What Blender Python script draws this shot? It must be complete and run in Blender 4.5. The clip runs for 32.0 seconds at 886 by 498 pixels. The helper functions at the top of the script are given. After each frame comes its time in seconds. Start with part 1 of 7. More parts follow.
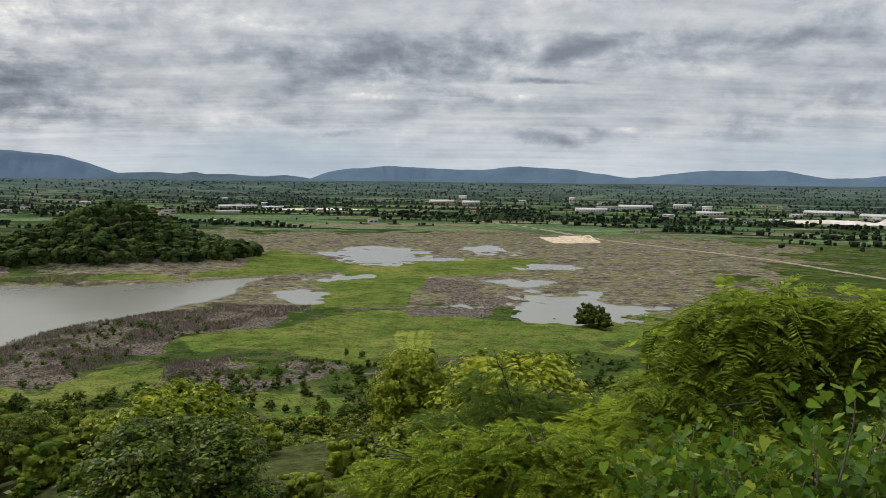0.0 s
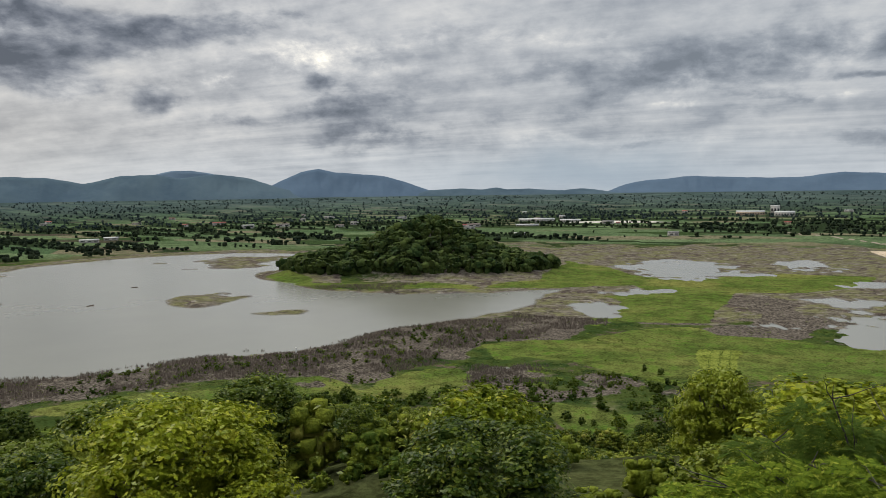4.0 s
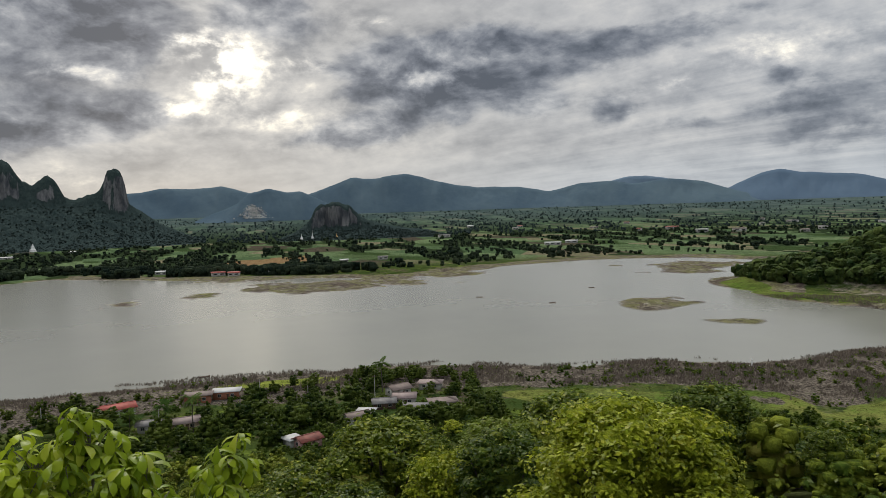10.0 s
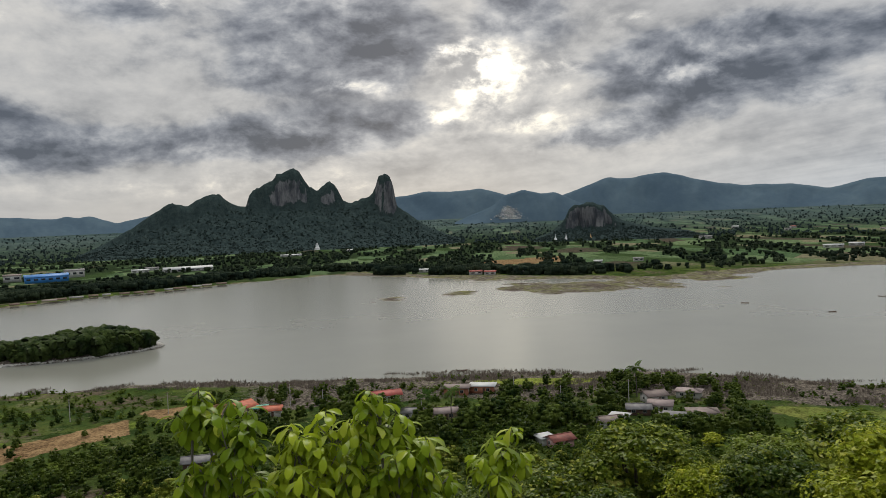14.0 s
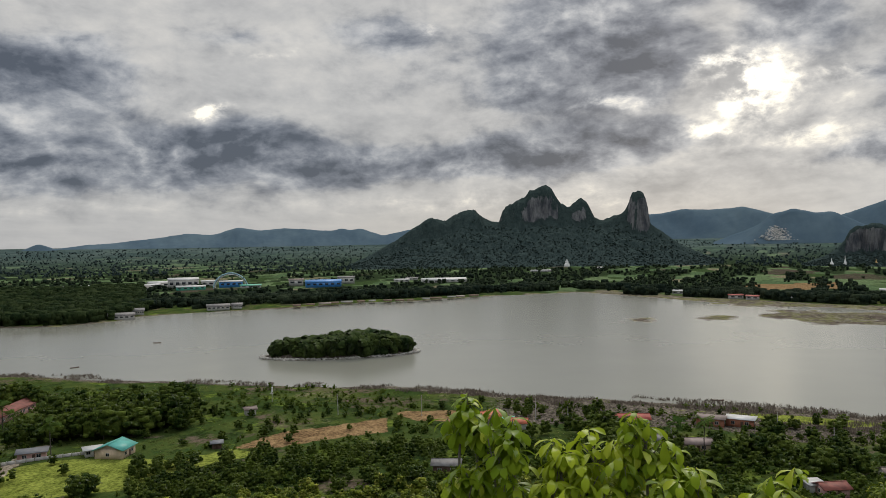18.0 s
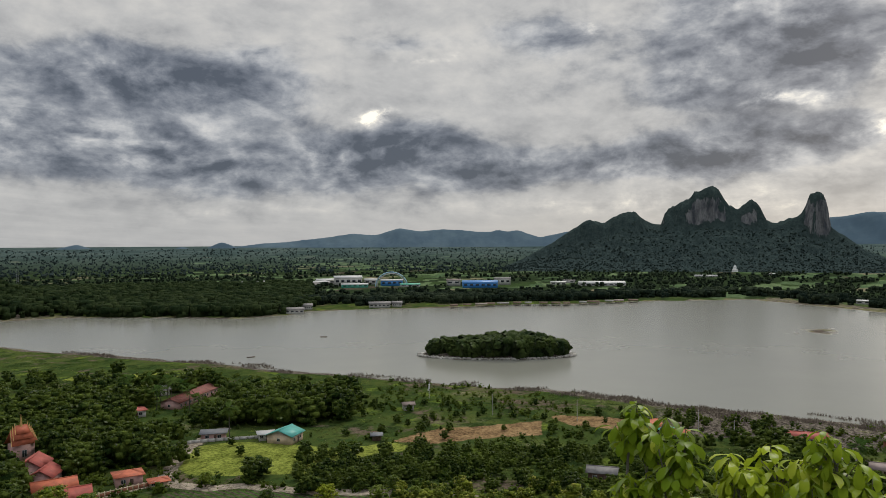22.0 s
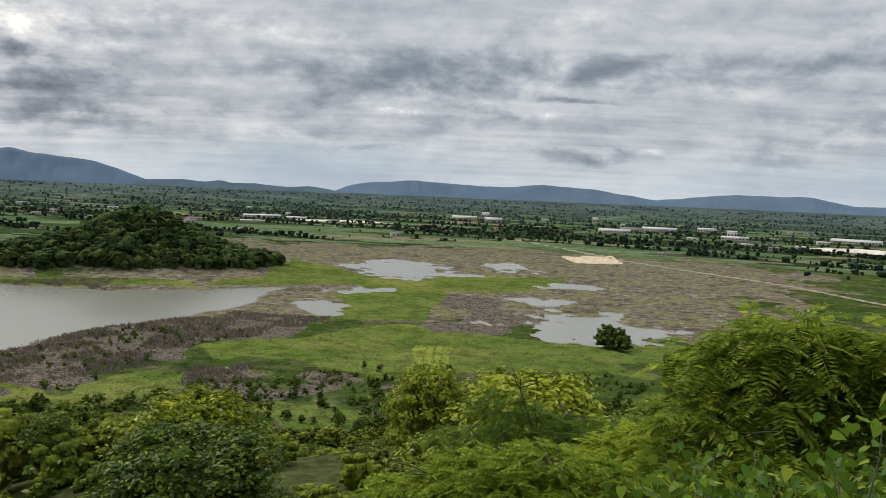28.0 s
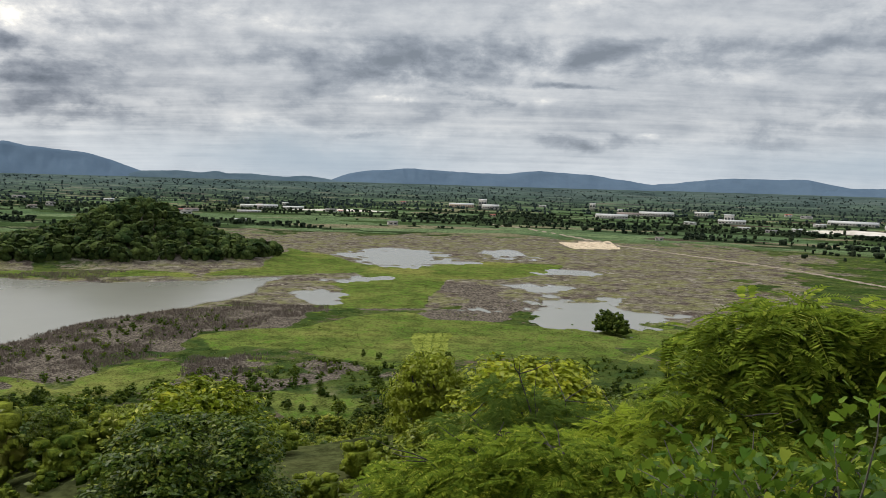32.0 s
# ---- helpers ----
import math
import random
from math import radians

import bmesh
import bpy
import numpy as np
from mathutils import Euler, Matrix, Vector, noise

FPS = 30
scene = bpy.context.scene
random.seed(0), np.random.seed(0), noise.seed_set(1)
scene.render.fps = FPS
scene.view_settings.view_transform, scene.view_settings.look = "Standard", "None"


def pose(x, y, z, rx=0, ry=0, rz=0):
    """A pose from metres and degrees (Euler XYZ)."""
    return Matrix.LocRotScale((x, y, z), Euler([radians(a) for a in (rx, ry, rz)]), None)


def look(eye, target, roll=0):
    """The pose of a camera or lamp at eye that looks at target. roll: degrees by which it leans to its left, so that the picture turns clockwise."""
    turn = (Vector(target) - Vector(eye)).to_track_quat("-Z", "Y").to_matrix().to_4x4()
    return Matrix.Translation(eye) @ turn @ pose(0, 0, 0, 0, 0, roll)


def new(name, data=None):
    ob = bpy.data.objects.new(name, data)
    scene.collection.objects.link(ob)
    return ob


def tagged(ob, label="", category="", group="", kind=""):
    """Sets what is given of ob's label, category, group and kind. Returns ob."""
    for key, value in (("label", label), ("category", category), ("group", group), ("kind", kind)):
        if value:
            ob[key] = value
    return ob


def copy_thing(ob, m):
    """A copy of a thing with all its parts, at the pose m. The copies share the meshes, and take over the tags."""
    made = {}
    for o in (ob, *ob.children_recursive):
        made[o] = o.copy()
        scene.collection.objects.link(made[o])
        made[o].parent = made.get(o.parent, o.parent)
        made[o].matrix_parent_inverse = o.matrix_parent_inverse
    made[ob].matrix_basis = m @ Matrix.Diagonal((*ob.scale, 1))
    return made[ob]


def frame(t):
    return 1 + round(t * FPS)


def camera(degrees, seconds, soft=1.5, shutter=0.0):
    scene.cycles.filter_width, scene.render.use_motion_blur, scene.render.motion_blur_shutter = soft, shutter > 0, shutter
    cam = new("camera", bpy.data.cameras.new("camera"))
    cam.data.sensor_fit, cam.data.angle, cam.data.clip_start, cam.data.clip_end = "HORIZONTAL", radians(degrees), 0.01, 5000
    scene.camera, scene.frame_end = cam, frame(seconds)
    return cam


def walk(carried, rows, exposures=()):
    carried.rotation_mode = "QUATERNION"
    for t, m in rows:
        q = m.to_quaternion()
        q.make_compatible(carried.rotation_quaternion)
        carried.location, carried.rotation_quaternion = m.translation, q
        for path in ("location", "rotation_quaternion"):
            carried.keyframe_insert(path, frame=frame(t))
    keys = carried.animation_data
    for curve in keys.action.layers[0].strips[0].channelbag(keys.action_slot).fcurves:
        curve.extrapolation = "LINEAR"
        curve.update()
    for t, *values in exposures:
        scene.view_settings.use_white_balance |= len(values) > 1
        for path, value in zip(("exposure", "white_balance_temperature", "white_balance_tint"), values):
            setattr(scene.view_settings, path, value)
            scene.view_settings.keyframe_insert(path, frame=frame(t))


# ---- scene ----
# ---- the camera: held at arm's length and turned on the spot ----
EYE_Z = 68.0
ARM = 0.4
# seconds, yaw, pitch, roll in degrees
TURNS = [
    (0, 0.01, -5.27, -0.67), (0.5, 2.57, -5.04, -0.34), (1, 5.32, -4.87, -0.03), (1.5, 7.99, -4.73, 0.21),
    (2, 10.88, -4.66, 0.38), (2.5, 13.70, -4.54, 0.49), (3, 16.39, -4.44, 0.58), (3.5, 19.25, -4.31, 0.69),
    (5.5, 31.50, -4.52, 0.96), (6, 34.34, -4.55, 1.09), (6.5, 37.06, -4.56, 1.22), (7, 39.61, -4.47, 1.35),
    (7.5, 42.16, -4.23, 1.49), (8, 44.82, -3.98, 1.63), (8.5, 47.67, -3.73, 1.75), (9, 50.53, -3.52, 1.82),
    (9.5, 53.21, -3.35, 1.86), (10, 55.64, -3.20, 1.86), (10.5, 58.02, -3.15, 1.85), (11, 60.43, -3.27, 1.86),
    (11.5, 63.02, -3.44, 1.92), (12, 65.72, -3.52, 2.02), (12.5, 68.33, -3.40, 2.10), (13, 70.65, -3.14, 2.17),
    (13.5, 72.69, -2.81, 2.23), (15.5, 81.05, -1.58, 2.06), (16, 83.45, -1.35, 1.89), (16.5, 85.95, -1.08, 1.72),
    (17, 88.43, -0.85, 1.50), (17.5, 90.85, -0.73, 1.24), (18, 93.38, -0.69, 0.98), (18.5, 96.14, -0.65, 0.79),
    (19, 99.09, -0.60, 0.65), (19.5, 102.62, -0.57, 0.51), (20, 105.88, -0.66, 0.35), (20.5, 107.83, -0.73, 0.19),
    (21, 108.37, -0.75, 0.09), (21.5, 107.69, -0.65, 0.13), (22, 105.19, -0.43, 0.33), (22.5, 100.23, -0.18, 0.64),
    (23, 93.05, 0.09, 0.94), (23.5, 84.28, 0.31, 1.15), (24, 73.78, 0.56, 1.15), (24.5, 62.81, 0.85, 0.87),
    (25, 53.04, 0.73, 0.38), (25.5, 43.35, -0.02, -0.28), (26, 33.86, -0.98, -1.04), (26.5, 24.32, -1.94, -1.76),
    (28.5, -3.65, -4.26, -2.51), (29, -7.76, -4.29, -2.58), (29.5, -10.33, -4.31, -2.59), (30, -11.12, -4.40, -2.54),
    (30.5, -10.21, -4.41, -2.42), (31, -7.46, -4.58, -2.24), (31.5, -3.33, -4.78, -1.99), (32, 1.45, -5.06, -1.68),
]


def view_row(t, yaw, pitch, roll):
    a = radians(yaw)
    return t, pose(-ARM * math.sin(a), ARM * math.cos(a), EYE_Z, 90 + pitch, 0, yaw) @ pose(0, 0, 0, 0, 0, -roll)


cam = camera(60.70, 32.0, soft=0.7)
walk(cam, [view_row(*row) for row in TURNS],
     exposures=[(0.0, 0.6), (3.0, 0.52), (6.0, 0.38), (13.0, 0.33), (21.0, 0.33), (23.0, 0.26), (24.0, 0.18), (25.0, 0.18), (26.5, 0.32), (28.5, 0.66), (32.0, 0.66)])

SUN_AZ, SUN_EL = 75.0, 17.0      # behind the clouds, over the rock tower


def unit(az, el):
    a, e = radians(az), radians(el)
    return Vector((-math.sin(a) * math.cos(e), math.cos(a) * math.cos(e), math.sin(e)))


def at(az, r, z=0.0):
    a = radians(az)
    return Vector((-r * math.sin(a), r * math.cos(a), z))


# ---- node helpers ----
class Nodes:
    def __init__(self, tree):
        self.tree = tree
        tree.nodes.clear()

    def add(self, kind, inputs=None, **props):
        n = self.tree.nodes.new(kind)
        for k, v in props.items():
            setattr(n, k, v)
        for k, v in (inputs or {}).items():
            self.plug(n.inputs[k], v)
        return n

    def plug(self, socket, v):
        if isinstance(v, bpy.types.NodeSocket):
            self.tree.links.new(v, socket)
        elif isinstance(v, bpy.types.Node):
            self.tree.links.new(v.outputs[0], socket)
        else:
            socket.default_value = (*v, 1) if isinstance(v, tuple) and len(v) == 3 and len(socket.default_value) == 4 else v

    def m(self, op, a, b=0.0, c=0.0, clamp=False):
        n = self.add("ShaderNodeMath", {0: a, 1: b, 2: c}, operation=op)
        n.use_clamp = clamp
        return n.outputs[0]

    def noise(self, vec, scale, detail=4.0, rough=0.55, dist=0.0):
        return self.add("ShaderNodeTexNoise", {"Vector": vec, "Scale": scale, "Detail": detail, "Roughness": rough, "Distortion": dist}).outputs[0]

    def mix(self, f, a, b):
        n = self.add("ShaderNodeMix", data_type="RGBA")
        for s, v in ((n.inputs[0], f), (n.inputs[6], a), (n.inputs[7], b)):
            self.plug(s, v)
        return n.outputs[2]

    def step(self, v, lo, hi):
        return self.add("ShaderNodeMapRange", {0: v, 1: lo, 2: hi}, interpolation_type="SMOOTHSTEP").outputs[0]


# ---- sky: broken overcast with the sun behind it ----
world = bpy.data.worlds.new("overcast_sky")
scene.world = world
world.use_nodes = True
N = Nodes(world.node_tree)
way = N.add("ShaderNodeTexCoord").outputs["Generated"]
xyz = N.add("ShaderNodeSeparateXYZ", {0: way})
dx, dy, dz = xyz.outputs
sky = N.add("ShaderNodeTexSky", sky_type="NISHITA", sun_disc=False, sun_elevation=radians(SUN_EL), sun_rotation=radians(-SUN_AZ))
up = N.m("MAXIMUM", dz, 0.0)
lift = N.m("ADD", up, 0.07)
flat = N.add("ShaderNodeCombineXYZ", {0: N.m("DIVIDE", dx, lift), 1: N.m("DIVIDE", dy, lift), 2: 0.0}).outputs[0]
big = N.noise(flat, 0.5, 7, 0.6, 0.35)
streak = N.noise(N.add("ShaderNodeMapping", {"Vector": flat, "Rotation": (0, 0, 0.6), "Scale": (0.5, 1.7, 1)}).outputs[0], 1.1, 7, 0.62, 0.2)
tall0 = N.add("ShaderNodeVectorMath", {0: way, 1: (1.0, 1.0, 1.9)}, operation="MULTIPLY").outputs[0]
swirl = N.add("ShaderNodeTexNoise", {"Vector": tall0, "Scale": 6.0, "Detail": 3.0}).outputs["Color"]
swirl = N.add("ShaderNodeVectorMath", {0: swirl, 1: (0.5, 0.5, 0.5)}, operation="SUBTRACT").outputs[0]
tall = N.add("ShaderNodeVectorMath", {0: swirl, 1: (0.05, 0.05, 0.05), 2: tall0}, operation="MULTIPLY_ADD").outputs[0]
heap = N.noise(tall, 4.2, 9, 0.52)
puff = N.noise(tall, 11.0, 9, 0.58)
fine_puff = N.noise(tall, 30.0, 7, 0.62)
azim = N.m("MULTIPLY", N.m("ARCTAN2", N.m("MULTIPLY", dx, -1.0), dy), 57.29578)
elev = N.m("MULTIPLY", N.m("ARCSINE", dz), 57.29578)
wob_a = N.m("MULTIPLY_ADD", N.m("SUBTRACT", N.noise(tall, 9.0, 6, 0.6), 0.5), 6.0, azim)
wob_e = N.m("MULTIPLY_ADD", N.m("SUBTRACT", N.noise(tall, 10.3, 6, 0.6), 0.5), 2.6, elev)
here = N.add("ShaderNodeCombineXYZ", {0: wob_a, 1: wob_e, 2: 0.0}).outputs[0]


def blob(az, el, w, h, k, onto=0.0):
    """A soft patch of sky, added onto what is given: azimuth, elevation, half width and half height in degrees, amount."""
    u = N.add("ShaderNodeVectorMath", {0: here, 1: (1 / w, 1 / h, 0.0), 2: (-az / w, -el / h, 0.0)}, operation="MULTIPLY_ADD").outputs[0]
    d = N.add("ShaderNodeVectorMath", {0: u, 1: u}, operation="DOT_PRODUCT").outputs["Value"]
    return N.m("MULTIPLY_ADD", N.m("POWER", 0.3679, d), k, onto)


def total(*tables):
    s = 0.0
    for row in (r for t in tables for r in t):
        s = blob(*row, onto=s)
    return s


# cloud bodies, then bright gaps: azimuth, elevation, half width, half height, amount
DARK_SUN = [
    (82.7, 14.1, 7.3, 4.3, 1), (87.0, 11.0, 2.6, 1.3, 0.6), (78.1, 11.9, 3.4, 2.6, 0.6), (68.1, 14.3, 4.3, 2.6, 0.65), (91.0, 6.0, 12.0, 1.4, 0.9), (106.7, 7.3, 4.7, 1.9, 0.85),
    (84.2, 6.8, 6.4, 1.6, 0.6), (101.9, 5.4, 6.4, 1.2, 0.5), (77.0, 6.9, 3.9, 0.9, 0.5), (76.1, 8.3, 2.6, 0.5, 0.4), (58.5, 10.3, 4.7, 1.9, 0.6), (54.1, 11.5, 3.9, 1.5, 0.6),
    (55.1, 7.9, 4.3, 1.1, 0.5), (61.0, 10.2, 3.4, 0.6, 0.45), (64.1, 5.3, 2.6, 0.7, 0.45), (60.7, 6.2, 3.4, 1.1, 0.35), (97.6, 15.3, 3.4, 1.4, 0.5), (108.2, 14.7, 6.4, 0.9, 0.35),
    (112.2, 6.1, 2.6, 1.9, 0.5), (98.2, 11.0, 8.6, 2.6, 0.22),
]
DARK_WEST = [
    (118.0, 6.0, 10.0, 2.5, 0.4), (133.0, 7.0, 10.0, 3.0, 0.5),
    (127.2, 11.8, 5.1, 1.8, 0.75), (118.8, 11.1, 5.1, 2.4, 0.85), (118.8, 13.3, 2.6, 1.2, 0.5), (128.5, 7.3, 6.4, 1.8, 0.75), (123.0, 5.2, 5.6, 1.1, 0.75), (113.4, 6.2, 5.1, 1.5, 0.5),
    (134.7, 11.5, 8.6, 2.1, 0.5), (136.7, 7.8, 6.4, 1.9, 0.5),
]
DARK_MIDDLE = [
    (52.0, 10.2, 6.4, 2.1, 0.75), (46.1, 11.1, 4.7, 1.5, 0.5), (38.1, 11.6, 5.1, 1.0, 0.5), (32.9, 12.7, 4.3, 0.8, 0.55), (58.8, 8.4, 5.1, 0.9, 0.5), (61.0, 6.1, 2.6, 0.9, 0.3),
    (48.3, 7.3, 2.4, 1.2, 0.55), (42.5, 6.9, 2.1, 1.2, 0.55), (53.8, 6.3, 1.7, 0.8, 0.45), (31.2, 6.7, 3.2, 1.3, 0.65), (31.9, 8.3, 1.0, 0.6, 0.5), (27.1, 7.1, 3.0, 1.0, 0.5),
    (27.4, 3.8, 3.9, 0.9, 0.5), (37.8, 5.6, 2.6, 0.7, 0.4),
]
DARK_EAST = [
    (4.0, 8.3, 7.3, 1.3, 0.65), (-4.5, 9.2, 7.3, 1.1, 0.65), (15.1, 8.3, 3.4, 0.7, 0.4), (-8.8, 3.3, 3.9, 0.5, 0.5), (-7.7, 7.1, 2.6, 0.2, 0.55), (-0.6, 6.4, 1.7, 0.3, 0.5),
    (27.3, 4.1, 2.6, 0.7, 0.5), (0.1, 5.2, 4.3, 0.6, 0.35),
]
DARK_SOUTH = [
    (-15.4, 9.7, 18.0, 1.1, 0.55), (3.2, 8.0, 7.7, 1.5, 0.5), (-27.4, 11.7, 4.7, 1.1, 0.4), (-7.9, 7.1, 2.6, 0.2, 0.6), (-1.7, 6.2, 2.1, 0.3, 0.5), (-8.9, 3.4, 3.4, 0.5, 0.55),
    (-14.9, 3.4, 1.7, 0.4, 0.45), (-20.3, 3.6, 2.6, 0.6, 0.55), (-27.8, 5.7, 5.1, 0.7, 0.5), (-37.9, 7.1, 4.3, 0.8, 0.45), (7.0, 3.2, 3.0, 0.2, 0.4), (16.1, 5.3, 5.1, 0.7, 0.3),
    (-35.4, 12.6, 4.3, 1.5, 0.4),
]
GAPS_SUN = [
    (70.0, 9.0, 9.0, 5.0, 0.26), (60.0, 6.0, 8.0, 2.6, 0.2), (84.0, 3.4, 12.0, 1.6, 0.25),
    (71.2, 11.1, 2.1, 1.5, 1), (73.5, 12.1, 1.9, 0.5, 0.8), (80.9, 9.7, 2.6, 0.5, 0.85), (73.6, 7.5, 1.7, 0.5, 0.95), (70.5, 9.4, 2.4, 1.5, 0.7), (109.8, 9.4, 1.5, 0.5, 0.7),
    (109.6, 13.7, 2.6, 0.3, 0.45), (56.1, 9.8, 1.5, 0.6, 0.55), (65.9, 10.8, 2.1, 0.7, 0.55), (67.9, 6.8, 2.6, 0.6, 0.35), (94.0, 15.4, 0.9, 0.5, 0.5), (60.6, 13.5, 2.6, 1.0, 0.3),
    (97.3, 2.8, 12.0, 0.6, 0.3), (81.4, 2.0, 6.4, 1.0, 0.3), (109.9, 9.8, 1.3, 0.4, 0.95), (106.2, 13.5, 2.6, 0.4, 0.45), (128.5, 13.1, 2.1, 0.3, 0.35), (121.9, 2.5, 11.1, 0.6, 0.3),
]
GAPS_EAST = [
    (56.2, 9.5, 1.5, 0.6, 0.6), (59.0, 13.6, 1.3, 0.4, 0.45), (38.2, 8.1, 2.6, 0.4, 0.55), (33.7, 9.6, 5.6, 1.3, 0.28), (5.2, 6.0, 2.1, 0.3, 0.55), (26.9, 5.4, 2.6, 0.3, 0.5),
    (26.8, 10.0, 8.6, 2.0, 0.35), (16.3, 11.5, 7.7, 1.0, 0.28), (10.1, 10.9, 2.6, 0.3, 0.4), (6.0, 3.5, 12.8, 0.4, 0.3),
]
GAPS_SOUTH = [
    (-13.4, 3.7, 1.0, 0.3, 0.85), (-4.6, 6.0, 2.6, 0.4, 0.35), (12.6, 3.9, 8.6, 0.6, 0.32), (-6.8, 12.5, 8.6, 0.9, 0.3), (-23.9, 4.5, 6.4, 0.3, 0.4), (-35.2, 5.2, 8.6, 0.4, 0.4),
    (7.6, 11.7, 1.3, 0.2, 0.45), (-17.6, 7.7, 4.3, 0.6, 0.3), (9.0, 7.1, 2.6, 0.5, 0.3),
]

above = N.add("ShaderNodeVectorMath", {0: tall, 1: tuple(0.016 * c for c in (*unit(SUN_AZ, 0)[:2], 1.6))}, operation="ADD").outputs[0]
tops = N.m("ADD", N.m("SUBTRACT", puff, N.noise(above, 11.0, 9, 0.58)), N.m("MULTIPLY", N.m("SUBTRACT", heap, N.noise(above, 4.2, 9, 0.52)), 1.2))
grain = N.m("MULTIPLY_ADD", N.m("SUBTRACT", puff, 0.5), 1.9, N.m("MULTIPLY", N.m("SUBTRACT", fine_puff, 0.5), 1.0))
# heaped clouds: firm tops, soft undersides
dark = N.m("MULTIPLY_ADD", total(DARK_SUN, DARK_WEST, DARK_MIDDLE, DARK_EAST, DARK_SOUTH), 1.25, N.m("MULTIPLY", N.m("SUBTRACT", heap, 0.48), 1.0))
dark = N.m("ADD", dark, N.m("MULTIPLY", grain, N.m("MULTIPLY_ADD", N.step(azim, 10.0, 50.0), 0.04, 0.28)))
body = N.m("MULTIPLY_ADD", N.step(dark, 0.1, 0.62), 0.36, N.m("MULTIPLY", N.step(dark, 0.1, 1.9), 0.75))
gaps = total(GAPS_SUN, GAPS_EAST, GAPS_SOUTH)
light = N.m("MULTIPLY", gaps, N.m("MULTIPLY_ADD", grain, -2.6, 0.8))
light = N.m("MULTIPLY", N.step(light, 0.02, 1.15), N.m("MULTIPLY_ADD", body, -0.6, N.m("MULTIPLY_ADD", N.step(azim, 15.0, 50.0), 0.4, 0.6)))
# high sheet of streaks behind them
sheet = N.m("MULTIPLY", N.m("SUBTRACT", streak, 0.5), N.m("MULTIPLY_ADD", N.step(azim, 30.0, 65.0), 0.3, -0.55))
sheet = N.m("ADD", sheet, N.m("MULTIPLY_ADD", N.step(azim, 20.0, 60.0), 0.015, 0.49))
sheet = N.m("MULTIPLY_ADD", N.m("SUBTRACT", big, 0.5), -0.3, sheet)
sheet = N.m("MULTIPLY_ADD", grain, -0.16, sheet)
lum = N.m("MULTIPLY_ADD", body, N.m("MULTIPLY_ADD", N.step(azim, 15.0, 60.0), -0.04, -0.27), sheet)
lum = N.m("MULTIPLY_ADD", tops, N.m("MULTIPLY_ADD", body, -1.1, -0.3), lum)
lum = N.m("MULTIPLY_ADD", grain, N.m("MULTIPLY", body, -0.16), lum)
lum = N.m("MULTIPLY_ADD", light, 0.56, lum)
ramp = N.add("ShaderNodeValToRGB", {0: lum})
cr = ramp.color_ramp
cr.elements[0].position, cr.elements[0].color = 0.0, (0.085, 0.1, 0.128, 1)
cr.elements[1].position, cr.elements[1].color = 1.0, (1.25, 1.18, 1.0, 1)
for p, c in ((0.18, (0.158, 0.176, 0.212)), (0.36, (0.27, 0.288, 0.322)), (0.54, (0.455, 0.466, 0.484)), (0.7, (0.62, 0.615, 0.605)), (0.84, (0.86, 0.83, 0.76))):
    cr.elements.new(p).color = (*c, 1)
cloud = N.mix(N.m("MULTIPLY", N.step(azim, 45.0, 0.0), 0.3), ramp.outputs[0], (0.36, 0.405, 0.45))
cloud = N.mix(N.m("MULTIPLY", N.m("MULTIPLY", N.step(azim, 30.0, 65.0), N.step(body, 0.6, 0.0)), 0.2), cloud, (0.58, 0.53, 0.44))
# pale band above the horizon
low = N.step(elev, 5.0, 0.3)
band = N.mix(N.step(azim, 40.0, 85.0), (0.5, 0.545, 0.59), (0.5, 0.485, 0.45))
band = N.mix(N.step(azim, 85.0, 112.0), band, (0.42, 0.423, 0.425))
cloud = N.mix(N.m("MULTIPLY", low, N.m("MULTIPLY", N.m("MULTIPLY_ADD", puff, -0.8, 1.05), N.m("MULTIPLY_ADD", body, -0.7, 0.9)), clamp=True), cloud, band)
# distant rain showers: blue-grey veil
cloud = N.mix(N.m("ADD", blob(11, 1.3, 10, 1.7, 0.7), blob(-32, 1.6, 14, 1.5, 0.6), clamp=True), cloud, (0.27, 0.34, 0.41))
# glow round the hidden sun
near_sun = N.add("ShaderNodeVectorMath", {0: way, 1: tuple(unit(SUN_AZ, SUN_EL))}, operation="DOT_PRODUCT").outputs["Value"]
glow = N.m("POWER", N.m("MAXIMUM", near_sun, 0.0), 150.0)
cloud = N.mix(N.m("MULTIPLY", glow, N.m("MULTIPLY", light, N.step(body, 0.5, 0.0)), clamp=True), cloud, (1.7, 1.6, 1.4))
# an overcast vault is about three times as bright overhead as low down
vault = N.m("MULTIPLY_ADD", N.step(elev, 22.0, 75.0), 2.1, 1.0)
cl = N.add("ShaderNodeBackground", {"Color": cloud, "Strength": N.m("MULTIPLY", vault, 0.85)})
bg = N.add("ShaderNodeBackground", {"Color": sky.outputs[0], "Strength": 0.08})
both = N.add("ShaderNodeMixShader", {0: 0.98, 1: bg.outputs[0], 2: cl.outputs[0]})
N.add("ShaderNodeOutputWorld", {0: both.outputs[0]})

sun = new("sun", bpy.data.lights.new("sun", "SUN"))
sun.data.energy, sun.data.angle, sun.data.color = 1.2, radians(25), (1.0, 0.93, 0.82)
sun.matrix_world = look((0, 0, 0), -unit(SUN_AZ, 46))


# ---- materials ----
def material(name):
    mat = bpy.data.materials.new(name)
    mat.use_nodes = True
    return mat, Nodes(mat.node_tree)


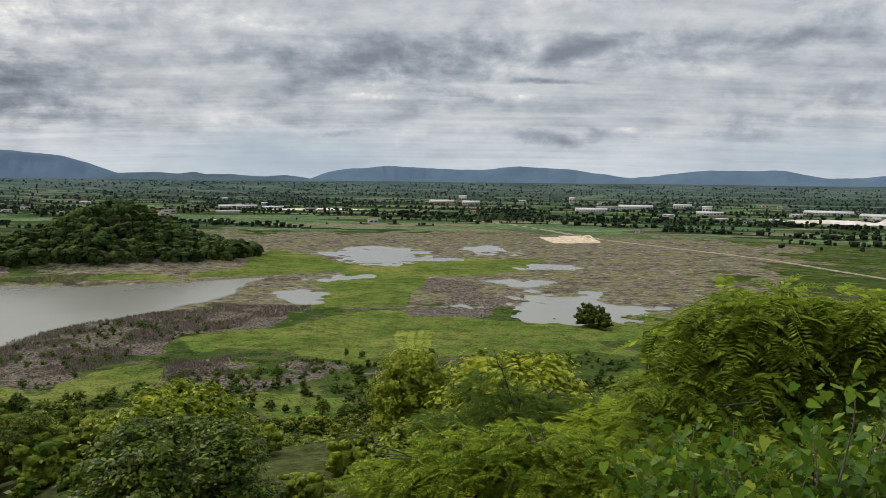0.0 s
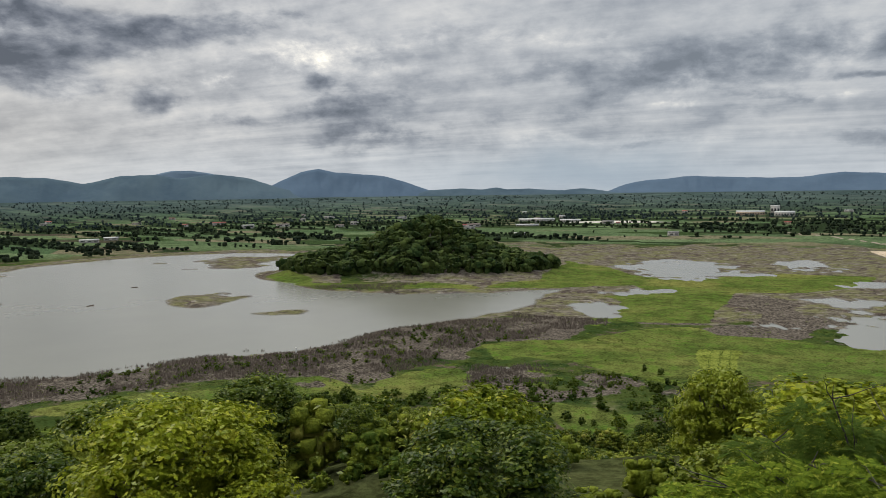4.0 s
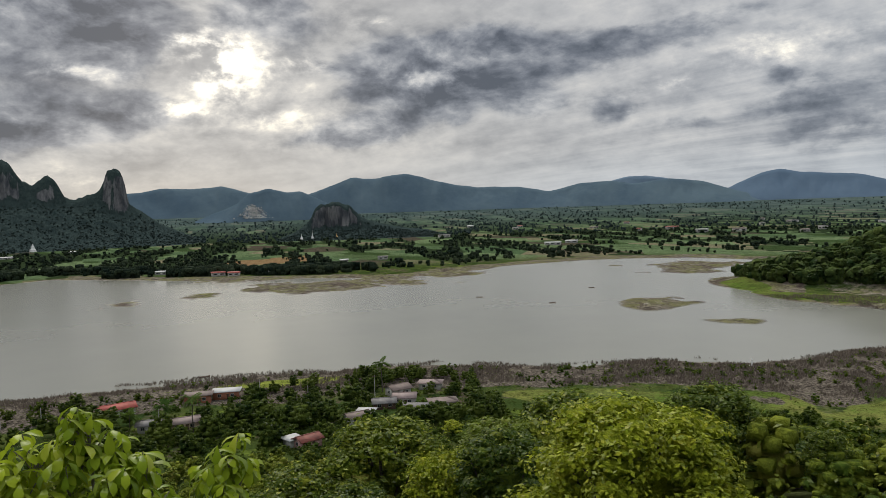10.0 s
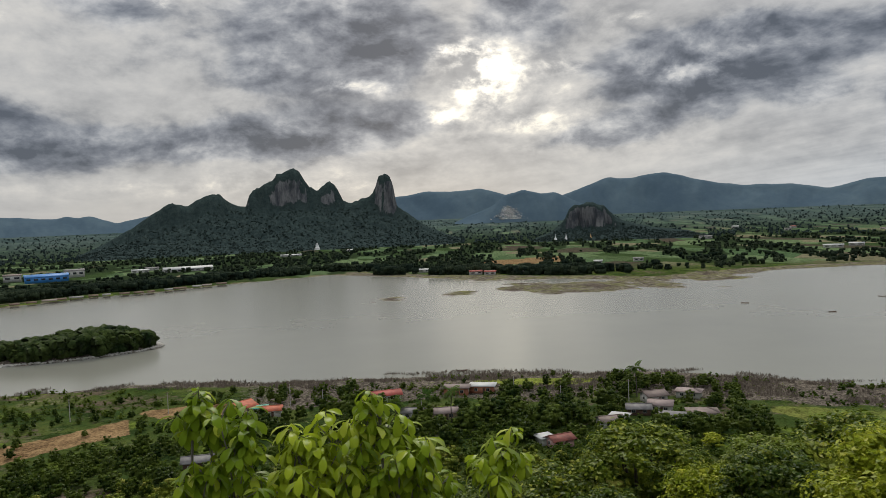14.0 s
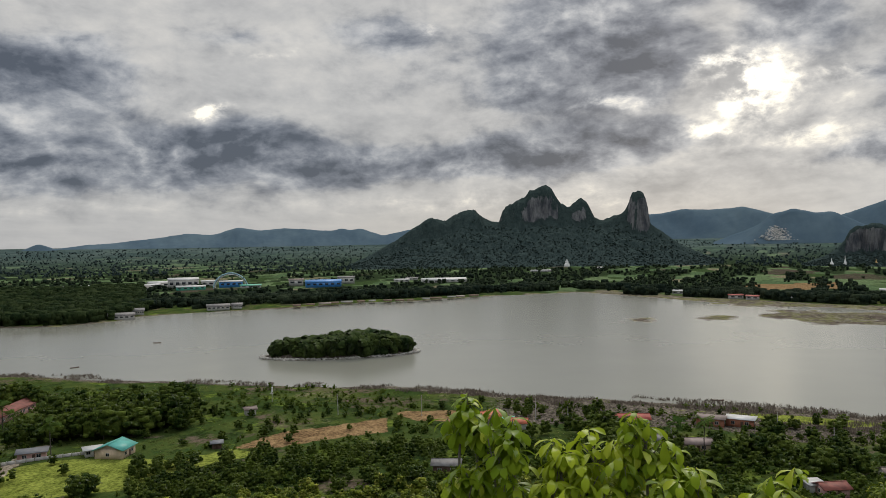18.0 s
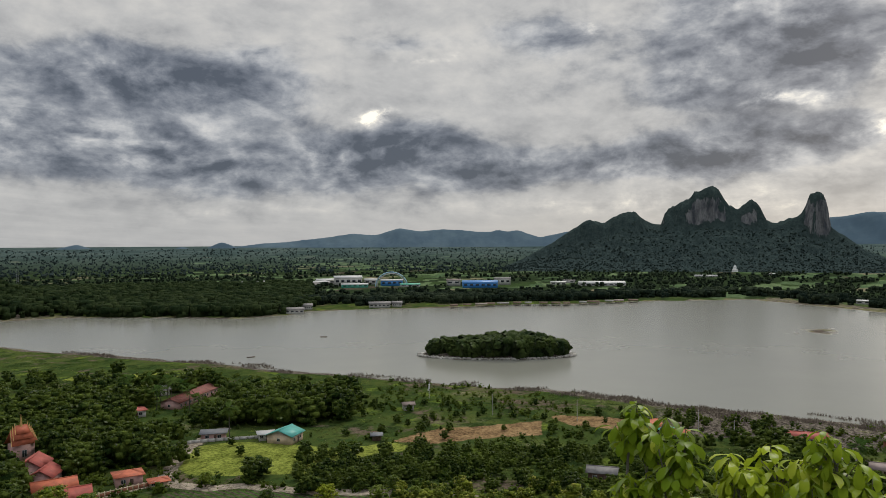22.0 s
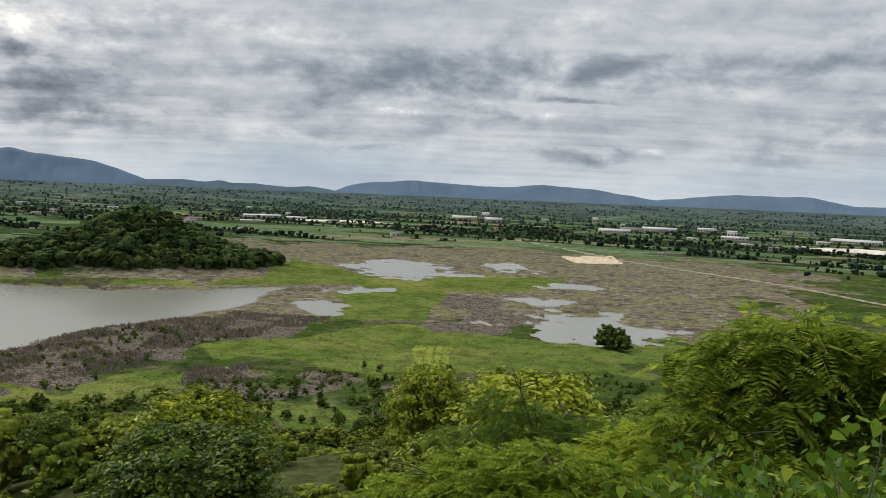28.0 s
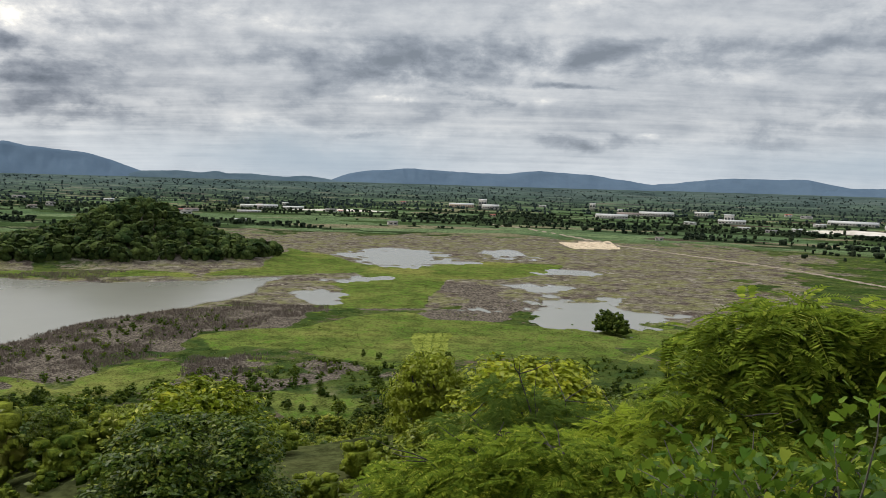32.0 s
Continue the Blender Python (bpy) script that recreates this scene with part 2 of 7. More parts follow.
def finish(n, shader):
    n.add("ShaderNodeOutputMaterial", {0: shader.outputs[0] if isinstance(shader, bpy.types.Node) else shader})


def position(n):
    return n.add("ShaderNodeNewGeometry").outputs["Position"]


def surface(name, a, b, scale=2.0, rough=0.8, bump=0.0, bump_scale=20.0, fine=0.25, metal=0.0, object_space=True):
    """Two-scale mottled surface between colours a and b."""
    mat, n = material(name)
    p = n.add("ShaderNodeTexCoord").outputs["Object"] if object_space else position(n)
    f = n.m("MULTIPLY_ADD", n.m("SUBTRACT", n.noise(p, scale * 9, 4), 0.5), fine * 2, n.step(n.noise(p, scale, 5), 0.3, 0.7), clamp=True)
    ins = {"Base Color": n.mix(f, a, b), "Roughness": rough, "Metallic": metal}
    if bump:
        ins["Normal"] = n.add("ShaderNodeBump", {"Strength": bump, "Distance": 0.05, "Height": n.noise(p, bump_scale, 5)}).outputs[0]
    finish(n, n.add("ShaderNodeBsdfPrincipled", ins))
    return mat


def foliage(name, dark, light, tip=None, per_island=False, through_light=0.25, gloss=0.012, patch=0.0, grain=0.0, pass_tint=(0.16, 0.24, 0.02)):
    """Leaves: diffuse, some light coming through, a little gloss; varies leaf by leaf and plant by plant."""
    mat, n = material(name)
    isl = n.add("ShaderNodeNewGeometry").outputs["Random Per Island"]
    per = n.add("ShaderNodeObjectInfo").outputs["Random"]
    p = position(n)
    f = n.m("MULTIPLY_ADD", n.m("SUBTRACT", isl, 0.5), 0.75, 0.5)
    if not per_island:
        f = n.m("MULTIPLY_ADD", n.m("SUBTRACT", per, 0.5), 1.0, f)
    if patch:
        f = n.m("MULTIPLY_ADD", n.m("SUBTRACT", n.noise(p, patch, 3), 0.5), 2.2, f)
    leafy = {}
    if grain:
        speck = n.noise(p, grain, 4, 0.7)
        f = n.m("MULTIPLY_ADD", n.m("SUBTRACT", speck, 0.5), 2.2, f)
        leafy = {"Normal": n.add("ShaderNodeBump", {"Strength": 1.0, "Distance": 0.9 / grain, "Height": speck}).outputs[0]}
    col = n.mix(n.m("MULTIPLY", f, 1.0, clamp=True), dark, light)
    if tip:
        col = n.mix(n.step(isl, 0.86, 0.97), col, tip)
    d = n.add("ShaderNodeBsdfDiffuse", {"Color": col, **leafy})
    t = n.add("ShaderNodeBsdfTranslucent", {"Color": n.mix(0.4, col, pass_tint), **leafy})
    g = n.add("ShaderNodeBsdfGlossy", {"Color": (0.5, 0.5, 0.5), "Roughness": 0.45})
    dt = n.add("ShaderNodeMixShader", {0: through_light, 1: d.outputs[0], 2: t.outputs[0]})
    fr = n.add("ShaderNodeFresnel", {0: 1.35})
    finish(n, n.add("ShaderNodeMixShader", {0: n.m("MULTIPLY", fr.outputs[0], gloss * 4, clamp=True), 1: dt.outputs[0], 2: g.outputs[0]}))
    return mat


M_BARK = surface("bark", (0.05, 0.042, 0.034), (0.13, 0.11, 0.09), 3, 0.9, 0.5, 30)
M_LEAF_DARK = foliage("leaves_dark", (0.036, 0.068, 0.014), (0.18, 0.235, 0.032), (0.24, 0.27, 0.04), grain=3.2)
M_LEAF_MID = foliage("leaves_mid", (0.07, 0.11, 0.014), (0.28, 0.33, 0.035), (0.35, 0.37, 0.045), grain=3.2)
M_LEAF_BRIGHT = foliage("leaves_bright", (0.15, 0.2, 0.014), (0.42, 0.46, 0.035), (0.46, 0.46, 0.045), grain=3.2)
# blue of haze mixed into the leaf colours, faint on the nearer far trees
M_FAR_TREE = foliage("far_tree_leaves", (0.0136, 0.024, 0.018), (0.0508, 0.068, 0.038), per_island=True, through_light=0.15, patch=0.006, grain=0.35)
M_HAZED_TREE = foliage("distant_tree_leaves", (0.034, 0.052, 0.052), (0.062, 0.086, 0.08), per_island=True, through_light=0.1, patch=0.004, grain=0.2)
M_HAZED_MOUNTAIN_TREE = foliage("mountain_tree_leaves", (0.03, 0.045, 0.042), (0.05, 0.068, 0.062), per_island=True, through_light=0.1, patch=0.01, grain=0.25)
M_WOOD_FAR = foliage("lakeside_tree_leaves", (0.016, 0.03, 0.012), (0.05, 0.07, 0.026), per_island=True, through_light=0.15, patch=0.05, grain=0.4)
M_ISLAND = foliage("island_tree_leaves", (0.016, 0.032, 0.012), (0.066, 0.092, 0.026), per_island=True, through_light=0.2, patch=0.08, grain=0.9)
M_WOOD_HILL = foliage("hill_tree_leaves", (0.024, 0.047, 0.016), (0.1, 0.135, 0.038), per_island=True, through_light=0.2, patch=0.08, grain=0.7)
M_REED = foliage("dry_reeds", (0.085, 0.07, 0.06), (0.19, 0.16, 0.135), per_island=True, through_light=0.4, gloss=0.003, pass_tint=(0.2, 0.165, 0.13))
M_SCRUB = foliage("scrub_leaves", (0.0339, 0.065, 0.012), (0.124, 0.165, 0.025), per_island=True, patch=0.03, grain=1.6)
M_GROVE = foliage("grove_leaves", (0.018, 0.038, 0.01), (0.125, 0.165, 0.03), per_island=True, through_light=0.25, patch=0.1, grain=1.3)
M_SLOPE = foliage("slope_leaves", (0.04, 0.068, 0.014), (0.29, 0.33, 0.042), (0.34, 0.33, 0.07), per_island=True, through_light=0.22, patch=0.13, grain=2.2)
M_UNDER = foliage("bush_leaves", (0.06, 0.1, 0.016), (0.26, 0.31, 0.038), per_island=True, patch=0.15, grain=2.6)
M_TUFT = foliage("grass_tufts", (0.0396, 0.07, 0.014), (0.169, 0.19, 0.045), (0.2, 0.17, 0.1), per_island=True, through_light=0.3, patch=0.04, gloss=0.004)



# ---- mesh helpers ----
def mesh_of(name, verts, faces, mats=(), smooth=False):
    me = bpy.data.meshes.new(name)
    verts = np.asarray(verts, dtype=np.float32).reshape(-1, 3)
    faces = np.asarray(faces, dtype=np.int32)
    me.vertices.add(len(verts))
    me.vertices.foreach_set("co", verts.ravel())
    k = faces.shape[1]
    me.loops.add(faces.size)
    me.loops.foreach_set("vertex_index", faces.ravel())
    me.polygons.add(len(faces))
    me.polygons.foreach_set("loop_start", np.arange(0, faces.size, k, dtype=np.int32))
    me.polygons.foreach_set("loop_total", np.full(len(faces), k, dtype=np.int32))
    if smooth:
        me.polygons.foreach_set("use_smooth", np.ones(len(faces), dtype=bool))
    for mt in mats:
        me.materials.append(mt)
    me.update(calc_edges=True)
    return me


TABLES = {}


def lattice(ax, ay, seed):
    if seed not in TABLES:
        TABLES[seed] = np.random.RandomState(seed).rand(256, 256)
    t = TABLES[seed]
    x0, y0 = np.floor(ax).astype(int), np.floor(ay).astype(int)
    fx, fy = ax - x0, ay - y0
    fx, fy = fx * fx * (3 - 2 * fx), fy * fy * (3 - 2 * fy)
    g = lambda i, j: t[i % 256, j % 256]
    return (g(x0, y0) * (1 - fx) + g(x0 + 1, y0) * fx) * (1 - fy) + (g(x0, y0 + 1) * (1 - fx) + g(x0 + 1, y0 + 1) * fx) * fy


def fbm(x, y, size, octaves=4, seed=1, rough=0.5):
    """Smooth noise about 0, within about -0.5 to 0.5, with patches of the given size."""
    s, a, n = 0.0, 1.0, 0.0
    for o in range(octaves):
        s = s + a * (lattice(x / size * 2 ** o + 17.3 * o, y / size * 2 ** o + 5.1 * o, seed + o) - 0.5)
        n += a
        a *= rough
    return s / n * 1.4


def polar(pts):
    return np.array([at(a, r)[:2] for a, r in pts])


def signed(x, y, poly):
    """Distance to a closed outline, positive inside."""
    d = np.full(x.shape, 1e9)
    inside = np.zeros(x.shape, dtype=bool)
    for (x1, y1), (x2, y2) in zip(poly, np.roll(poly, -1, axis=0)):
        ex, ey = x2 - x1, y2 - y1
        u = np.clip(((x - x1) * ex + (y - y1) * ey) / (ex * ex + ey * ey), 0, 1)
        d = np.minimum(d, (x - x1 - u * ex) ** 2 + (y - y1 - u * ey) ** 2)
        if y1 != y2:
            inside ^= ((y1 > y) != (y2 > y)) & (x < (x2 - x1) * (y - y1) / (y2 - y1) + x1)
    return np.where(inside, 1, -1) * np.sqrt(d)


def sstep(v, lo, hi):
    u = np.clip((v - lo) / (hi - lo), 0, 1)
    return u * u * (3 - 2 * u)


# ---- the plan: azimuth and metres from the look-out ----
LAKE = polar([(13.6, 523), (16.4, 435), (20.3, 401), (27.2, 367), (29.5, 345), (33.3, 331), (37.3, 327), (41.8, 326), (45.8, 319),
              (52.3, 321), (58.7, 325), (65.7, 321), (74.7, 325), (79.6, 322), (83.6, 320), (87.6, 327), (91.1, 339), (98, 355), (105.5, 370),
              (112, 393), (117.9, 419), (122.4, 454), (128.4, 500), (133.8, 563), (138.7, 647), (147.3, 789)]
             + [(147.3, 849), (138.7, 843), (135.3, 848), (130.4, 782), (124.4, 744), (120.4, 719), (116.6, 738), (115.4, 774), (108.5, 789),
                (103.5, 808), (99.2, 840), (95.6, 844), (91.1, 892), (86.6, 923), (83.1, 960), (78.6, 872), (74.4, 818), (69.7, 786),
                (65.7, 770), (60.1, 732), (56.7, 742), (54.1, 783), (49.8, 854), (46.4, 881), (43.3, 908), (37.8, 924), (32.8, 877),
                (32.4, 799), (35.5, 662), (34.5, 610), (31.3, 539), (24.9, 509), (18.6, 510)])
# azimuth, metres, half width in degrees, half depth as a share of the distance, height of the middle in metres
SHOALS = [(40.6, 494, 3.0, 0.085, 1.5), (35.3, 443, 3.0, 0.026, 0.8), (37.0, 777, 4.4, 0.1, 0.9), (78.8, 635, 2.2, 0.05, 0.6), (64.2, 700, 7.0, 0.085, 1.0), (70.2, 786, 4.5, 0.06, 0.8),
          (73.6, 657, 2.2, 0.05, 0.6), (55.2, 753, 2.5, 0.04, 0.8), (60, 745, 5.0, 0.05, 0.8), (68, 735, 3.0, 0.03, 0.6)]
PONDS = [(5.1, 684, 3.4, 0.118, 1.3), (8, 521, 2.8, 0.044, 1.1), (10.5, 430, 1.8, 0.05, 1.2), (-9.9, 421, 5.0, 0.125, 2.0), (-3.3, 736, 2.1, 0.057, 1.1), (-6.4, 483, 3.0, 0.07, 0.9),
         (-8.7, 592, 2.8, 0.041, 1.1), (18.1, 288, 1.3, 0.015, 1.5), (17.6, 269, 0.85, 0.014, 1.5), (0.5, 640, 2.0, 0.02, 0.8)]
LUSH = [polar(p) for p in (
    [(36, 640), (35, 600), (31.8, 548), (24.9, 530), (19.3, 527), (19.3, 545), (24, 560), (32, 580), (34, 640)],
    [(12.9, 735), (10.7, 686), (8.4, 621), (4.9, 593), (1.7, 618), (-1.6, 649), (-7.6, 652), (-7.2, 590), (-3.4, 537), (0.8, 524), (1.7, 481), (2.2, 434), (2.8, 402), (5.6, 396), (11, 391), (11.4, 403),
     (8.7, 415), (8.8, 467), (11, 492), (6.8, 510), (7.6, 555), (10.6, 548), (13.2, 534), (16, 527), (19.3, 527), (19.3, 543), (15, 576)],
    [(4, 385), (2.4, 364), (-13.8, 368), (-24, 387), (-24, 291), (-13.9, 290), (-10.4, 300), (-3.6, 285), (3.1, 275), (7.5, 275), (10.6, 284), (13.1, 296), (16, 300), (19.3, 292), (19.3, 330), (16, 336), (12.4, 339), (11, 348), (8.7, 374)],
    [(52, 272), (44, 275), (36.6, 271), (32.7, 279), (28.7, 259), (24.4, 283), (20.6, 287), (21.4, 256), (23.6, 247), (28.7, 238), (36.7, 242), (44, 243), (52, 262)],
    [(15.8, 230), (13.6, 236), (7.2, 227), (6.8, 210), (9.8, 204), (13.2, 208)],
    [(-24, 387), (-39.9, 450), (-59.9, 450), (-59.9, 281), (-29.9, 291), (-24, 323)])]
REEDS = [polar(p) for p in (
    [(36.6, 318), (32.7, 326), (29.4, 351), (27.7, 370), (23.5, 385), (20.1, 402), (16.6, 419), (13.6, 403), (7.2, 401), (3, 411), (3.9, 395), (11.4, 379), (13.2, 351), (16.2, 341), (19.7, 340), (20.1, 316), (20.1, 295), (24.4, 288),
     (27.8, 266), (31.1, 270), (33.1, 290), (36.6, 293)],
    [(20.1, 295), (13.6, 288), (7.2, 276), (1.8, 264), (3, 256), (7.6, 252), (11.5, 251), (15.8, 244), (21.4, 246), (20.6, 268)],
    [(1.6, 517), (-3.4, 515), (-4.3, 451), (-5.1, 402), (-3.5, 367), (2.4, 372), (1.2, 435)])]
MUDDY = [polar(p) for p in ([(21.4, 260), (16.7, 258), (15.4, 244), (19.3, 235)], [(12.3, 223), (10.2, 220), (10.6, 210), (12.3, 210)])]
SOIL = [polar(p) for p in ([(108.6, 258), (105.5, 276), (97.9, 287), (97.7, 266), (106, 255)], [(96.8, 295), (93.1, 297), (88.6, 296), (90.6, 279), (95.6, 281)],
                           [(72.7, 967), (65.7, 1040), (65.7, 1158), (71.7, 1096)])]
MEADOW = [polar(p) for p in ([(3.5, 330), (0.6, 332), (0.6, 284), (3.4, 276)], [(124.9, 261), (120.8, 266), (112.9, 248), (109.5, 255), (107.5, 247), (112.9, 238), (114.7, 224), (124.1, 231)],
                             [(79.6, 306), (69.7, 308), (63.7, 304), (65.7, 296), (71.7, 299)], [(130.4, 432), (125.4, 418), (123.4, 388), (127.4, 382), (132.4, 422)])]
CROP = polar([(130.4, 213), (123.9, 217), (117.9, 209), (109.5, 200), (111.5, 181), (130.4, 188)])
SAND = polar([(-7.1, 905), (-11, 952), (-11.9, 844), (-8.4, 818)])
TRACKS = [polar([(-1.5, 1270), (-4.9, 1158), (-11.8, 894), (-18.3, 787), (-23, 728), (-28.7, 642), (-36.2, 568), (-49.9, 509)]),
          polar([(125.3, 237), (125.3, 225), (122.5, 217), (120.4, 217), (115.5, 208), (109.9, 203), (99.5, 198)]),
          polar([(125.3, 237), (123.9, 263), (121.4, 287)])]


def ellipse(az, r, row):
    a0, r0, da, dr = row[:4]
    return np.sqrt(((az - a0) / da) ** 2 + (np.log(r / r0) / dr) ** 2)


def bump(x, y, az, r, along, across, height, power=2.0, turn=0.0):
    c = at(az, r)
    a = radians(az + turn)
    u = ((x - c.x) * math.cos(a) + (y - c.y) * math.sin(a)) / along
    v = (-(x - c.x) * math.sin(a) + (y - c.y) * math.cos(a)) / across
    return height * np.exp(-(u * u + v * v) ** (power / 2))


SLOPE_R = [0, 4, 10, 20, 40, 70, 100, 140, 165, 182, 200, 260]
SLOPE_Z = [66.3, 65.6, 61.5, 55, 45, 33, 23.5, 12, 5.5, 2.2, 1.2, 1.0]


def terrain(x, y):
    """Height of the land, the water level being 0."""
    x, y = np.asarray(x, float), np.asarray(y, float)
    r = np.hypot(x, y) + 1e-6
    az = np.degrees(np.arctan2(-x, y))
    w = fbm(x, y, 40, 4, 3)
    lake = signed(x, y, LAKE) + w * 14 + fbm(x, y, 9, 2, 8) * 5
    z = np.interp(r, SLOPE_R, SLOPE_Z) + fbm(x, y, 22, 3, 5) * np.interp(r, [0, 15, 60, 140, 185, 260], [0, 1.5, 5, 3, 0.8, 0.5])
    plain = 1.0 + fbm(x, y, 150, 3, 6) * 0.8
    z = np.where(r > 260, plain * sstep(r, 255, 300) + z * (1 - sstep(r, 255, 300)), z)
    marsh = sstep(r, 385, 420) * (1 - sstep(r, 820, 1000)) * (1 - sstep(az, 14, 34)) * sstep(az, -26, -14)
    z = z * (1 - marsh) + marsh * (0.55 + w * 0.45 + fbm(x, y, 14, 4, 11, 0.6) * 0.5)
    for p in PONDS:
        z = z - p[4] * (1 - sstep(ellipse(az, r, p) + w * 1.2 + fbm(x, y, 11, 4, 13, 0.65) * 1.1, 0.6, 1.25))
    z = np.where(lake > -18, np.minimum(z, -lake * 0.07), z)
    z = np.maximum(z, -3.0)
    for s in SHOALS:
        e = ellipse(az, r, s) + w * 1.6
        z = np.where(lake > 0, np.maximum(z, s[4] * (1.0 - e * 1.15) + fbm(x, y, 7, 3, 21) * 0.5 - 0.05), z)
    # spurs of the look-out's own hill
    z = z + bump(x, y, 33, 82, 42, 44, 9.5) + bump(x, y, -14, 84, 40, 44, 7)
    # wooded hill, small island, hill on the far side, gentle rise towards the horizon
    hill = bump(x, y, 23.1, 653, 50, 44, 25, 2.2) + bump(x, y, 27.4, 645, 72, 42, 13, 3) + bump(x, y, 18.4, 639, 66, 36, 6, 3.5)
    z = z + hill
    isl = bump(x, y, 101.2, 459, 45, 17, 3.4, 8, 2)
    z = np.where(isl > 0.02, np.maximum(z, isl - 0.6), z)
    z = z + bump(x, y, 146.3, 899, 130, 110, 62, 2.2) + bump(x, y, 138.3, 1004, 70, 70, 22, 2)
    z = z + 56.0 * sstep(r, 2300, 4900) ** 0.8
    return z


# ---- ground: one sheet out to the horizon ----
rings = [0.004, 0.2, 0.6]
while rings[-1] < 4950:
    rings.append(rings[-1] * (1.03 if 8 < rings[-1] < 200 else 1.012 if rings[-1] < 900 and rings[-1] > 8 else 1.025 if rings[-1] > 8 else 1.25))
rings = np.array(rings)
azs = np.concatenate([np.arange(-180, -50, 5.0), np.arange(-50, 150, 0.34), np.arange(150, 180, 5.0)])
RR, AA = np.meshgrid(rings, np.radians(azs), indexing="ij")
GX, GY = -RR * np.sin(AA), RR * np.cos(AA)
GZ = terrain(GX, GY)
nr, na = RR.shape
idx = np.arange(nr * na).reshape(nr, na)
i2 = np.roll(idx, -1, axis=1)
quads = np.stack([idx[:-1], idx[1:], i2[1:], i2[:-1]], -1).reshape(-1, 4)
gme = mesh_of("ground", np.stack([GX, GY, GZ], -1), quads, smooth=True)

azd = np.degrees(AA)
wn = fbm(GX, GY, 30, 4, 31)


def zone(polys, edge=6.0, wob=9.0):
    return np.max([sstep(signed(GX, GY, p) + wn * wob, -edge / 2, edge / 2) for p in polys], axis=0)


def track(poly, width):
    d = np.full(GX.shape, 1e9)
    for (x1, y1), (x2, y2) in zip(poly[:-1], poly[1:]):
        ex, ey = x2 - x1, y2 - y1
        u = np.clip(((GX - x1) * ex + (GY - y1) * ey) / (ex * ex + ey * ey), 0, 1)
        d = np.minimum(d, np.hypot(GX - x1 - u * ex, GY - y1 - u * ey))
    return 1 - sstep(d, width * 0.5, width * 0.5 + 2.5)


lake_d = signed(GX, GY, LAKE)
lush = zone(LUSH, 6, 12) * sstep(fbm(GX, GY, 38, 5, 44, 0.62) + 0.25 * (RR > 380), -0.3, -0.16)
reed = sstep(lake_d + wn * 22, -52, -40) * (1 - sstep(azd, 78, 100)) * sstep(azd, 19, 24) * (RR < 420)
reed = np.maximum(reed, sstep(lake_d + wn * 10, -9, -4) * (RR < 560) * (azd > 80))
reed = np.maximum(reed, zone(REEDS, 10, 34) * (1 - 0.75 * zone(REEDS[1:2], 6, 14) * sstep(fbm(GX, GY, 16, 4, 52), -0.02, 0.08)))
marsh = sstep(RR + wn * 40, 380, 410) * (1 - sstep(RR + wn * 160, 900, 1000)) * (1 - sstep(azd, 14, 40)) * sstep(azd + wn * 12, -26, -20)
shore = sstep(lake_d + wn * 30, -45, -25) * (RR > 560) * (azd < 82) * (azd > 30)
shore = np.maximum(shore, sstep(lake_d + wn * 6, -7, -3) * (RR > 560))
inlake = (lake_d > -3) * (GZ > -0.2) * (azd < 124)
mud = np.clip(np.maximum(np.maximum(marsh * (1 - lush), shore), np.maximum(inlake, zone(MUDDY, 4, 5))), 0, 1) * (1 - reed * 0.5)
soil = zone(SOIL, 4, 5)
meadow = zone(MEADOW, 4, 6)
crop = zone([CROP], 3, 3)
sand = zone([SAND], 4, 2)
path = np.max([track(TRACKS[0], 4.5), track(TRACKS[1], 2.4), track(TRACKS[2], 2.0)], axis=0)
far = sstep(RR + wn * 60, 850, 1000) * (1 - shore) * (1 - marsh)


def tree_belts(x, y, az, r):
    """How far a place on the far plain lies inside a belt of trees (above 0) or out on the fields."""
    c, s = math.cos(radians(22)), math.sin(radians(22))
    u, v = x * c - y * s, x * s + y * c
    belt = fbm(u / 6, v, 42, 3, 61, 0.6) + 0.3 * fbm(x, y, 420, 2, 63)
    need = np.interp(az, [-46, -20, 20, 34, 60, 75, 112, 118, 146], [0.0, 0.0, 0.03, 0.04, 0.01, -0.04, -0.06, -0.2, -0.28])
    return belt - need + 0.13 * sstep(r, 1500, 3000)


belts = sstep(tree_belts(GX, GY, azd, RR), -0.01, 0.03) * sstep(RR, 800, 900)
wild = 1 - sstep(RR, 150, 230)


def paint(me, name, *ch):
    a = me.color_attributes.new(name, "FLOAT_COLOR", "POINT")
    v = np.ones((nr * na, 4), dtype=np.float32)
    for i, c in enumerate(ch[:4]):
        v[:, i] = np.broadcast_to(c, RR.shape).ravel()
    a.data.foreach_set("color", v.ravel())


paint(gme, "cover_a", lush, reed, mud, soil)
paint(gme, "cover_b", np.maximum(meadow, 0), sand, path, far)
paint(gme, "cover_c", crop, wild, belts)
# share of the haze tint, growing with distance
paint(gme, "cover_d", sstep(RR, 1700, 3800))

mat, n = material("ground_cover")
p = position(n)
ca = n.add("ShaderNodeAttribute", attribute_name="cover_a")
cb = n.add("ShaderNodeAttribute", attribute_name="cover_b")
cc = n.add("ShaderNodeAttribute", attribute_name="cover_c")
sa, sb, sc = (n.add("ShaderNodeSeparateColor", {0: c.outputs["Color"]}).outputs for c in (ca, cb, cc))
n1, n2, n3 = n.noise(p, 0.035, 8, 0.65), n.noise(p, 0.16, 8, 0.7), n.noise(p, 0.9, 6, 0.65)


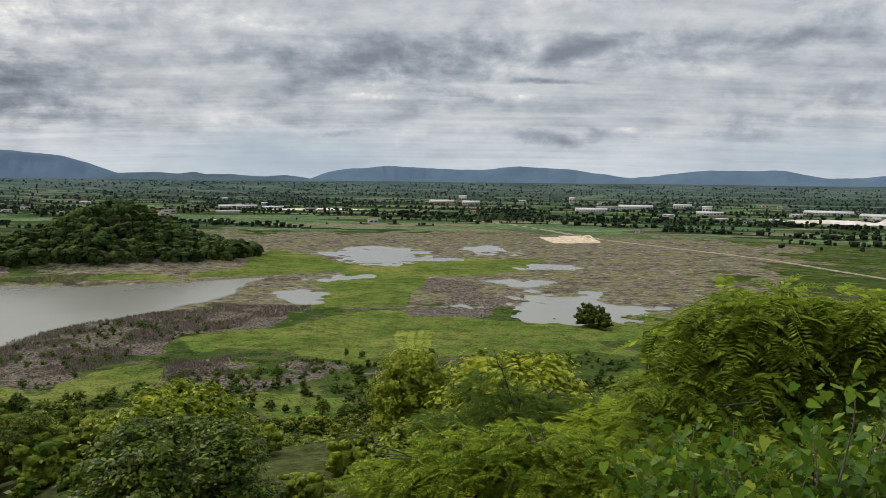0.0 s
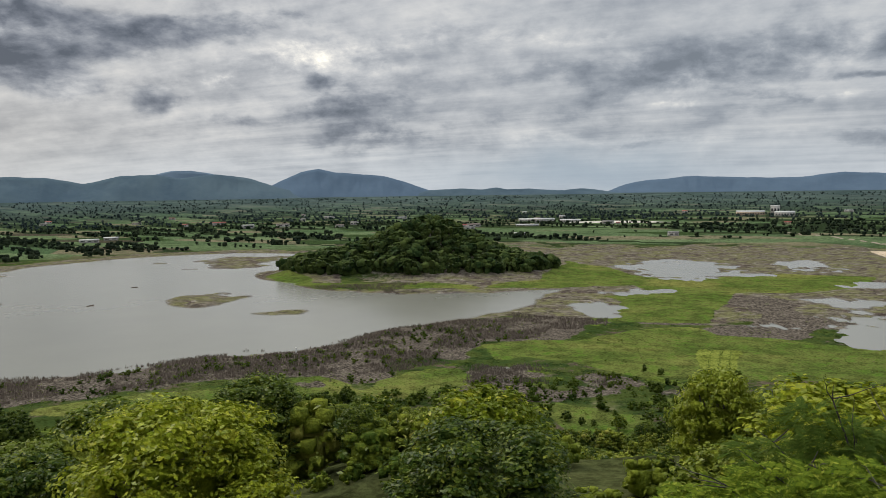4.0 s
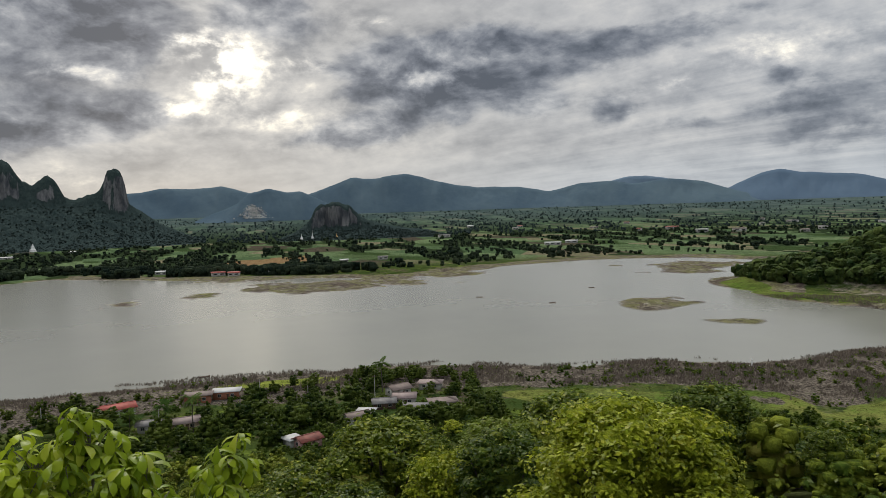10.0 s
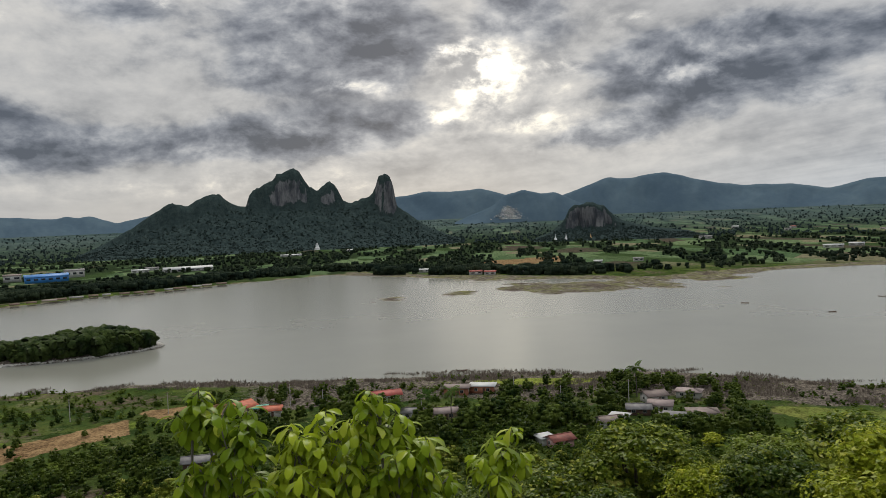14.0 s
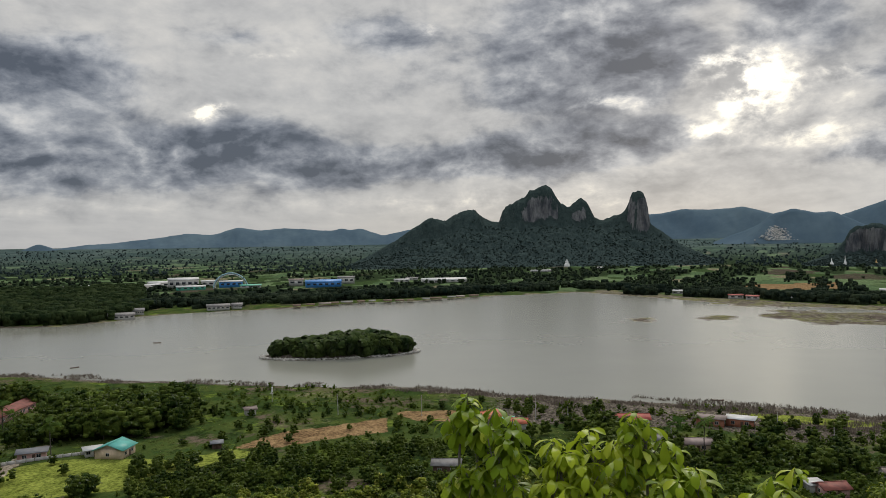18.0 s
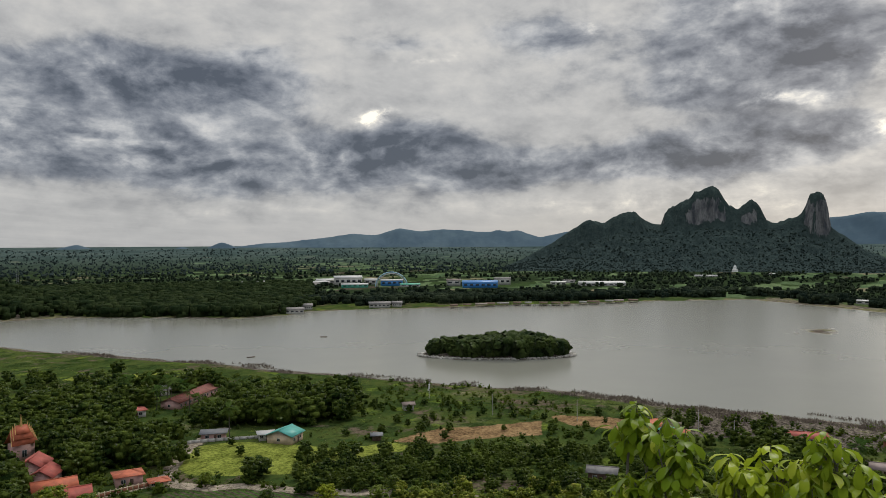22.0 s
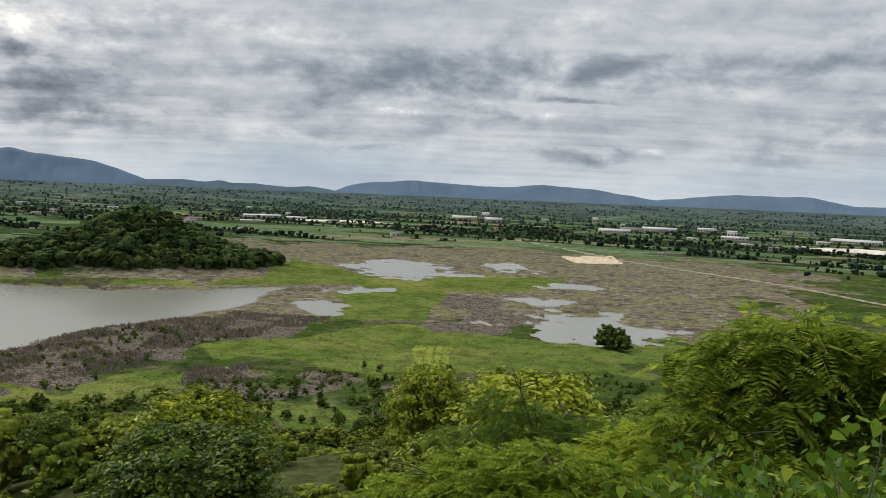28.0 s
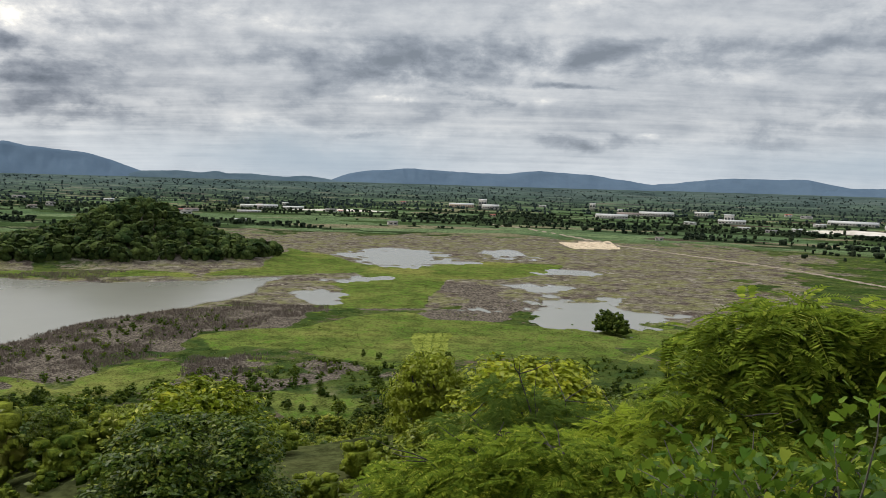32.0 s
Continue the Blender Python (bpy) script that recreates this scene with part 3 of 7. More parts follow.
def edge(v, width=0.12):
    v = n.m("ADD", v, n.m("MULTIPLY", n.m("SUBTRACT", n2, 0.5), 0.9))
    return n.step(v, 0.5 - width, 0.5 + width)


tuft = n.m("MULTIPLY_ADD", n.m("SUBTRACT", n3, 0.5), 0.8, n2, clamp=True)
# rough pasture
col = n.mix(n.step(n1, 0.35, 0.65), (0.0384, 0.06, 0.015), (0.0847, 0.105, 0.028))
col = n.mix(n.step(tuft, 0.42, 0.66), col, (0.0249, 0.042, 0.012))
col = n.mix(n.m("MULTIPLY", n.step(n.noise(p, 0.075, 7, 0.7), 0.5, 0.57), 0.85), col, (0.0226, 0.04, 0.012))
col = n.mix(n.m("MULTIPLY", n.step(n1, 0.56, 0.7), n.step(n2, 0.45, 0.6)), col, (0.14, 0.13, 0.07))
col = n.mix(n.m("MULTIPLY", n.step(n.noise(p, 0.028, 7, 0.7, 0.3), 0.53, 0.6), n.step(n2, 0.42, 0.55)), col, (0.085, 0.066, 0.048))
col = n.mix(n.m("MULTIPLY", n.step(n.noise(p, 0.05, 6, 0.65), 0.57, 0.63), 0.8), col, (0.096, 0.13, 0.022))
# farmland beyond the lake: plots of differing green and tilled earth
stretch = n.add("ShaderNodeMapping", {"Vector": p, "Rotation": (0, 0, radians(-22)), "Scale": (0.00734, 0.016, 0)}).outputs[0]
vor = n.add("ShaderNodeTexVoronoi", {"Vector": stretch, "Scale": 1.0, "Randomness": 0.85}, distance="CHEBYCHEV")
plot = n.add("ShaderNodeSeparateColor", {0: vor.outputs["Color"]}).outputs
fcol = n.mix(plot[0], (0.055, 0.09, 0.042), (0.115, 0.155, 0.075))
fcol = n.mix(n.step(plot[1], 0.25, 0.23), fcol, (0.0339, 0.055, 0.02))
fcol = n.mix(n.step(plot[2], 0.84, 0.86), fcol, (0.15, 0.135, 0.085))
fcol = n.mix(n.step(plot[1], 0.1, 0.06), fcol, (0.062, 0.05, 0.038))
fcol = n.mix(n.m("MULTIPLY", n.step(n1, 0.5, 0.6), 0.5), fcol, (0.0339, 0.055, 0.022))
fcol = n.mix(edge(sc[2], 0.2), fcol, n.mix(n2, (0.0136, 0.024, 0.012), (0.0316, 0.045, 0.02)))
col = n.mix(cb.outputs["Alpha"], col, fcol)
# woods and fields of the distant plain, haze put into their blue-green colour
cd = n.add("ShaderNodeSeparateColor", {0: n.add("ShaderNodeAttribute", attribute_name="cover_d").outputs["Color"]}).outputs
hazed_land = n.mix(n.step(n.noise(p, 0.004, 5, 0.65), 0.4, 0.6), (0.044, 0.066, 0.066), (0.074, 0.1, 0.094))
col = n.mix(n.m("MULTIPLY", cd[0], 0.85), col, hazed_land)
# mud and dead marsh plants, wet where low
mcol = n.mix(n.step(n2, 0.35, 0.65), (0.095, 0.081, 0.062), (0.155, 0.138, 0.108))
mcol = n.mix(n.step(n.noise(p, 0.05, 6, 0.7), 0.43, 0.58), mcol, (0.135, 0.132, 0.062))
mcol = n.mix(n.m("MULTIPLY", n.step(n3, 0.48, 0.68), 0.55), mcol, (0.06, 0.05, 0.043))
mcol = n.mix(n.step(n.noise(p, 0.045, 8, 0.75, 0.4), 0.53, 0.57), mcol, (0.075, 0.06, 0.05))
mcol = n.mix(n.step(n.noise(p, 0.09, 8, 0.75), 0.56, 0.64), mcol, (0.22, 0.2, 0.165))
high = n.add("ShaderNodeSeparateXYZ", {0: p}).outputs[2]
wet = n.step(high, 0.22, 0.02)
mcol = n.mix(n.m("MULTIPLY", wet, 0.6), mcol, (0.06, 0.052, 0.045))
col = n.mix(edge(sa[2]), col, mcol)
rcol = n.mix(n.step(n3, 0.35, 0.65), (0.058, 0.049, 0.04), (0.125, 0.107, 0.086))
rcol = n.mix(n.step(n2, 0.58, 0.72), rcol, (0.0565, 0.065, 0.03))
col = n.mix(edge(sa[1]), col, rcol)
lcol = n.mix(n.step(n1, 0.35, 0.65), (0.0621, 0.088, 0.02), (0.119, 0.138, 0.036))
lcol = n.mix(n.step(n2, 0.5, 0.64), lcol, (0.0621, 0.105, 0.016))
lcol = n.mix(n.m("MULTIPLY", n.step(n3, 0.54, 0.64), 0.7), lcol, (0.0508, 0.08, 0.016))
lcol = n.mix(n.m("MULTIPLY", n.step(n.noise(p, 0.012, 4), 0.52, 0.66), 0.6), lcol, (0.175, 0.165, 0.05))
col = n.mix(edge(sa[0]), col, lcol)
mead = n.mix(n2, (0.096, 0.13, 0.02), (0.186, 0.2, 0.045))
col = n.mix(edge(sb[0]), col, mead)
scol = n.mix(n2, (0.15, 0.085, 0.045), (0.21, 0.15, 0.075))
col = n.mix(edge(ca.outputs["Alpha"]), col, scol)
rows_of = n.m("SINE", n.m("MULTIPLY", n.add("ShaderNodeSeparateXYZ", {0: n.add("ShaderNodeMapping", {"Vector": p, "Rotation": (0, 0, 0.5)}).outputs[0]}).outputs[0], 3.6))
col = n.mix(edge(sc[0]), col, n.mix(n.step(n.m("ADD", rows_of, n.m("SUBTRACT", n3, 0.5)), -0.2, 0.4), (0.06, 0.05, 0.036), (0.0396, 0.075, 0.018)))
col = n.mix(edge(sc[1]), col, n.mix(n2, (0.0316, 0.045, 0.015), (0.0735, 0.075, 0.03)))
col = n.mix(n.step(sb[1], 0.4, 0.6), col, n.mix(n2, (0.42, 0.33, 0.23), (0.5, 0.42, 0.31)))
col = n.mix(n.step(n.m("ADD", sb[2], n.m("MULTIPLY", n.m("SUBTRACT", n2, 0.5), 0.3)), 0.35, 0.6), col, n.mix(n2, (0.2, 0.165, 0.125), (0.28, 0.24, 0.19)))
# mottling at several scales
shade = n.m("MULTIPLY_ADD", n.step(n3, 0.36, 0.64), 0.75, n.m("MULTIPLY_ADD", n.step(n2, 0.34, 0.62), 0.6, 0.35))
col = n.add("ShaderNodeMix", {0: 1.0, 6: col, 7: n.add("ShaderNodeCombineColor", {0: shade, 1: shade, 2: shade}).outputs[0]}, data_type="RGBA", blend_type="MULTIPLY").outputs[2]
bmp = n.add("ShaderNodeBump", {"Strength": 0.6, "Distance": 0.6, "Height": n.m("ADD", n2, n3)})
rgh = n.m("MULTIPLY_ADD", n.m("MULTIPLY", wet, sa[2]), -0.5, 0.92)
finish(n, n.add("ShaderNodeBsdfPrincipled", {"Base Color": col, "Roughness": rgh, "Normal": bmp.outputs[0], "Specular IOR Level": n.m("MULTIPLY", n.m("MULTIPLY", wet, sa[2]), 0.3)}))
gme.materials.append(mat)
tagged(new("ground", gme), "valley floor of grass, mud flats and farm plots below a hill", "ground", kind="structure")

# ---- water ----
mat, n = material("lake_water")
p = position(n)
wide = n.noise(p, 0.02, 4, 0.6)
finish(n, n.add("ShaderNodeBsdfPrincipled", {"Base Color": n.mix(wide, (0.2, 0.2, 0.17), (0.22, 0.22, 0.185)), "Roughness": n.m("MULTIPLY_ADD", wide, 0.08, 0.16),
                                             "IOR": 1.33, "Specular IOR Level": 0.5}))
wv = np.array([at(a, r) for a in range(-40, 151, 2) for r in (240, 420, 640, 1100)])
wq = [(i * 4 + j, i * 4 + j + 1, i * 4 + j + 5, i * 4 + j + 4) for i in range(95) for j in range(3)]
tagged(new("water", mesh_of("water", wv, wq, [mat])), "still grey-brown water of a shallow reservoir", "lake", kind="structure")


# ---- far mountains ----
def hazed_rock(name, low, high_c):
    mat, n = material(name)
    p = position(n)
    f = n.m("ADD", n.step(n.noise(p, 0.004, 6, 0.6), 0.3, 0.7), n.m("MULTIPLY", n.m("SUBTRACT", n.noise(p, 0.03, 5, 0.65), 0.5), 0.9), clamp=True)
    finish(n, n.add("ShaderNodeBsdfPrincipled", {"Base Color": n.mix(f, low, high_c), "Roughness": 1.0, "Specular IOR Level": 0.0}))
    return mat


# aerial haze is put into these base colours, palest on the farthest range
M_BLUE_HAZE = hazed_rock("distant_range", (0.085, 0.125, 0.175), (0.1, 0.145, 0.2))
M_PALE_HAZE = hazed_rock("farthest_range", (0.14, 0.195, 0.255), (0.16, 0.22, 0.28))
M_GREEN_HAZE = hazed_rock("wooded_range", (0.066, 0.1, 0.13), (0.095, 0.135, 0.16))


def curve(x, rows, soft):
    """A soft line through (place, value) rows."""
    a, v = np.array(rows, float).T
    o = np.argsort(a)
    return np.mean([np.interp(x + d, a[o], v[o]) for d in np.linspace(-soft, soft, 7)], axis=0)


def ridge(name, label, r, skyline, mat, seed, depth=260, rough=0.1):
    """A mountain range from its skyline: azimuth and elevation in degrees."""
    az0, az1 = min(p[0] for p in skyline), max(p[0] for p in skyline)
    aa = np.arange(az0, az1 + 0.01, 0.1)
    el = curve(aa, skyline, 0.22) + fbm(aa, aa * 0 + seed, 1.1, 4, seed) * rough
    top = EYE_Z + r * np.tan(np.radians(el))
    foot = 20.0
    vs = []
    ds = np.linspace(-1, 1, 25)
    for d in ds:
        rr = r + d * depth
        k = (1 - np.abs(d)) ** 0.9
        spur = 1 + fbm(aa, aa * 0 + d * 1.4 + seed, 1.5, 5, seed + 5) * 1.1 * (1 - k) * k * 2
        z = foot + (top - foot) * np.clip(k * spur, 0, 1)
        vs.append(np.stack([-rr * np.sin(np.radians(aa)), rr * np.cos(np.radians(aa)), z], -1))
    na_ = len(aa)
    ix = np.arange(len(ds) * na_).reshape(len(ds), na_)
    q = np.stack([ix[:-1, :-1], ix[:-1, 1:], ix[1:, 1:], ix[1:, :-1]], -1).reshape(-1, 4)
    return tagged(new(name, mesh_of(name, np.concatenate(vs), q, [mat], True)), label, "mountain", kind="structure")


ridge("backdrop_range_east", "flat-topped mountain range on the horizon, coloured haze-blue", 4560,
      [(11, -.5), (9.9, -.05), (8.8, .4), (7.6, .68), (4, .95), (1.2, .8), (-1, .75), (-3, .76), (-5.6, 1.0), (-7.5, .92), (-9.3, .85), (-11, .6), (-13, .35), (-16, -.1)], M_BLUE_HAZE, 3)
ridge("backdrop_range_south_east", "low table mountain on the horizon, coloured haze-blue", 4700,
      [(-11, -.2), (-13, .2), (-15.5, .42), (-19, .82), (-24, .85), (-25.5, .55), (-26.5, .35), (-30, -.3)], M_BLUE_HAZE, 7)
ridge("backdrop_range_south", "long low range on the horizon, coloured haze-blue", 4650,
      [(-23, -.1), (-26.2, .36), (-29, .4), (-30.9, .68), (-32.4, .42), (-35.6, .6), (-38.7, .72), (-40, .5), (-46, .5), (-54, .9), (-62, -.3)], M_BLUE_HAZE, 9)
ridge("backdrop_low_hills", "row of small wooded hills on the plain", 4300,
      [(24.9, -0.29), (23.3, 0.18), (20.7, 0.28), (19.2, 0.17), (18.2, 0.34), (17.4, 0.17), (15.7, 0.2), (13.4, 0.04), (11.9, 0.17), (10.2, -0.01), (7.9, -0.43)], M_GREEN_HAZE, 12, 120, 0.05)
ridge("backdrop_peak", "broad mountain with a long shoulder, coloured haze-blue", 4450,
      [(36.8, -0.13), (34.8, 0.74), (32.8, 1.67), (31.5, 1.9), (30.2, 1.59), (29.2, 1.53), (26.6, 1.27), (24.9, 0.76), (23.4, 0.25), (21.9, -0.21)], M_BLUE_HAZE, 15)
ridge("backdrop_far_peak", "distant mountain behind the range, coloured in pale haze", 4800,
      [(49.8, 0.5), (43.8, 1.34), (41.8, 1.79), (40.6, 1.81), (38.8, 1.48), (34.8, 0.46)], M_PALE_HAZE, 18, 90)
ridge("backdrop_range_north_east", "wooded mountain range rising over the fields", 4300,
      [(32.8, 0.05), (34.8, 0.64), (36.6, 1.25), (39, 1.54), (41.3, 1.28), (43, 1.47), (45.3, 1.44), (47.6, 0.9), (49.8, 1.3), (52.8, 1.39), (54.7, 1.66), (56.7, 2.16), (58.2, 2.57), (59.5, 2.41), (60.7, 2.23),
       (62.3, 2.39), (64.2, 1.71), (65.7, 1.21), (67.7, 0.81), (70.7, 0.1)], M_GREEN_HAZE, 21)
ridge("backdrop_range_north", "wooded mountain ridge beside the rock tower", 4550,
      [(62.7, 0.51), (65.7, 1.11), (69.7, 1.4), (71.7, 2.02), (73.7, 1.8), (75.7, 1.91), (78, 1.59), (81.6, 1.27), (86.6, 0.06)], M_GREEN_HAZE, 24)
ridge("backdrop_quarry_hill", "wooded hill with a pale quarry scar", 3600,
      [(73.7, -0.5), (70.7, 0.7), (69.9, 1.4), (68.5, 1.73), (67.1, 1.41), (66.1, 1.51), (64.7, 0.81), (62.2, -0.49)], M_GREEN_HAZE, 26, 160)
ridge("backdrop_range_north_west", "jagged wooded ridge with blue haze in its colour", 4350,
      [(123.4, -0.42), (120.4, -0.15), (116.2, 0.22), (112, 0.74), (110.2, 0.65), (108.5, 1.16), (107, 0.91), (105.1, 1.07), (102.5, 0.89), (101.7, 0.85), (101, 1.04), (100.4, 0.85), (99.5, 0.98), (97.9, 0.41), (96.1, 0.77), (93.6, 1.33), (89.6, 0.25)], M_GREEN_HAZE, 28)
ridge("backdrop_knoll", "small cone-shaped hill on the far plain", 4200, [(123.4, -0.72), (122.4, -0.21), (121.5, 0.19), (120.6, -0.16), (119.4, -0.7)], M_GREEN_HAZE, 31, 80, 0.05)
ridge("backdrop_knoll_twin", "low wooded knoll on the far plain", 4150, [(125.4, -0.73), (124.6, -0.23), (124.2, -0.12), (123.6, -0.32), (123, -0.72)], M_GREEN_HAZE, 32, 80, 0.05)
ridge("backdrop_knolls_west", "small wooded knolls on the far plain", 4200, [(133.9, -0.77), (132.4, -0.26), (131, 0.05), (130.1, -0.25), (129.2, -0.25), (127.9, -0.74)], M_GREEN_HAZE, 33, 80, 0.05)

# ---- limestone massif ----
mat, n = material("karst_limestone_and_woods")
g = n.add("ShaderNodeNewGeometry")
p = g.outputs["Position"]
nz = n.add("ShaderNodeSeparateXYZ", {0: g.outputs["Normal"]}).outputs[2]
streak = n.noise(n.add("ShaderNodeMapping", {"Vector": p, "Scale": (1, 1, 0.25)}).outputs[0], 0.06, 6, 0.65)
grey = n.mix(n.step(streak, 0.35, 0.68), (0.05, 0.055, 0.064), (0.2, 0.198, 0.196))
# the woods carry a bluish haze tint in their base colour
wood = n.mix(n.step(n.noise(p, 0.12, 5, 0.7), 0.3, 0.7), (0.026, 0.04, 0.039), (0.046, 0.064, 0.06))
bare = n.m("ADD", n.m("MULTIPLY", n.step(nz, 0.55, 0.25), 0.85), n.m("MULTIPLY", n.m("SUBTRACT", n.noise(p, 0.03, 5, 0.6), 0.55), 1.5))
kb = n.add("ShaderNodeBump", {"Strength": 1.0, "Distance": 6.0, "Height": n.m("ADD", n.noise(p, 0.05, 8, 0.7), n.m("MULTIPLY", streak, 0.6))})
finish(n, n.add("ShaderNodeBsdfPrincipled", {"Base Color": n.mix(n.step(bare, 0.35, 0.6), wood, grey), "Roughness": 0.95, "Specular IOR Level": 0.0, "Normal": kb.outputs[0]}))
M_KARST = mat


MOUNTAIN_WOODS = []        # wooded ground on the rock mountains


def massif(name, label, r, depth, talus, crest, cliff, step, rough, seed, steep=4, flute=0.0):
    """A wooded apron (azimuth, metres high) with bare crests (azimuth, metres high) standing steeply on it."""
    az0, az1 = min(p[0] for p in talus), max(p[0] for p in talus)
    us = np.arange(az0, az1, np.degrees(step / r))
    rs = np.arange(r - depth, r + depth, step)
    R_, A_ = np.meshgrid(rs, us, indexing="ij")
    x, y = -R_ * np.sin(np.radians(A_)), R_ * np.cos(np.radians(A_))
    aw = A_ + fbm(x, y, 70, 4, seed) * rough * 0.05 * np.abs(R_ - r) / depth * 6
    d = np.abs(R_ - r + fbm(x, y, 60, 4, seed + 9) * rough * 4)
    low = np.minimum(curve(aw, talus, 0.5), curve(aw, crest, 0.05))
    high_ = curve(aw, crest, 0.07) * (1 + fbm(x, y, 9, 3, seed + 15) * 0.05)
    side = fbm(x, y, 28, 4, seed + 4) * rough * 2.6
    h = low * np.clip(1 - (d / depth), 0, 1) ** 1.25 + np.maximum(high_ - low, 0) * np.exp(-np.clip((d + side * 0.6 + flute * fbm(aw * r * 0.01745, R_ * 0.15, 16, 3, seed + 22)) / cliff, 0, 3) ** steep)
    h = h + fbm(x, y, 24, 5, seed + 3, 0.65) * rough * 1.7 * sstep(h, 3, 40) * np.clip(d / cliff, 0.25, 1.5)
    z = np.where(h > 0.8, h, -4)
    ny, nx = x.shape
    ix = np.arange(ny * nx).reshape(ny, nx)
    q = np.stack([ix[:-1, :-1], ix[:-1, 1:], ix[1:, 1:], ix[1:, :-1]], -1).reshape(-1, 4)
    keep = (h.ravel()[q] > 0.3).any(1)
    gy, gx = np.gradient(h, step)
    MOUNTAIN_WOODS.append(np.stack([x, y, z], -1)[(h > 2) & (h < low + 6) & (d > cliff * 0.9) & (np.hypot(gx, gy) < 1.1) & (R_ < r + depth * 0.15)])
    return tagged(new(name, mesh_of(name, np.stack([x, y, z], -1), q[keep], [M_KARST], True)), label, "rock mountain", kind="structure")


massif("backdrop_karst_massif", "dark limestone peaks with wooded lower slopes and a rock tower", 2100, 330,
       [(73.16, 0), (75.65, 43), (77.94, 88), (79.83, 114), (81.62, 108), (82.92, 128), (85.6, 138), (88.09, 127), (89.59, 115), (91.38, 129), (93.57, 100), (95.56, 70), (98.04, 33), (100.53, 0)],
       [(73.16, 0), (75.95, 44), (77.74, 95), (78.09, 102), (78.24, 160), (78.54, 184), (78.94, 190), (79.33, 184), (79.68, 148), (79.93, 136), (81.42, 116), (82.02, 122), (82.52, 160), (82.97, 178), (83.42, 166), (83.91, 152), (84.51, 163),
        (84.91, 190), (85.21, 211), (85.9, 213), (86.8, 199), (87.2, 181), (87.79, 175), (88.49, 161), (88.89, 143), (89.09, 115), (89.98, 121), (90.88, 147), (91.48, 152), (92.27, 141), (93.17, 122), (93.87, 126), (94.26, 132),
        (94.76, 120), (95.56, 102), (97.05, 66), (98.54, 36), (100.53, 0)], 44, 5.0, 9, 41, 5, 30.0)
massif("backdrop_rock_outcrop", "isolated fluted grey limestone crag with wooded foot", 1850, 150,
       [(55.24, 0), (56.73, 14), (58.73, 22), (60.72, 34), (62.71, 36), (64.7, 32), (66.49, 18), (68.18, 0)],
       [(55.24, 0), (56.73, 14), (59.12, 24), (61.02, 40), (61.71, 50), (62.21, 66), (62.61, 80), (63.01, 82), (63.31, 87), (63.9, 88), (64.3, 84), (64.8, 82), (65.1, 76), (65.4, 52), (65.8, 36), (66.69, 18), (68.18, 0)], 30, 2.6, 4, 51, 8, 38.0)



# ---- plants ----
def part(name, me, parent, label=""):
    ob = new(name, me)
    ob.parent = parent
    if label:
        tagged(ob, label)
    return ob


def join(chunks):
    """Several (verts, faces) into one."""
    vs, fs, k = [], [], 0
    for v, f in chunks:
        vs.append(v)
        fs.append(np.asarray(f) + k)
        k += len(v)
    return np.concatenate(vs), np.concatenate(fs)


def tube(path, radii, sides=6):
    path = [Vector(p) for p in path]
    vs, fs = [], []
    for i, c in enumerate(path):
        d = (path[min(i + 1, len(path) - 1)] - path[max(i - 1, 0)]).normalized()
        u = d.orthogonal().normalized()
        w = d.cross(u)
        for s in range(sides):
            a = 2 * math.pi * s / sides
            vs.append(c + (u * math.cos(a) + w * math.sin(a)) * radii[i])
    for i in range(len(path) - 1):
        for s in range(sides):
            t = (s + 1) % sides
            fs.append((i * sides + s, i * sides + t, (i + 1) * sides + t, (i + 1) * sides + s))
    return np.array([tuple(v) for v in vs]), np.array(fs)


def leaf_cloud(rs, centres, radii, count, size, up=0.5, shape=0.55, squash=0.7):
    """Leaves on the shells of clumps: folded kite-shaped blades turned partly outwards and up."""
    k = rs.randint(0, len(centres), count)
    d = rs.normal(size=(count, 3))
    d /= np.linalg.norm(d, axis=1)[:, None]
    d[:, 2] = np.where(d[:, 2] < -0.35, -d[:, 2] * 0.5, d[:, 2])
    rad = radii[k] * (0.55 + 0.5 * rs.rand(count) ** 0.5)
    c = centres[k] + d * rad[:, None] * np.array([1, 1, squash])
    nrm = d * 0.95 + rs.normal(size=(count, 3)) * 0.38 + np.array([0, 0, up])
    nrm /= np.linalg.norm(nrm, axis=1)[:, None]
    t = np.cross(nrm, rs.normal(size=(count, 3)))
    t /= np.linalg.norm(t, axis=1)[:, None] + 1e-9
    b = np.cross(nrm, t)
    s = (size * (0.65 + 0.7 * rs.rand(count)))[:, None]
    v = np.stack([c - t * s * 0.5, c + b * s * shape * 0.5 + nrm * s * 0.08, c + t * s * 0.5, c - b * s * shape * 0.5 + nrm * s * 0.08], 1).reshape(-1, 3)
    return v, np.arange(count * 4).reshape(-1, 4)


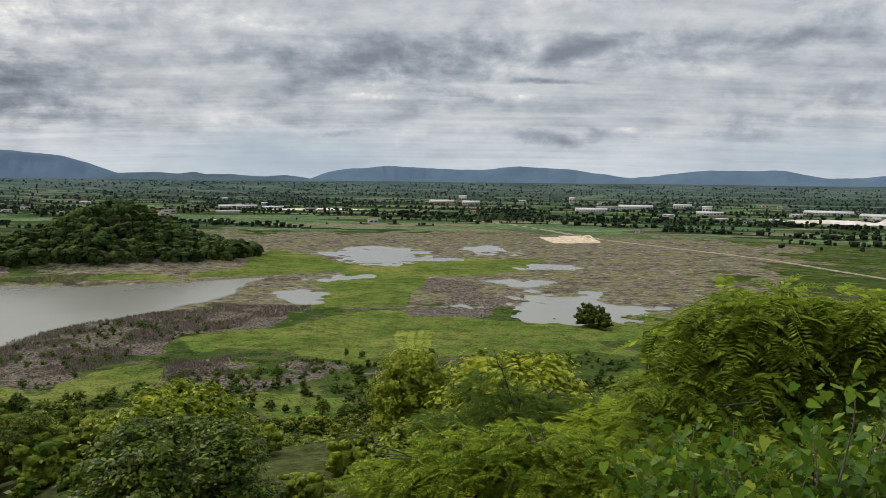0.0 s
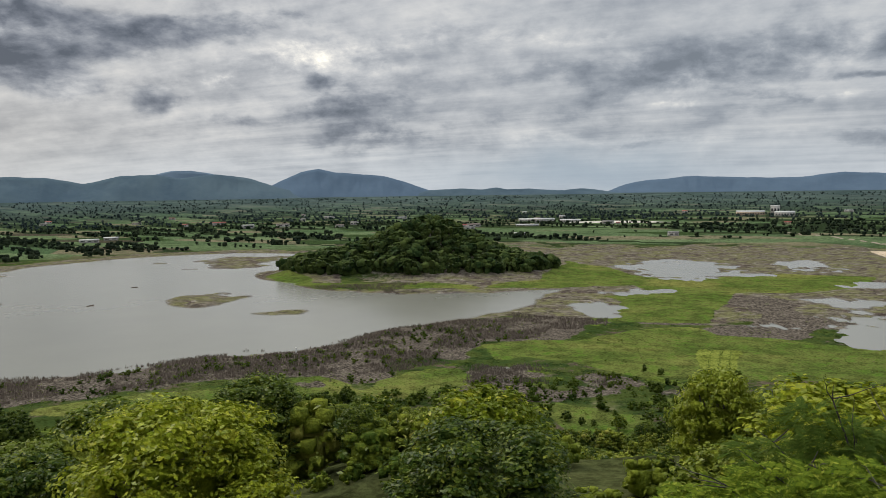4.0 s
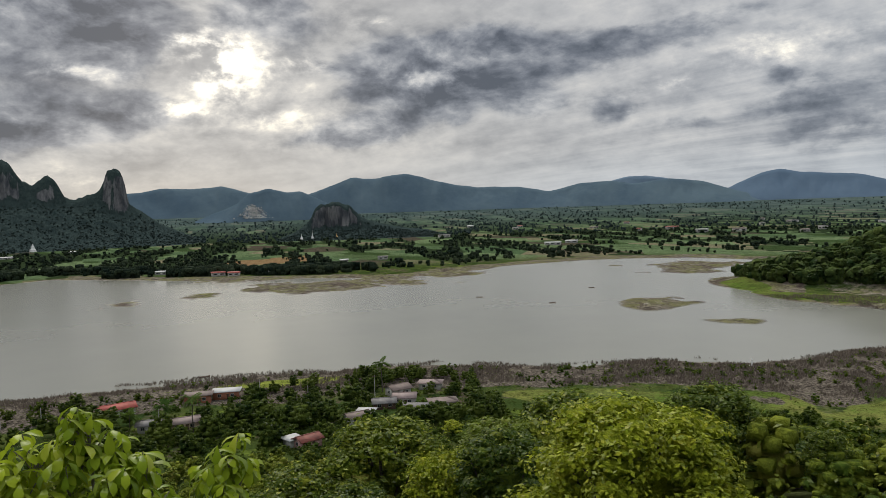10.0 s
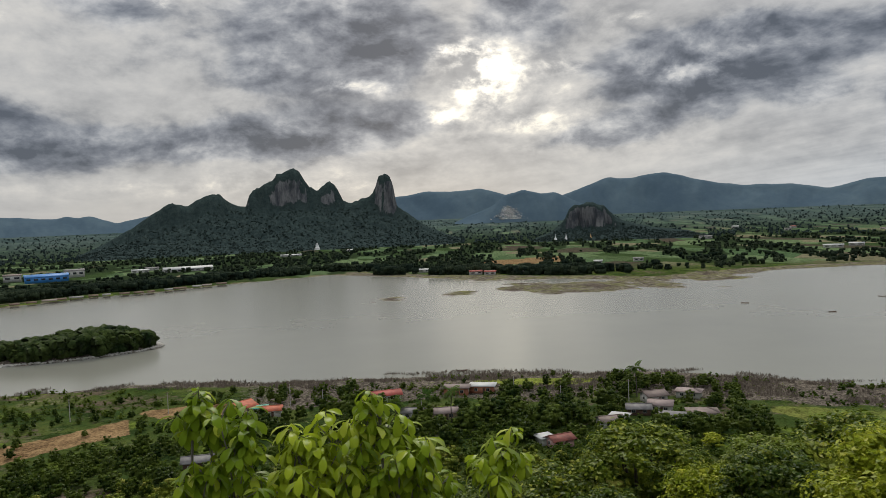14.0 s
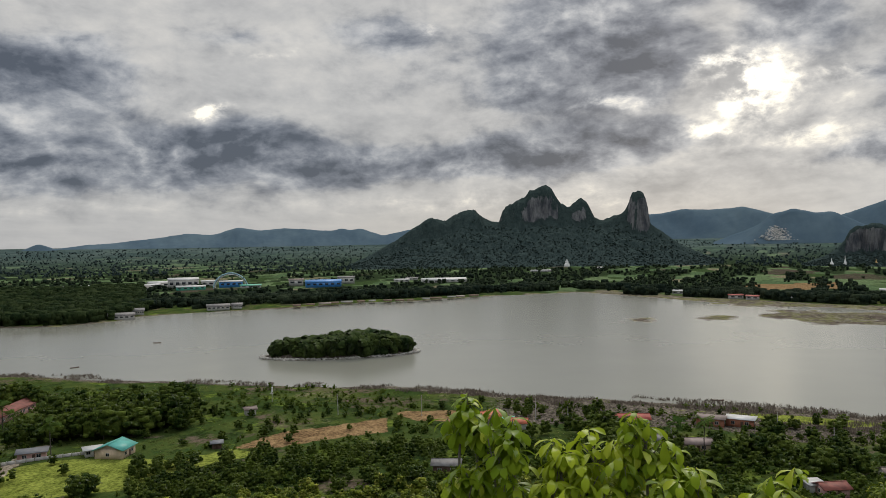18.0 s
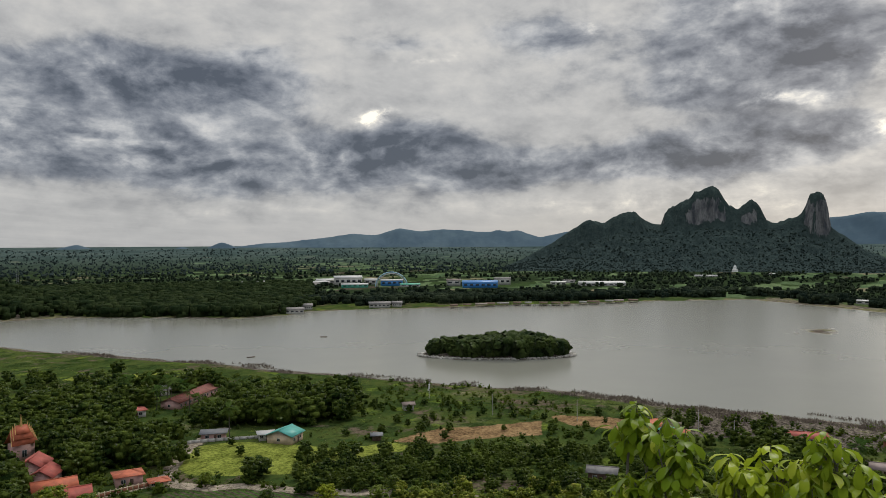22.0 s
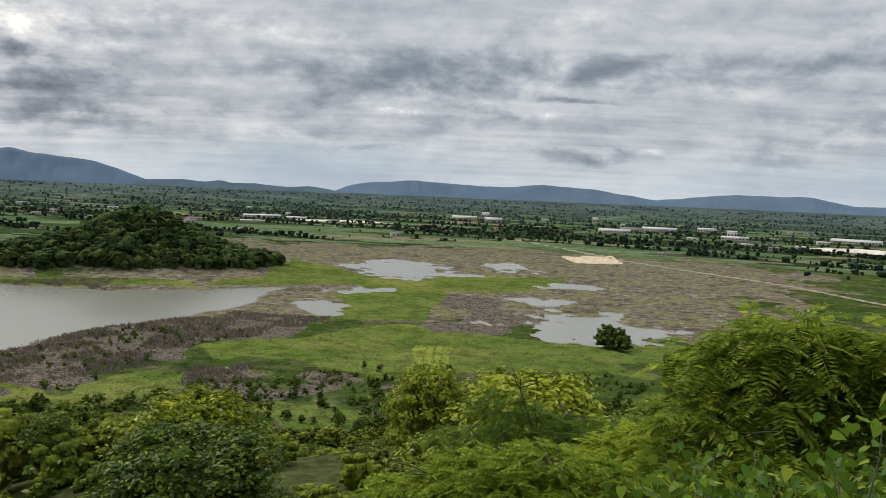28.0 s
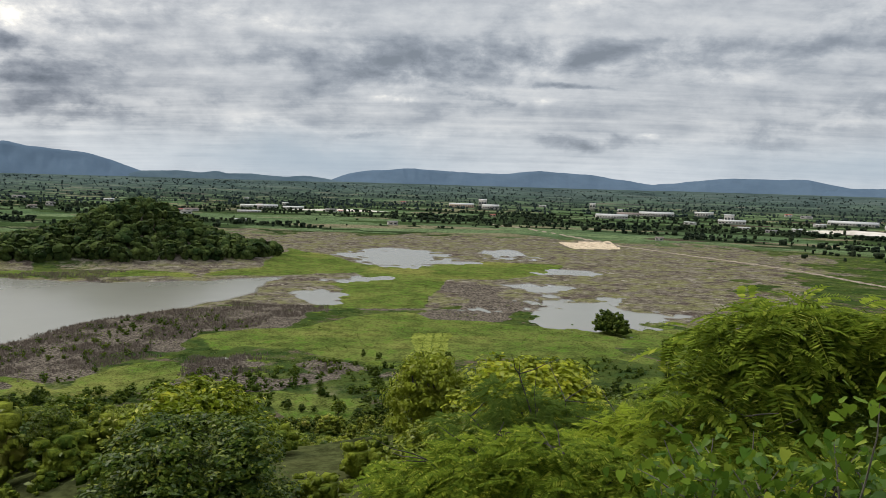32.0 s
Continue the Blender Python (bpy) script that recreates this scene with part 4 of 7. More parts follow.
def core(cx, cy, z0, z1, rad, rs):
    """A rough closed lump inside a crown, so that it is not seen through."""
    v = np.array([(x, y, z) for x in (-1, 0, 1) for y in (-1, 0, 1) for z in (-1, 0, 1)], float)
    ids = {tuple(p): i for i, p in enumerate(v.astype(int).tolist())}
    f = []
    for ax in range(3):
        for sgn in (-1, 1):
            for a in (-1, 0):
                for b in (-1, 0):
                    q = []
                    for da, db in ((0, 0), (1, 0), (1, 1), (0, 1)):
                        p = [0, 0, 0]
                        p[ax], p[(ax + 1) % 3], p[(ax + 2) % 3] = sgn, a + da, b + db
                        q.append(ids[tuple(p)])
                    f.append(q)
    n_ = np.linalg.norm(v, axis=1)[:, None]
    v = v / np.where(n_ == 0, 1, n_) * rs.uniform(0.75, 1.1, (27, 1))
    return v * (rad, rad, (z1 - z0) / 2) + (cx, cy, (z0 + z1) / 2), np.array(f)


def core_small(cx, cy, z0, z1, rad, rs):
    v = np.array([(x, y, z) for z in (-1, 1) for y in (-1, 1) for x in (-1, 1)], float) * 0.45 * rs.uniform(0.8, 1.15, (8, 1))
    return v * (rad, rad, (z1 - z0) / 2) + (cx, cy, (z0 + z1) / 2), np.array([(0, 2, 3, 1), (4, 5, 7, 6), (0, 1, 5, 4), (1, 3, 7, 5), (3, 2, 6, 7), (2, 0, 4, 6)])


def core_cube(cx, cy, z0, z1, rad, rs):
    """The plainest closed lump, for trees that stay far off."""
    v, f = core_small(0, 0, -1, 1, 1, rs)
    v = v / np.linalg.norm(v, axis=1)[:, None] * rs.uniform(0.85, 1.2, (8, 1))
    return v * (rad, rad, (z1 - z0) / 2) + (cx, cy, (z0 + z1) / 2), f


def tree_meshes(seed, height, width, leaves, size, low=0.3, clumps=26, squash=0.7, spread=1.0, heart=0.29, lump=1.0):
    """Trunk with limbs and crown of a broad-leaved tree, foot at the origin."""
    rs = np.random.RandomState(seed)
    fork = height * (low + 0.05)
    cs, rads, wood = [], [], []
    lean = rs.normal(size=2) * 0.04 * height
    wood.append(tube([(0, 0, -1.5), (lean[0] * 0.3, lean[1] * 0.3, fork * 0.6), (lean[0], lean[1], fork), (lean[0] * 1.3, lean[1] * 1.3, height * 0.72)],
                     [width * 0.055, width * 0.042, width * 0.035, width * 0.01], 7))
    for i in range(clumps):
        a = i * 2.4 + rs.rand() * 0.8
        v = (i + 0.5) / clumps
        zz = low + (1 - low) * (0.12 + 0.78 * v ** 0.8)
        ring = math.sqrt(max(0.03, 1 - ((zz - low) / (1 - low) * 1.0) ** 2.1)) * (0.55 + 0.5 * rs.rand()) * spread
        c = np.array([math.cos(a) * ring * width * 0.4 + lean[0], math.sin(a) * ring * width * 0.4 + lean[1], height * zz])
        cs.append(c)
        rads.append(width * (0.1 + 0.09 * rs.rand()) * lump)
        if i % 4 == 0:
            f = np.array([lean[0], lean[1], fork * (0.8 + 0.4 * rs.rand())])
            m_ = (f + c) / 2 + np.array([0, 0, -0.05 * height])
            wood.append(tube([f, m_, c], [width * 0.02, width * 0.014, width * 0.004], 5))
    cv, cf = leaf_cloud(rs, np.array(cs), np.array(rads), leaves, size, squash=squash)
    if heart:
        k = 0.55 if leaves > 500 else 0.8
        inner = [core_cube(c[0], c[1], c[2] - q * k * 0.8, c[2] + q * k * 0.7, q * k, rs) for c, q in zip(cs, rads)]
        cv, cf = join([(cv, cf), *inner, core_cube(lean[0], lean[1], height * max(low, 0.0), height * 0.8, width * heart * spread, rs)])
    wv, wf = join(wood)
    return (wv, wf), (cv, cf)


TALL = {}


def make_tree(name, label, seed, mat, group="", at_m=None, **kw):
    (wv, wf), (cv, cf) = tree_meshes(seed, **kw)
    root = new(name)
    tagged(root, label, "tree", group)
    TALL[root.name] = float(cv[:, 2].max())
    part("trunk", mesh_of("trunk", wv, wf, [M_BARK], True), root)
    part("crown", mesh_of("crown", cv, cf, [mat], True), root)
    return root


def height_at(x, y):
    return float(terrain(np.array([x]), np.array([y]))[0])


def place(az, r, turn, scale, sink=0.0):
    c = at(az, r)
    return Matrix.Translation((c.x, c.y, height_at(c.x, c.y) - sink)) @ Matrix.Rotation(turn, 4, "Z") @ Matrix.Diagonal((scale[0], scale[0], scale[1], 1))


rnd = random.Random(5)
# azimuth, greatest elevation that the wood on the slope reaches
CANOPY = [(-59.9, -13.8), (-39.9, -14.5), (-20, -13.9), (-8, -13.7), (-2, -15.5), (2.9, -18.2), (8.9, -18.4), (13.9, -17.1), (19.9, -15.4), (27.9, -14.8), (33.8, -13.9), (40.8, -13.6), (46.8, -14.7), (52.8, -15.9), (57.7, -16.9),
          (63.7, -18.3), (71.7, -19.3), (79.6, -19.7), (89.6, -20.2), (103.5, -20.4), (124.4, -20.7), (127.4, -16.9), (144.3, -13)]


def canopy_limit(az):
    return float(np.interp(az, [c[0] for c in CANOPY], [c[1] for c in CANOPY]))


NEAR = [make_tree("tree", lab, s, m, "trees on the hillside", height=h, width=w, leaves=9000, size=0.25, clumps=95, low=0.1, heart=0.2, lump=0.7) for s, m, h, w, lab in (
    (1, M_LEAF_MID, 8.0, 7.5, "leafy green tree on the hillside below the look-out"), (2, M_LEAF_BRIGHT, 7.0, 7.0, "bright yellow-green broad-leaved tree on the hillside"),
    (3, M_LEAF_DARK, 9.0, 7.5, "dark green tree with open crown on the hillside"), (4, M_LEAF_MID, 6.5, 7.5, "spreading green tree on the wooded slope"))]
CLOSE = [make_tree("tree", lab, s, m, "trees on the hillside", height=h, width=w, leaves=20000, size=0.16, clumps=130, low=0.08, heart=0.18, lump=0.62) for s, m, h, w, lab in (
    (21, M_LEAF_MID, 7.0, 7.0, "leafy green tree close below the look-out"), (22, M_LEAF_BRIGHT, 7.0, 7.5, "bushy yellow-green tree close below the look-out"), (23, M_LEAF_DARK, 7.5, 7.0, "dark green small-leaved tree below the look-out"))]
MIDT = [make_tree("tree", lab, s, m, "trees on the hillside", height=h, width=w, leaves=1500, size=0.45, clumps=48, low=0.1, heart=0.22, lump=0.85) for s, m, h, w, lab in (
    (11, M_LEAF_MID, 8.0, 7.5, "round green tree on the wooded slope"), (12, M_LEAF_BRIGHT, 7.0, 7.5, "light green tree on the wooded slope"),
    (13, M_LEAF_DARK, 9.5, 8.0, "dark green tree on the wooded slope"), (14, M_LEAF_MID, 7.0, 8.0, "broad green tree on the wooded slope"), (15, M_LEAF_DARK, 7.5, 7.0, "dark leafy tree on the wooded slope"))]
used = set()
HOUSES = []        # azimuth, metres, keep-clear radius


def plant(kinds, az, r, h, width_share=1.0):
    src = kinds[rnd.randrange(len(kinds))]
    s = h / TALL[src.name]
    m = place(az, r, rnd.random() * 6.28, (s * width_share * rnd.uniform(0.85, 1.2), s), 0.1)
    if src.name not in used:
        used.add(src.name)
        src.matrix_basis = m
        return src
    return copy_thing(src, m @ Matrix.Diagonal((*(1 / k for k in src.scale), 1)))


SPOTS = []


def free(x, y, gap):
    return all((x - a) ** 2 + (y - b) ** 2 > gap * gap for a, b in SPOTS)


# tall trees that stand out of the slope: azimuth, elevation of the top, metres
LANDMARK_TREES = [(19.4, -14.6, 45), (35.7, -13.4, 60), (41.3, -14.7, 70), (46.7, -14.0, 68), (41.4, -16.9, 48), (52.3, -16.1, 55), (59.9, -15.6, 60), (2.3, -12.8, 55), (-5.8, -13.0, 50), (28.5, -15.6, 58), (66, -18.2, 60), (24.5, -16.2, 62)]


def landmark_trees():
    for i, (az, el, r) in enumerate(LANDMARK_TREES):
        c = at(az, r)
        SPOTS.append((c.x, c.y))
        h = EYE_Z + r * math.tan(radians(el)) - height_at(c.x, c.y)
        plant([NEAR[(1, 2, 0, 3)[i % 4]]], az, r, h * 1.03, 0.75 if 0 < az < 5 else 1.25)


def wood_on_slope():
    tries = 0
    made = 0
    while tries < 5200 and made < 285:
        tries += 1
        az = rnd.uniform(-46, 142)
        r = 14 + 205 * rnd.random() ** 0.8
        c = at(az, r)
        lim = EYE_Z + r * math.tan(radians(canopy_limit(az) - rnd.uniform(0, 2.2)))
        room = lim - height_at(c.x, c.y)
        if r > 165:
            room = max(room, 4.5)
        # nothing taller than the view over the valley allows, and none right below the look-out
        if room < 2.6 or (r < 24 and room < 3.5):
            continue
        if 7.8 - 70 / r < az < 13.4 + 70 / r and r < 118:
            continue
        if any(abs(az - a) * 0.01745 * r < 5 and abs(r - q) < 8 for a, e, q in LANDMARK_TREES):
            continue
        h = min(room, rnd.uniform(5.5, 10.5))
        if not free(c.x, c.y, 1.5 + h * 0.34) or any(abs(az - a) * 0.01745 * r < k and abs(r - q) < k for a, q, k in HOUSES):
            continue
        SPOTS.append((c.x, c.y))
        plant(CLOSE if r < 34 else NEAR if r < 66 else MIDT, az, r, h, 1.15 if h > 5 else 1.4)
        made += 1


# houses stand here: azimuth, metres, clear radius
HOUSES += [(10.7, 120, 6), (56, 255, 9), (56.8, 283, 8), (59.3, 274, 8), (59.7, 261, 9), (58.4, 249, 7), (62.5, 242, 7), (66.6, 221, 7), (75.2, 254, 6), (77.3, 255, 5), (79.6, 283, 8), (73.3, 288, 12), (88.2, 273, 9), (90, 280, 8),
           (93.4, 221, 6), (117, 268, 8), (122.1, 277, 7), (123.6, 340, 18), (126.6, 358, 8), (127.5, 326, 6), (134.4, 270, 6), (133.5, 253, 7), (127.8, 235, 7), (132.5, 229, 8), (126.1, 229, 6), (107.9, 312, 5)]
GROVES = [  # azimuth from, to, metres from, to, count, least and greatest height
    (134.6, 142.3, 222, 262, 60, 7, 11), (127.9, 142.3, 245, 345, 230, 7, 12), (112, 121.4, 285, 329, 64, 8, 12.5), (122, 131, 333, 372, 44, 7, 11), (126.2, 127.4, 231, 237, 4, 9, 11), (118.6, 119.8, 219, 225, 4, 5.5, 7.5), (129.6, 132.2, 240, 262, 18, 7, 10), (134.4, 139, 212, 232, 30, 7, 10), (124.4, 127, 238, 250, 6, 7, 9), (124.4, 128.9, 244, 271, 10, 7, 10), (118.4, 123.4, 292, 337, 18, 6, 9), (128.4, 139.3, 337, 421, 34, 6, 9),
    (89.6, 116.5, 204, 245, 170, 3, 5.5), (60, 125, 245, 318, 130, 1.5, 4), (79.6, 91.6, 236, 277, 30, 5, 8), (59.7, 81.6, 216, 267, 60, 4.5, 8), (65.7, 75.7, 268, 292, 14, 3.5, 6), (51.8, 59.7, 228, 251, 26, 5, 7.5), (53.5, 63, 246, 300, 46, 3.5, 6), (-16, 7.9, 203, 287, 40, 2.5, 4.5),
    (-44.9, -14, 207, 325, 44, 3.5, 7), (7.9, 29.8, 206, 252, 14, 2, 3.5), (99.5, 111.5, 290, 322, 12, 2, 3.5), (81.6, 91.6, 282, 302, 10, 4, 7), (-12.2, -10.4, 348, 360, 10, 8, 12), (29.8, 51.8, 213, 251, 30, 4, 6.5)]


def groves():
    pts, hs = [], []
    for a0, a1, r0, r1, count, h0, h1 in GROVES:
        k = tries = 0
        while k < count and tries < count * 12:
            tries += 1
            az, r = rnd.uniform(a0, a1), rnd.uniform(r0, r1)
            c = at(az, r)
            h = rnd.uniform(h0, h1)
            if not free(c.x, c.y, h * 0.33) or any(abs(az - a) * 0.01745 * r < q_ and -q_ * 1.8 < r - q < q_ for a, q, q_ in HOUSES):
                continue
            SPOTS.append((c.x, c.y))
            pts.append((c.x, c.y, height_at(c.x, c.y) - 0.2))
            hs.append(h)
            k += 1
    mass("village_trees", "dark green trees and bushes round the village and fields", "trees", np.array(pts), np.array(hs), T_GROVE, M_GROVE, 9, smooth=True)


# ---- woods, hedges and reeds as masses ----
def mass(name, label, category, pts, sizes, template, mat, seed, stretch=(0.8, 1.25), smooth=False):
    """Many small plants joined: each a randomly turned and scaled copy of one of a few templates."""
    rs = np.random.RandomState(seed)
    n_ = len(pts)
    pick = rs.randint(0, len(template), n_)
    chunks = []
    for k, (tv, tf) in enumerate(template):
        sel = np.where(pick == k)[0]
        if not len(sel):
            continue
        a = rs.rand(len(sel)) * 6.283
        s = sizes[sel][:, None]
        w = rs.uniform(*stretch, len(sel))[:, None]
        x = tv[None, :, 0] * np.cos(a)[:, None] - tv[None, :, 1] * np.sin(a)[:, None]
        y = tv[None, :, 0] * np.sin(a)[:, None] + tv[None, :, 1] * np.cos(a)[:, None]
        v = np.stack([x * s * w, y * s * w, tv[None, :, 2] * s], -1) + pts[sel][:, None, :]
        f = tf[None] + (np.arange(len(sel)) * len(tv))[:, None, None]
        chunks.append((v.reshape(-1, 3), f.reshape(-1, tf.shape[1])))
    v, f = join(chunks)
    return tagged(new(name, mesh_of(name, v, f, [mat], smooth)), label, category, kind="stuff")


def crown_template(seed, leaves, size, clumps=8, low=0.1, width=1.0, heart=0.29):
    return tree_meshes(seed, height=1.0, width=width, leaves=leaves, size=size, low=low, clumps=clumps, heart=heart)[1]




def clump_template(seed, lumps, leaves, size, width, low=0.0):
    """A crown of a few uneven rounded clumps, with leaf sprays on them."""
    rs = np.random.RandomState(seed)
    chunks, cs, rads = [], [], []
    for i in range(lumps):
        a = i * 2.4 + rs.rand()
        rad = rs.uniform(0.2, 0.3) * width * (1.25 if i == 0 else 1.0)
        off = 0 if i == 0 else width * rs.uniform(0.18, 0.32)
        z = 0.62 if i == 0 else rs.uniform(0.28 + low, 0.72)
        c = (math.cos(a) * off, math.sin(a) * off, z)
        cs.append(c)
        rads.append(rad)
        chunks.append((core if leaves else core_cube)(c[0], c[1], z - rad * rs.uniform(0.8, 1.15), min(1.0, z + rad), rad, rs))
    chunks.append((core if leaves else core_cube)(0, 0, -0.15, 0.55, 0.3 * width, rs))
    if leaves:
        chunks.append(leaf_cloud(rs, np.array(cs), np.array(rads) * 1.05, leaves, size, squash=0.95))
    return join(chunks)


T_HILL = [clump_template(100 + i, 4, 54, 0.11, w) for i, w in enumerate((1.0, 1.15, 0.9, 1.2, 1.05))]
T_GROVE = [crown_template(160 + i, 110, 0.11, 16, 0.08, w) for i, w in enumerate((0.95, 1.1, 0.85, 1.0, 1.2))]
T_FAR = [clump_template(120 + i, 2, 0, 0, w) for i, w in enumerate((1.3, 1.6, 1.1, 1.45, 1.8, 1.2))]
T_BUSH = [crown_template(140 + i, 26, 0.22, 6, -0.1, 1.5, 0.2) for i in range(4)]


def grounded(az, r, sink=0.2):
    x, y = -r * np.sin(np.radians(az)), r * np.cos(np.radians(az))
    return np.stack([x, y, terrain(x, y) - sink], -1)


rs = np.random.RandomState(77)
# the wooded hill in the marsh
p_ = grounded(rs.uniform(10.5, 36.5, 9000), rs.uniform(530, 770, 9000))
keep = p_[:, 2] > 4.4 + fbm(p_[:, 0], p_[:, 1], 25, 3, 9) * 2
p_ = p_[keep][:1500]
mass("hill_woods", "dense dark green trees covering a low hill by the lake", "woodland", p_, 4.5 + 8 * rs.rand(len(p_)) ** 1.4, T_HILL, M_WOOD_HILL, 1, smooth=True)
# the small island
p_ = grounded(rs.uniform(95, 107.6, 2600), rs.uniform(430, 490, 2600))
p_ = p_[p_[:, 2] > 1.1][:300]
mass("island_trees", "dark green trees crowding a small stony island", "woodland", p_, 5.0 + 4.5 * rs.rand(len(p_)) + 5.0 * np.exp(-((np.degrees(np.arctan2(-p_[:, 0], p_[:, 1])) - 99.4) / 2.6) ** 2) * rs.uniform(0.6, 1.0, len(p_)), T_HILL, M_ISLAND, 2, smooth=True)
# far belts, hedges and field trees
az_, r_ = rs.uniform(-46, 146, 200000), np.exp(rs.uniform(np.log(840), np.log(4000), 200000))
x_, y_ = -r_ * np.sin(np.radians(az_)), r_ * np.cos(np.radians(az_))
belt = tree_belts(x_, y_, az_, r_)
need = np.where(rs.rand(200000) < 0.012, -9.0, 0.0)
ld = signed(x_, y_, LAKE)
near_shore = (az_ > 33) & (az_ < 80) & (ld > -330) & (ld < -58)
need = np.where(near_shore, need - 0.12, need)
ok = (belt > need) & (ld < -30) & ~((r_ < 1030) & (az_ < 33) & (az_ > -24)) & ~((az_ > 33) & (az_ < 60) & (ld > -58))
ok &= ~((az_ > 93) & (az_ < 121) & (r_ > 1060) & (r_ < 1450) & (belt < 0.2))
far_p = grounded(az_[ok], r_[ok])[:21000]
far_h = 3.2 + 5.2 * rs.rand(len(far_p)) ** 1.5
# past this distance the trees get the haze-tinted leaf colour
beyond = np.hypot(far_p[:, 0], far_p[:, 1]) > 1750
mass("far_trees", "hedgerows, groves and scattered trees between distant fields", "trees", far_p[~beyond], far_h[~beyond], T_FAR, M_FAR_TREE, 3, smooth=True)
mass("distant_trees", "belts of trees on the distant plain, tinted haze blue-green", "trees", far_p[beyond], far_h[beyond], T_FAR, M_HAZED_TREE, 8, smooth=True)
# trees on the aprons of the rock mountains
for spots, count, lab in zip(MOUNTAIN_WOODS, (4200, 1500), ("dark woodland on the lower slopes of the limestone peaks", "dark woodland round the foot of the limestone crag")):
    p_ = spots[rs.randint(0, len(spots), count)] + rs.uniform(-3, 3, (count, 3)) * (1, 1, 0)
    mass("mountain_woods", lab, "woodland", p_ - (0, 0, 2.4), rs.uniform(3.6, 5.6, count), T_FAR, M_HAZED_MOUNTAIN_TREE, 14, smooth=True)
# tree line along the far shore
az_ = rs.uniform(61, 116, 3000)
sh = np.interp(az_, [60, 66, 70, 75, 79, 83.5, 87, 91.5, 96, 100, 104, 109, 116], [785, 805, 830, 865, 895, 985, 950, 920, 870, 868, 835, 820, 800])
p_ = grounded(az_, sh + 8 + rs.rand(3000) ** 2 * 70)
gap = fbm(p_[:, 0], p_[:, 1], 35, 3, 71) > -0.08
p_ = p_[gap][:1300]
mass("shore_trees", "row of dark trees along the far lake shore", "trees", p_, rs.uniform(6, 12, len(p_)), T_FAR, M_FAR_TREE, 4, smooth=True)
# wooded shore at the lake's far end
az_, r_ = rs.uniform(115, 150, 14000), rs.uniform(715, 1250, 14000)
p_ = grounded(az_, r_)
p_ = p_[(signed(p_[:, 0], p_[:, 1], LAKE) < -7) | ((az_ > 128) & (p_[:, 2] > 0.9))][:5600]
mass("lakeside_woods", "dense dark green woodland on the far lake shore", "woodland", p_, rs.uniform(7, 13, len(p_)), T_FAR, M_WOOD_FAR, 5, smooth=True)
# scrub on the near plain
az_, r_ = rs.uniform(-44, 138, 16000), rs.uniform(196, 400, 16000)
x_, y_ = -r_ * np.sin(np.radians(az_)), r_ * np.cos(np.radians(az_))
bare = np.max([signed(x_, y_, q) for q in LUSH + SOIL + MEADOW + [CROP]], axis=0)
ok = (signed(x_, y_, LAKE) < -8) & (bare < -2) & (fbm(x_, y_, 35, 4, 81) > -0.03) & ((az_ > 16) | (r_ < 300))
p_ = grounded(az_[ok], r_[ok], 0.3)[:5200]
mass("scrub", "low green scrub and weeds on the rough lakeside pasture", "bushes", p_, 0.7 + 2.0 * rs.rand(len(p_)) ** 2.2, T_BUSH, M_SCRUB, 6, smooth=True)
# coarse grass tufts over the plain
az_, r_ = rs.uniform(-44, 138, 30000), rs.uniform(190, 470, 30000)
x_, y_ = -r_ * np.sin(np.radians(az_)), r_ * np.cos(np.radians(az_))
bare = np.max([signed(x_, y_, q) for q in SOIL + MEADOW + [CROP]], axis=0)
ok = (signed(x_, y_, LAKE) < -3) & (bare < 1) & (fbm(x_, y_, 20, 4, 86) > -0.06 + 0.25 * (r_ > 390))
for a, q, k in HOUSES:
    ok &= ~((np.abs(az_ - a) * 0.01745 * r_ < k * 0.8) & (np.abs(r_ - q) < k * 0.8))
p_ = grounded(az_[ok], r_[ok], 0.15)[:11000]
T_TUFT = [crown_template(170 + i, 8, 0.5, 4, -0.2, 2.2, 0) for i in range(5)]
mass("grass_tufts", "coarse grass and weed tufts over the lakeside pasture", "grass", p_, 0.35 + 0.9 * rs.rand(len(p_)) ** 2, T_TUFT, M_TUFT, 18)
# dead reeds along the near shore
az_, r_ = rs.uniform(10, 132, 260000), rs.uniform(262, 560, 260000)
x_, y_ = -r_ * np.sin(np.radians(az_)), r_ * np.cos(np.radians(az_))
ld = signed(x_, y_, LAKE) + fbm(x_, y_, 30, 4, 31) * 16
deep = np.interp(az_, [10, 19, 24, 60, 76, 84, 100, 130], [4, 28, 48, 38, 22, 11, 8, 6])
ok = (ld > -deep) & (ld < 4) & (az_ > 24)
ok |= (np.max([signed(x_, y_, q) for q in REEDS], axis=0) > 0) & (ld < 3)
ok &= fbm(x_, y_, 14, 3, 33) > -0.1 + 0.1 * (az_ > 80)
p_ = grounded(az_[ok], r_[ok], 0.1)[:26000]
p_[:, 2] = np.maximum(p_[:, 2], -0.2)
blade = []
for i in range(3):
    q = []
    for j in range(4):
        a = rs.rand() * 6.283
        c, s_ = math.cos(a), math.sin(a)
        ox, oy = rs.uniform(-0.35, 0.35, 2)
        h_ = rs.uniform(0.6, 1.1)
        lx, ly = rs.uniform(-0.15, 0.15, 2)
        q += [(ox - c * 0.07, oy - s_ * 0.07, 0), (ox + c * 0.07, oy + s_ * 0.07, 0), (ox + lx + c * 0.03, oy + ly, h_), (ox + lx - c * 0.05, oy + ly, h_ * 0.95)]
    blade.append((np.array(q), np.arange(16).reshape(4, 4)))
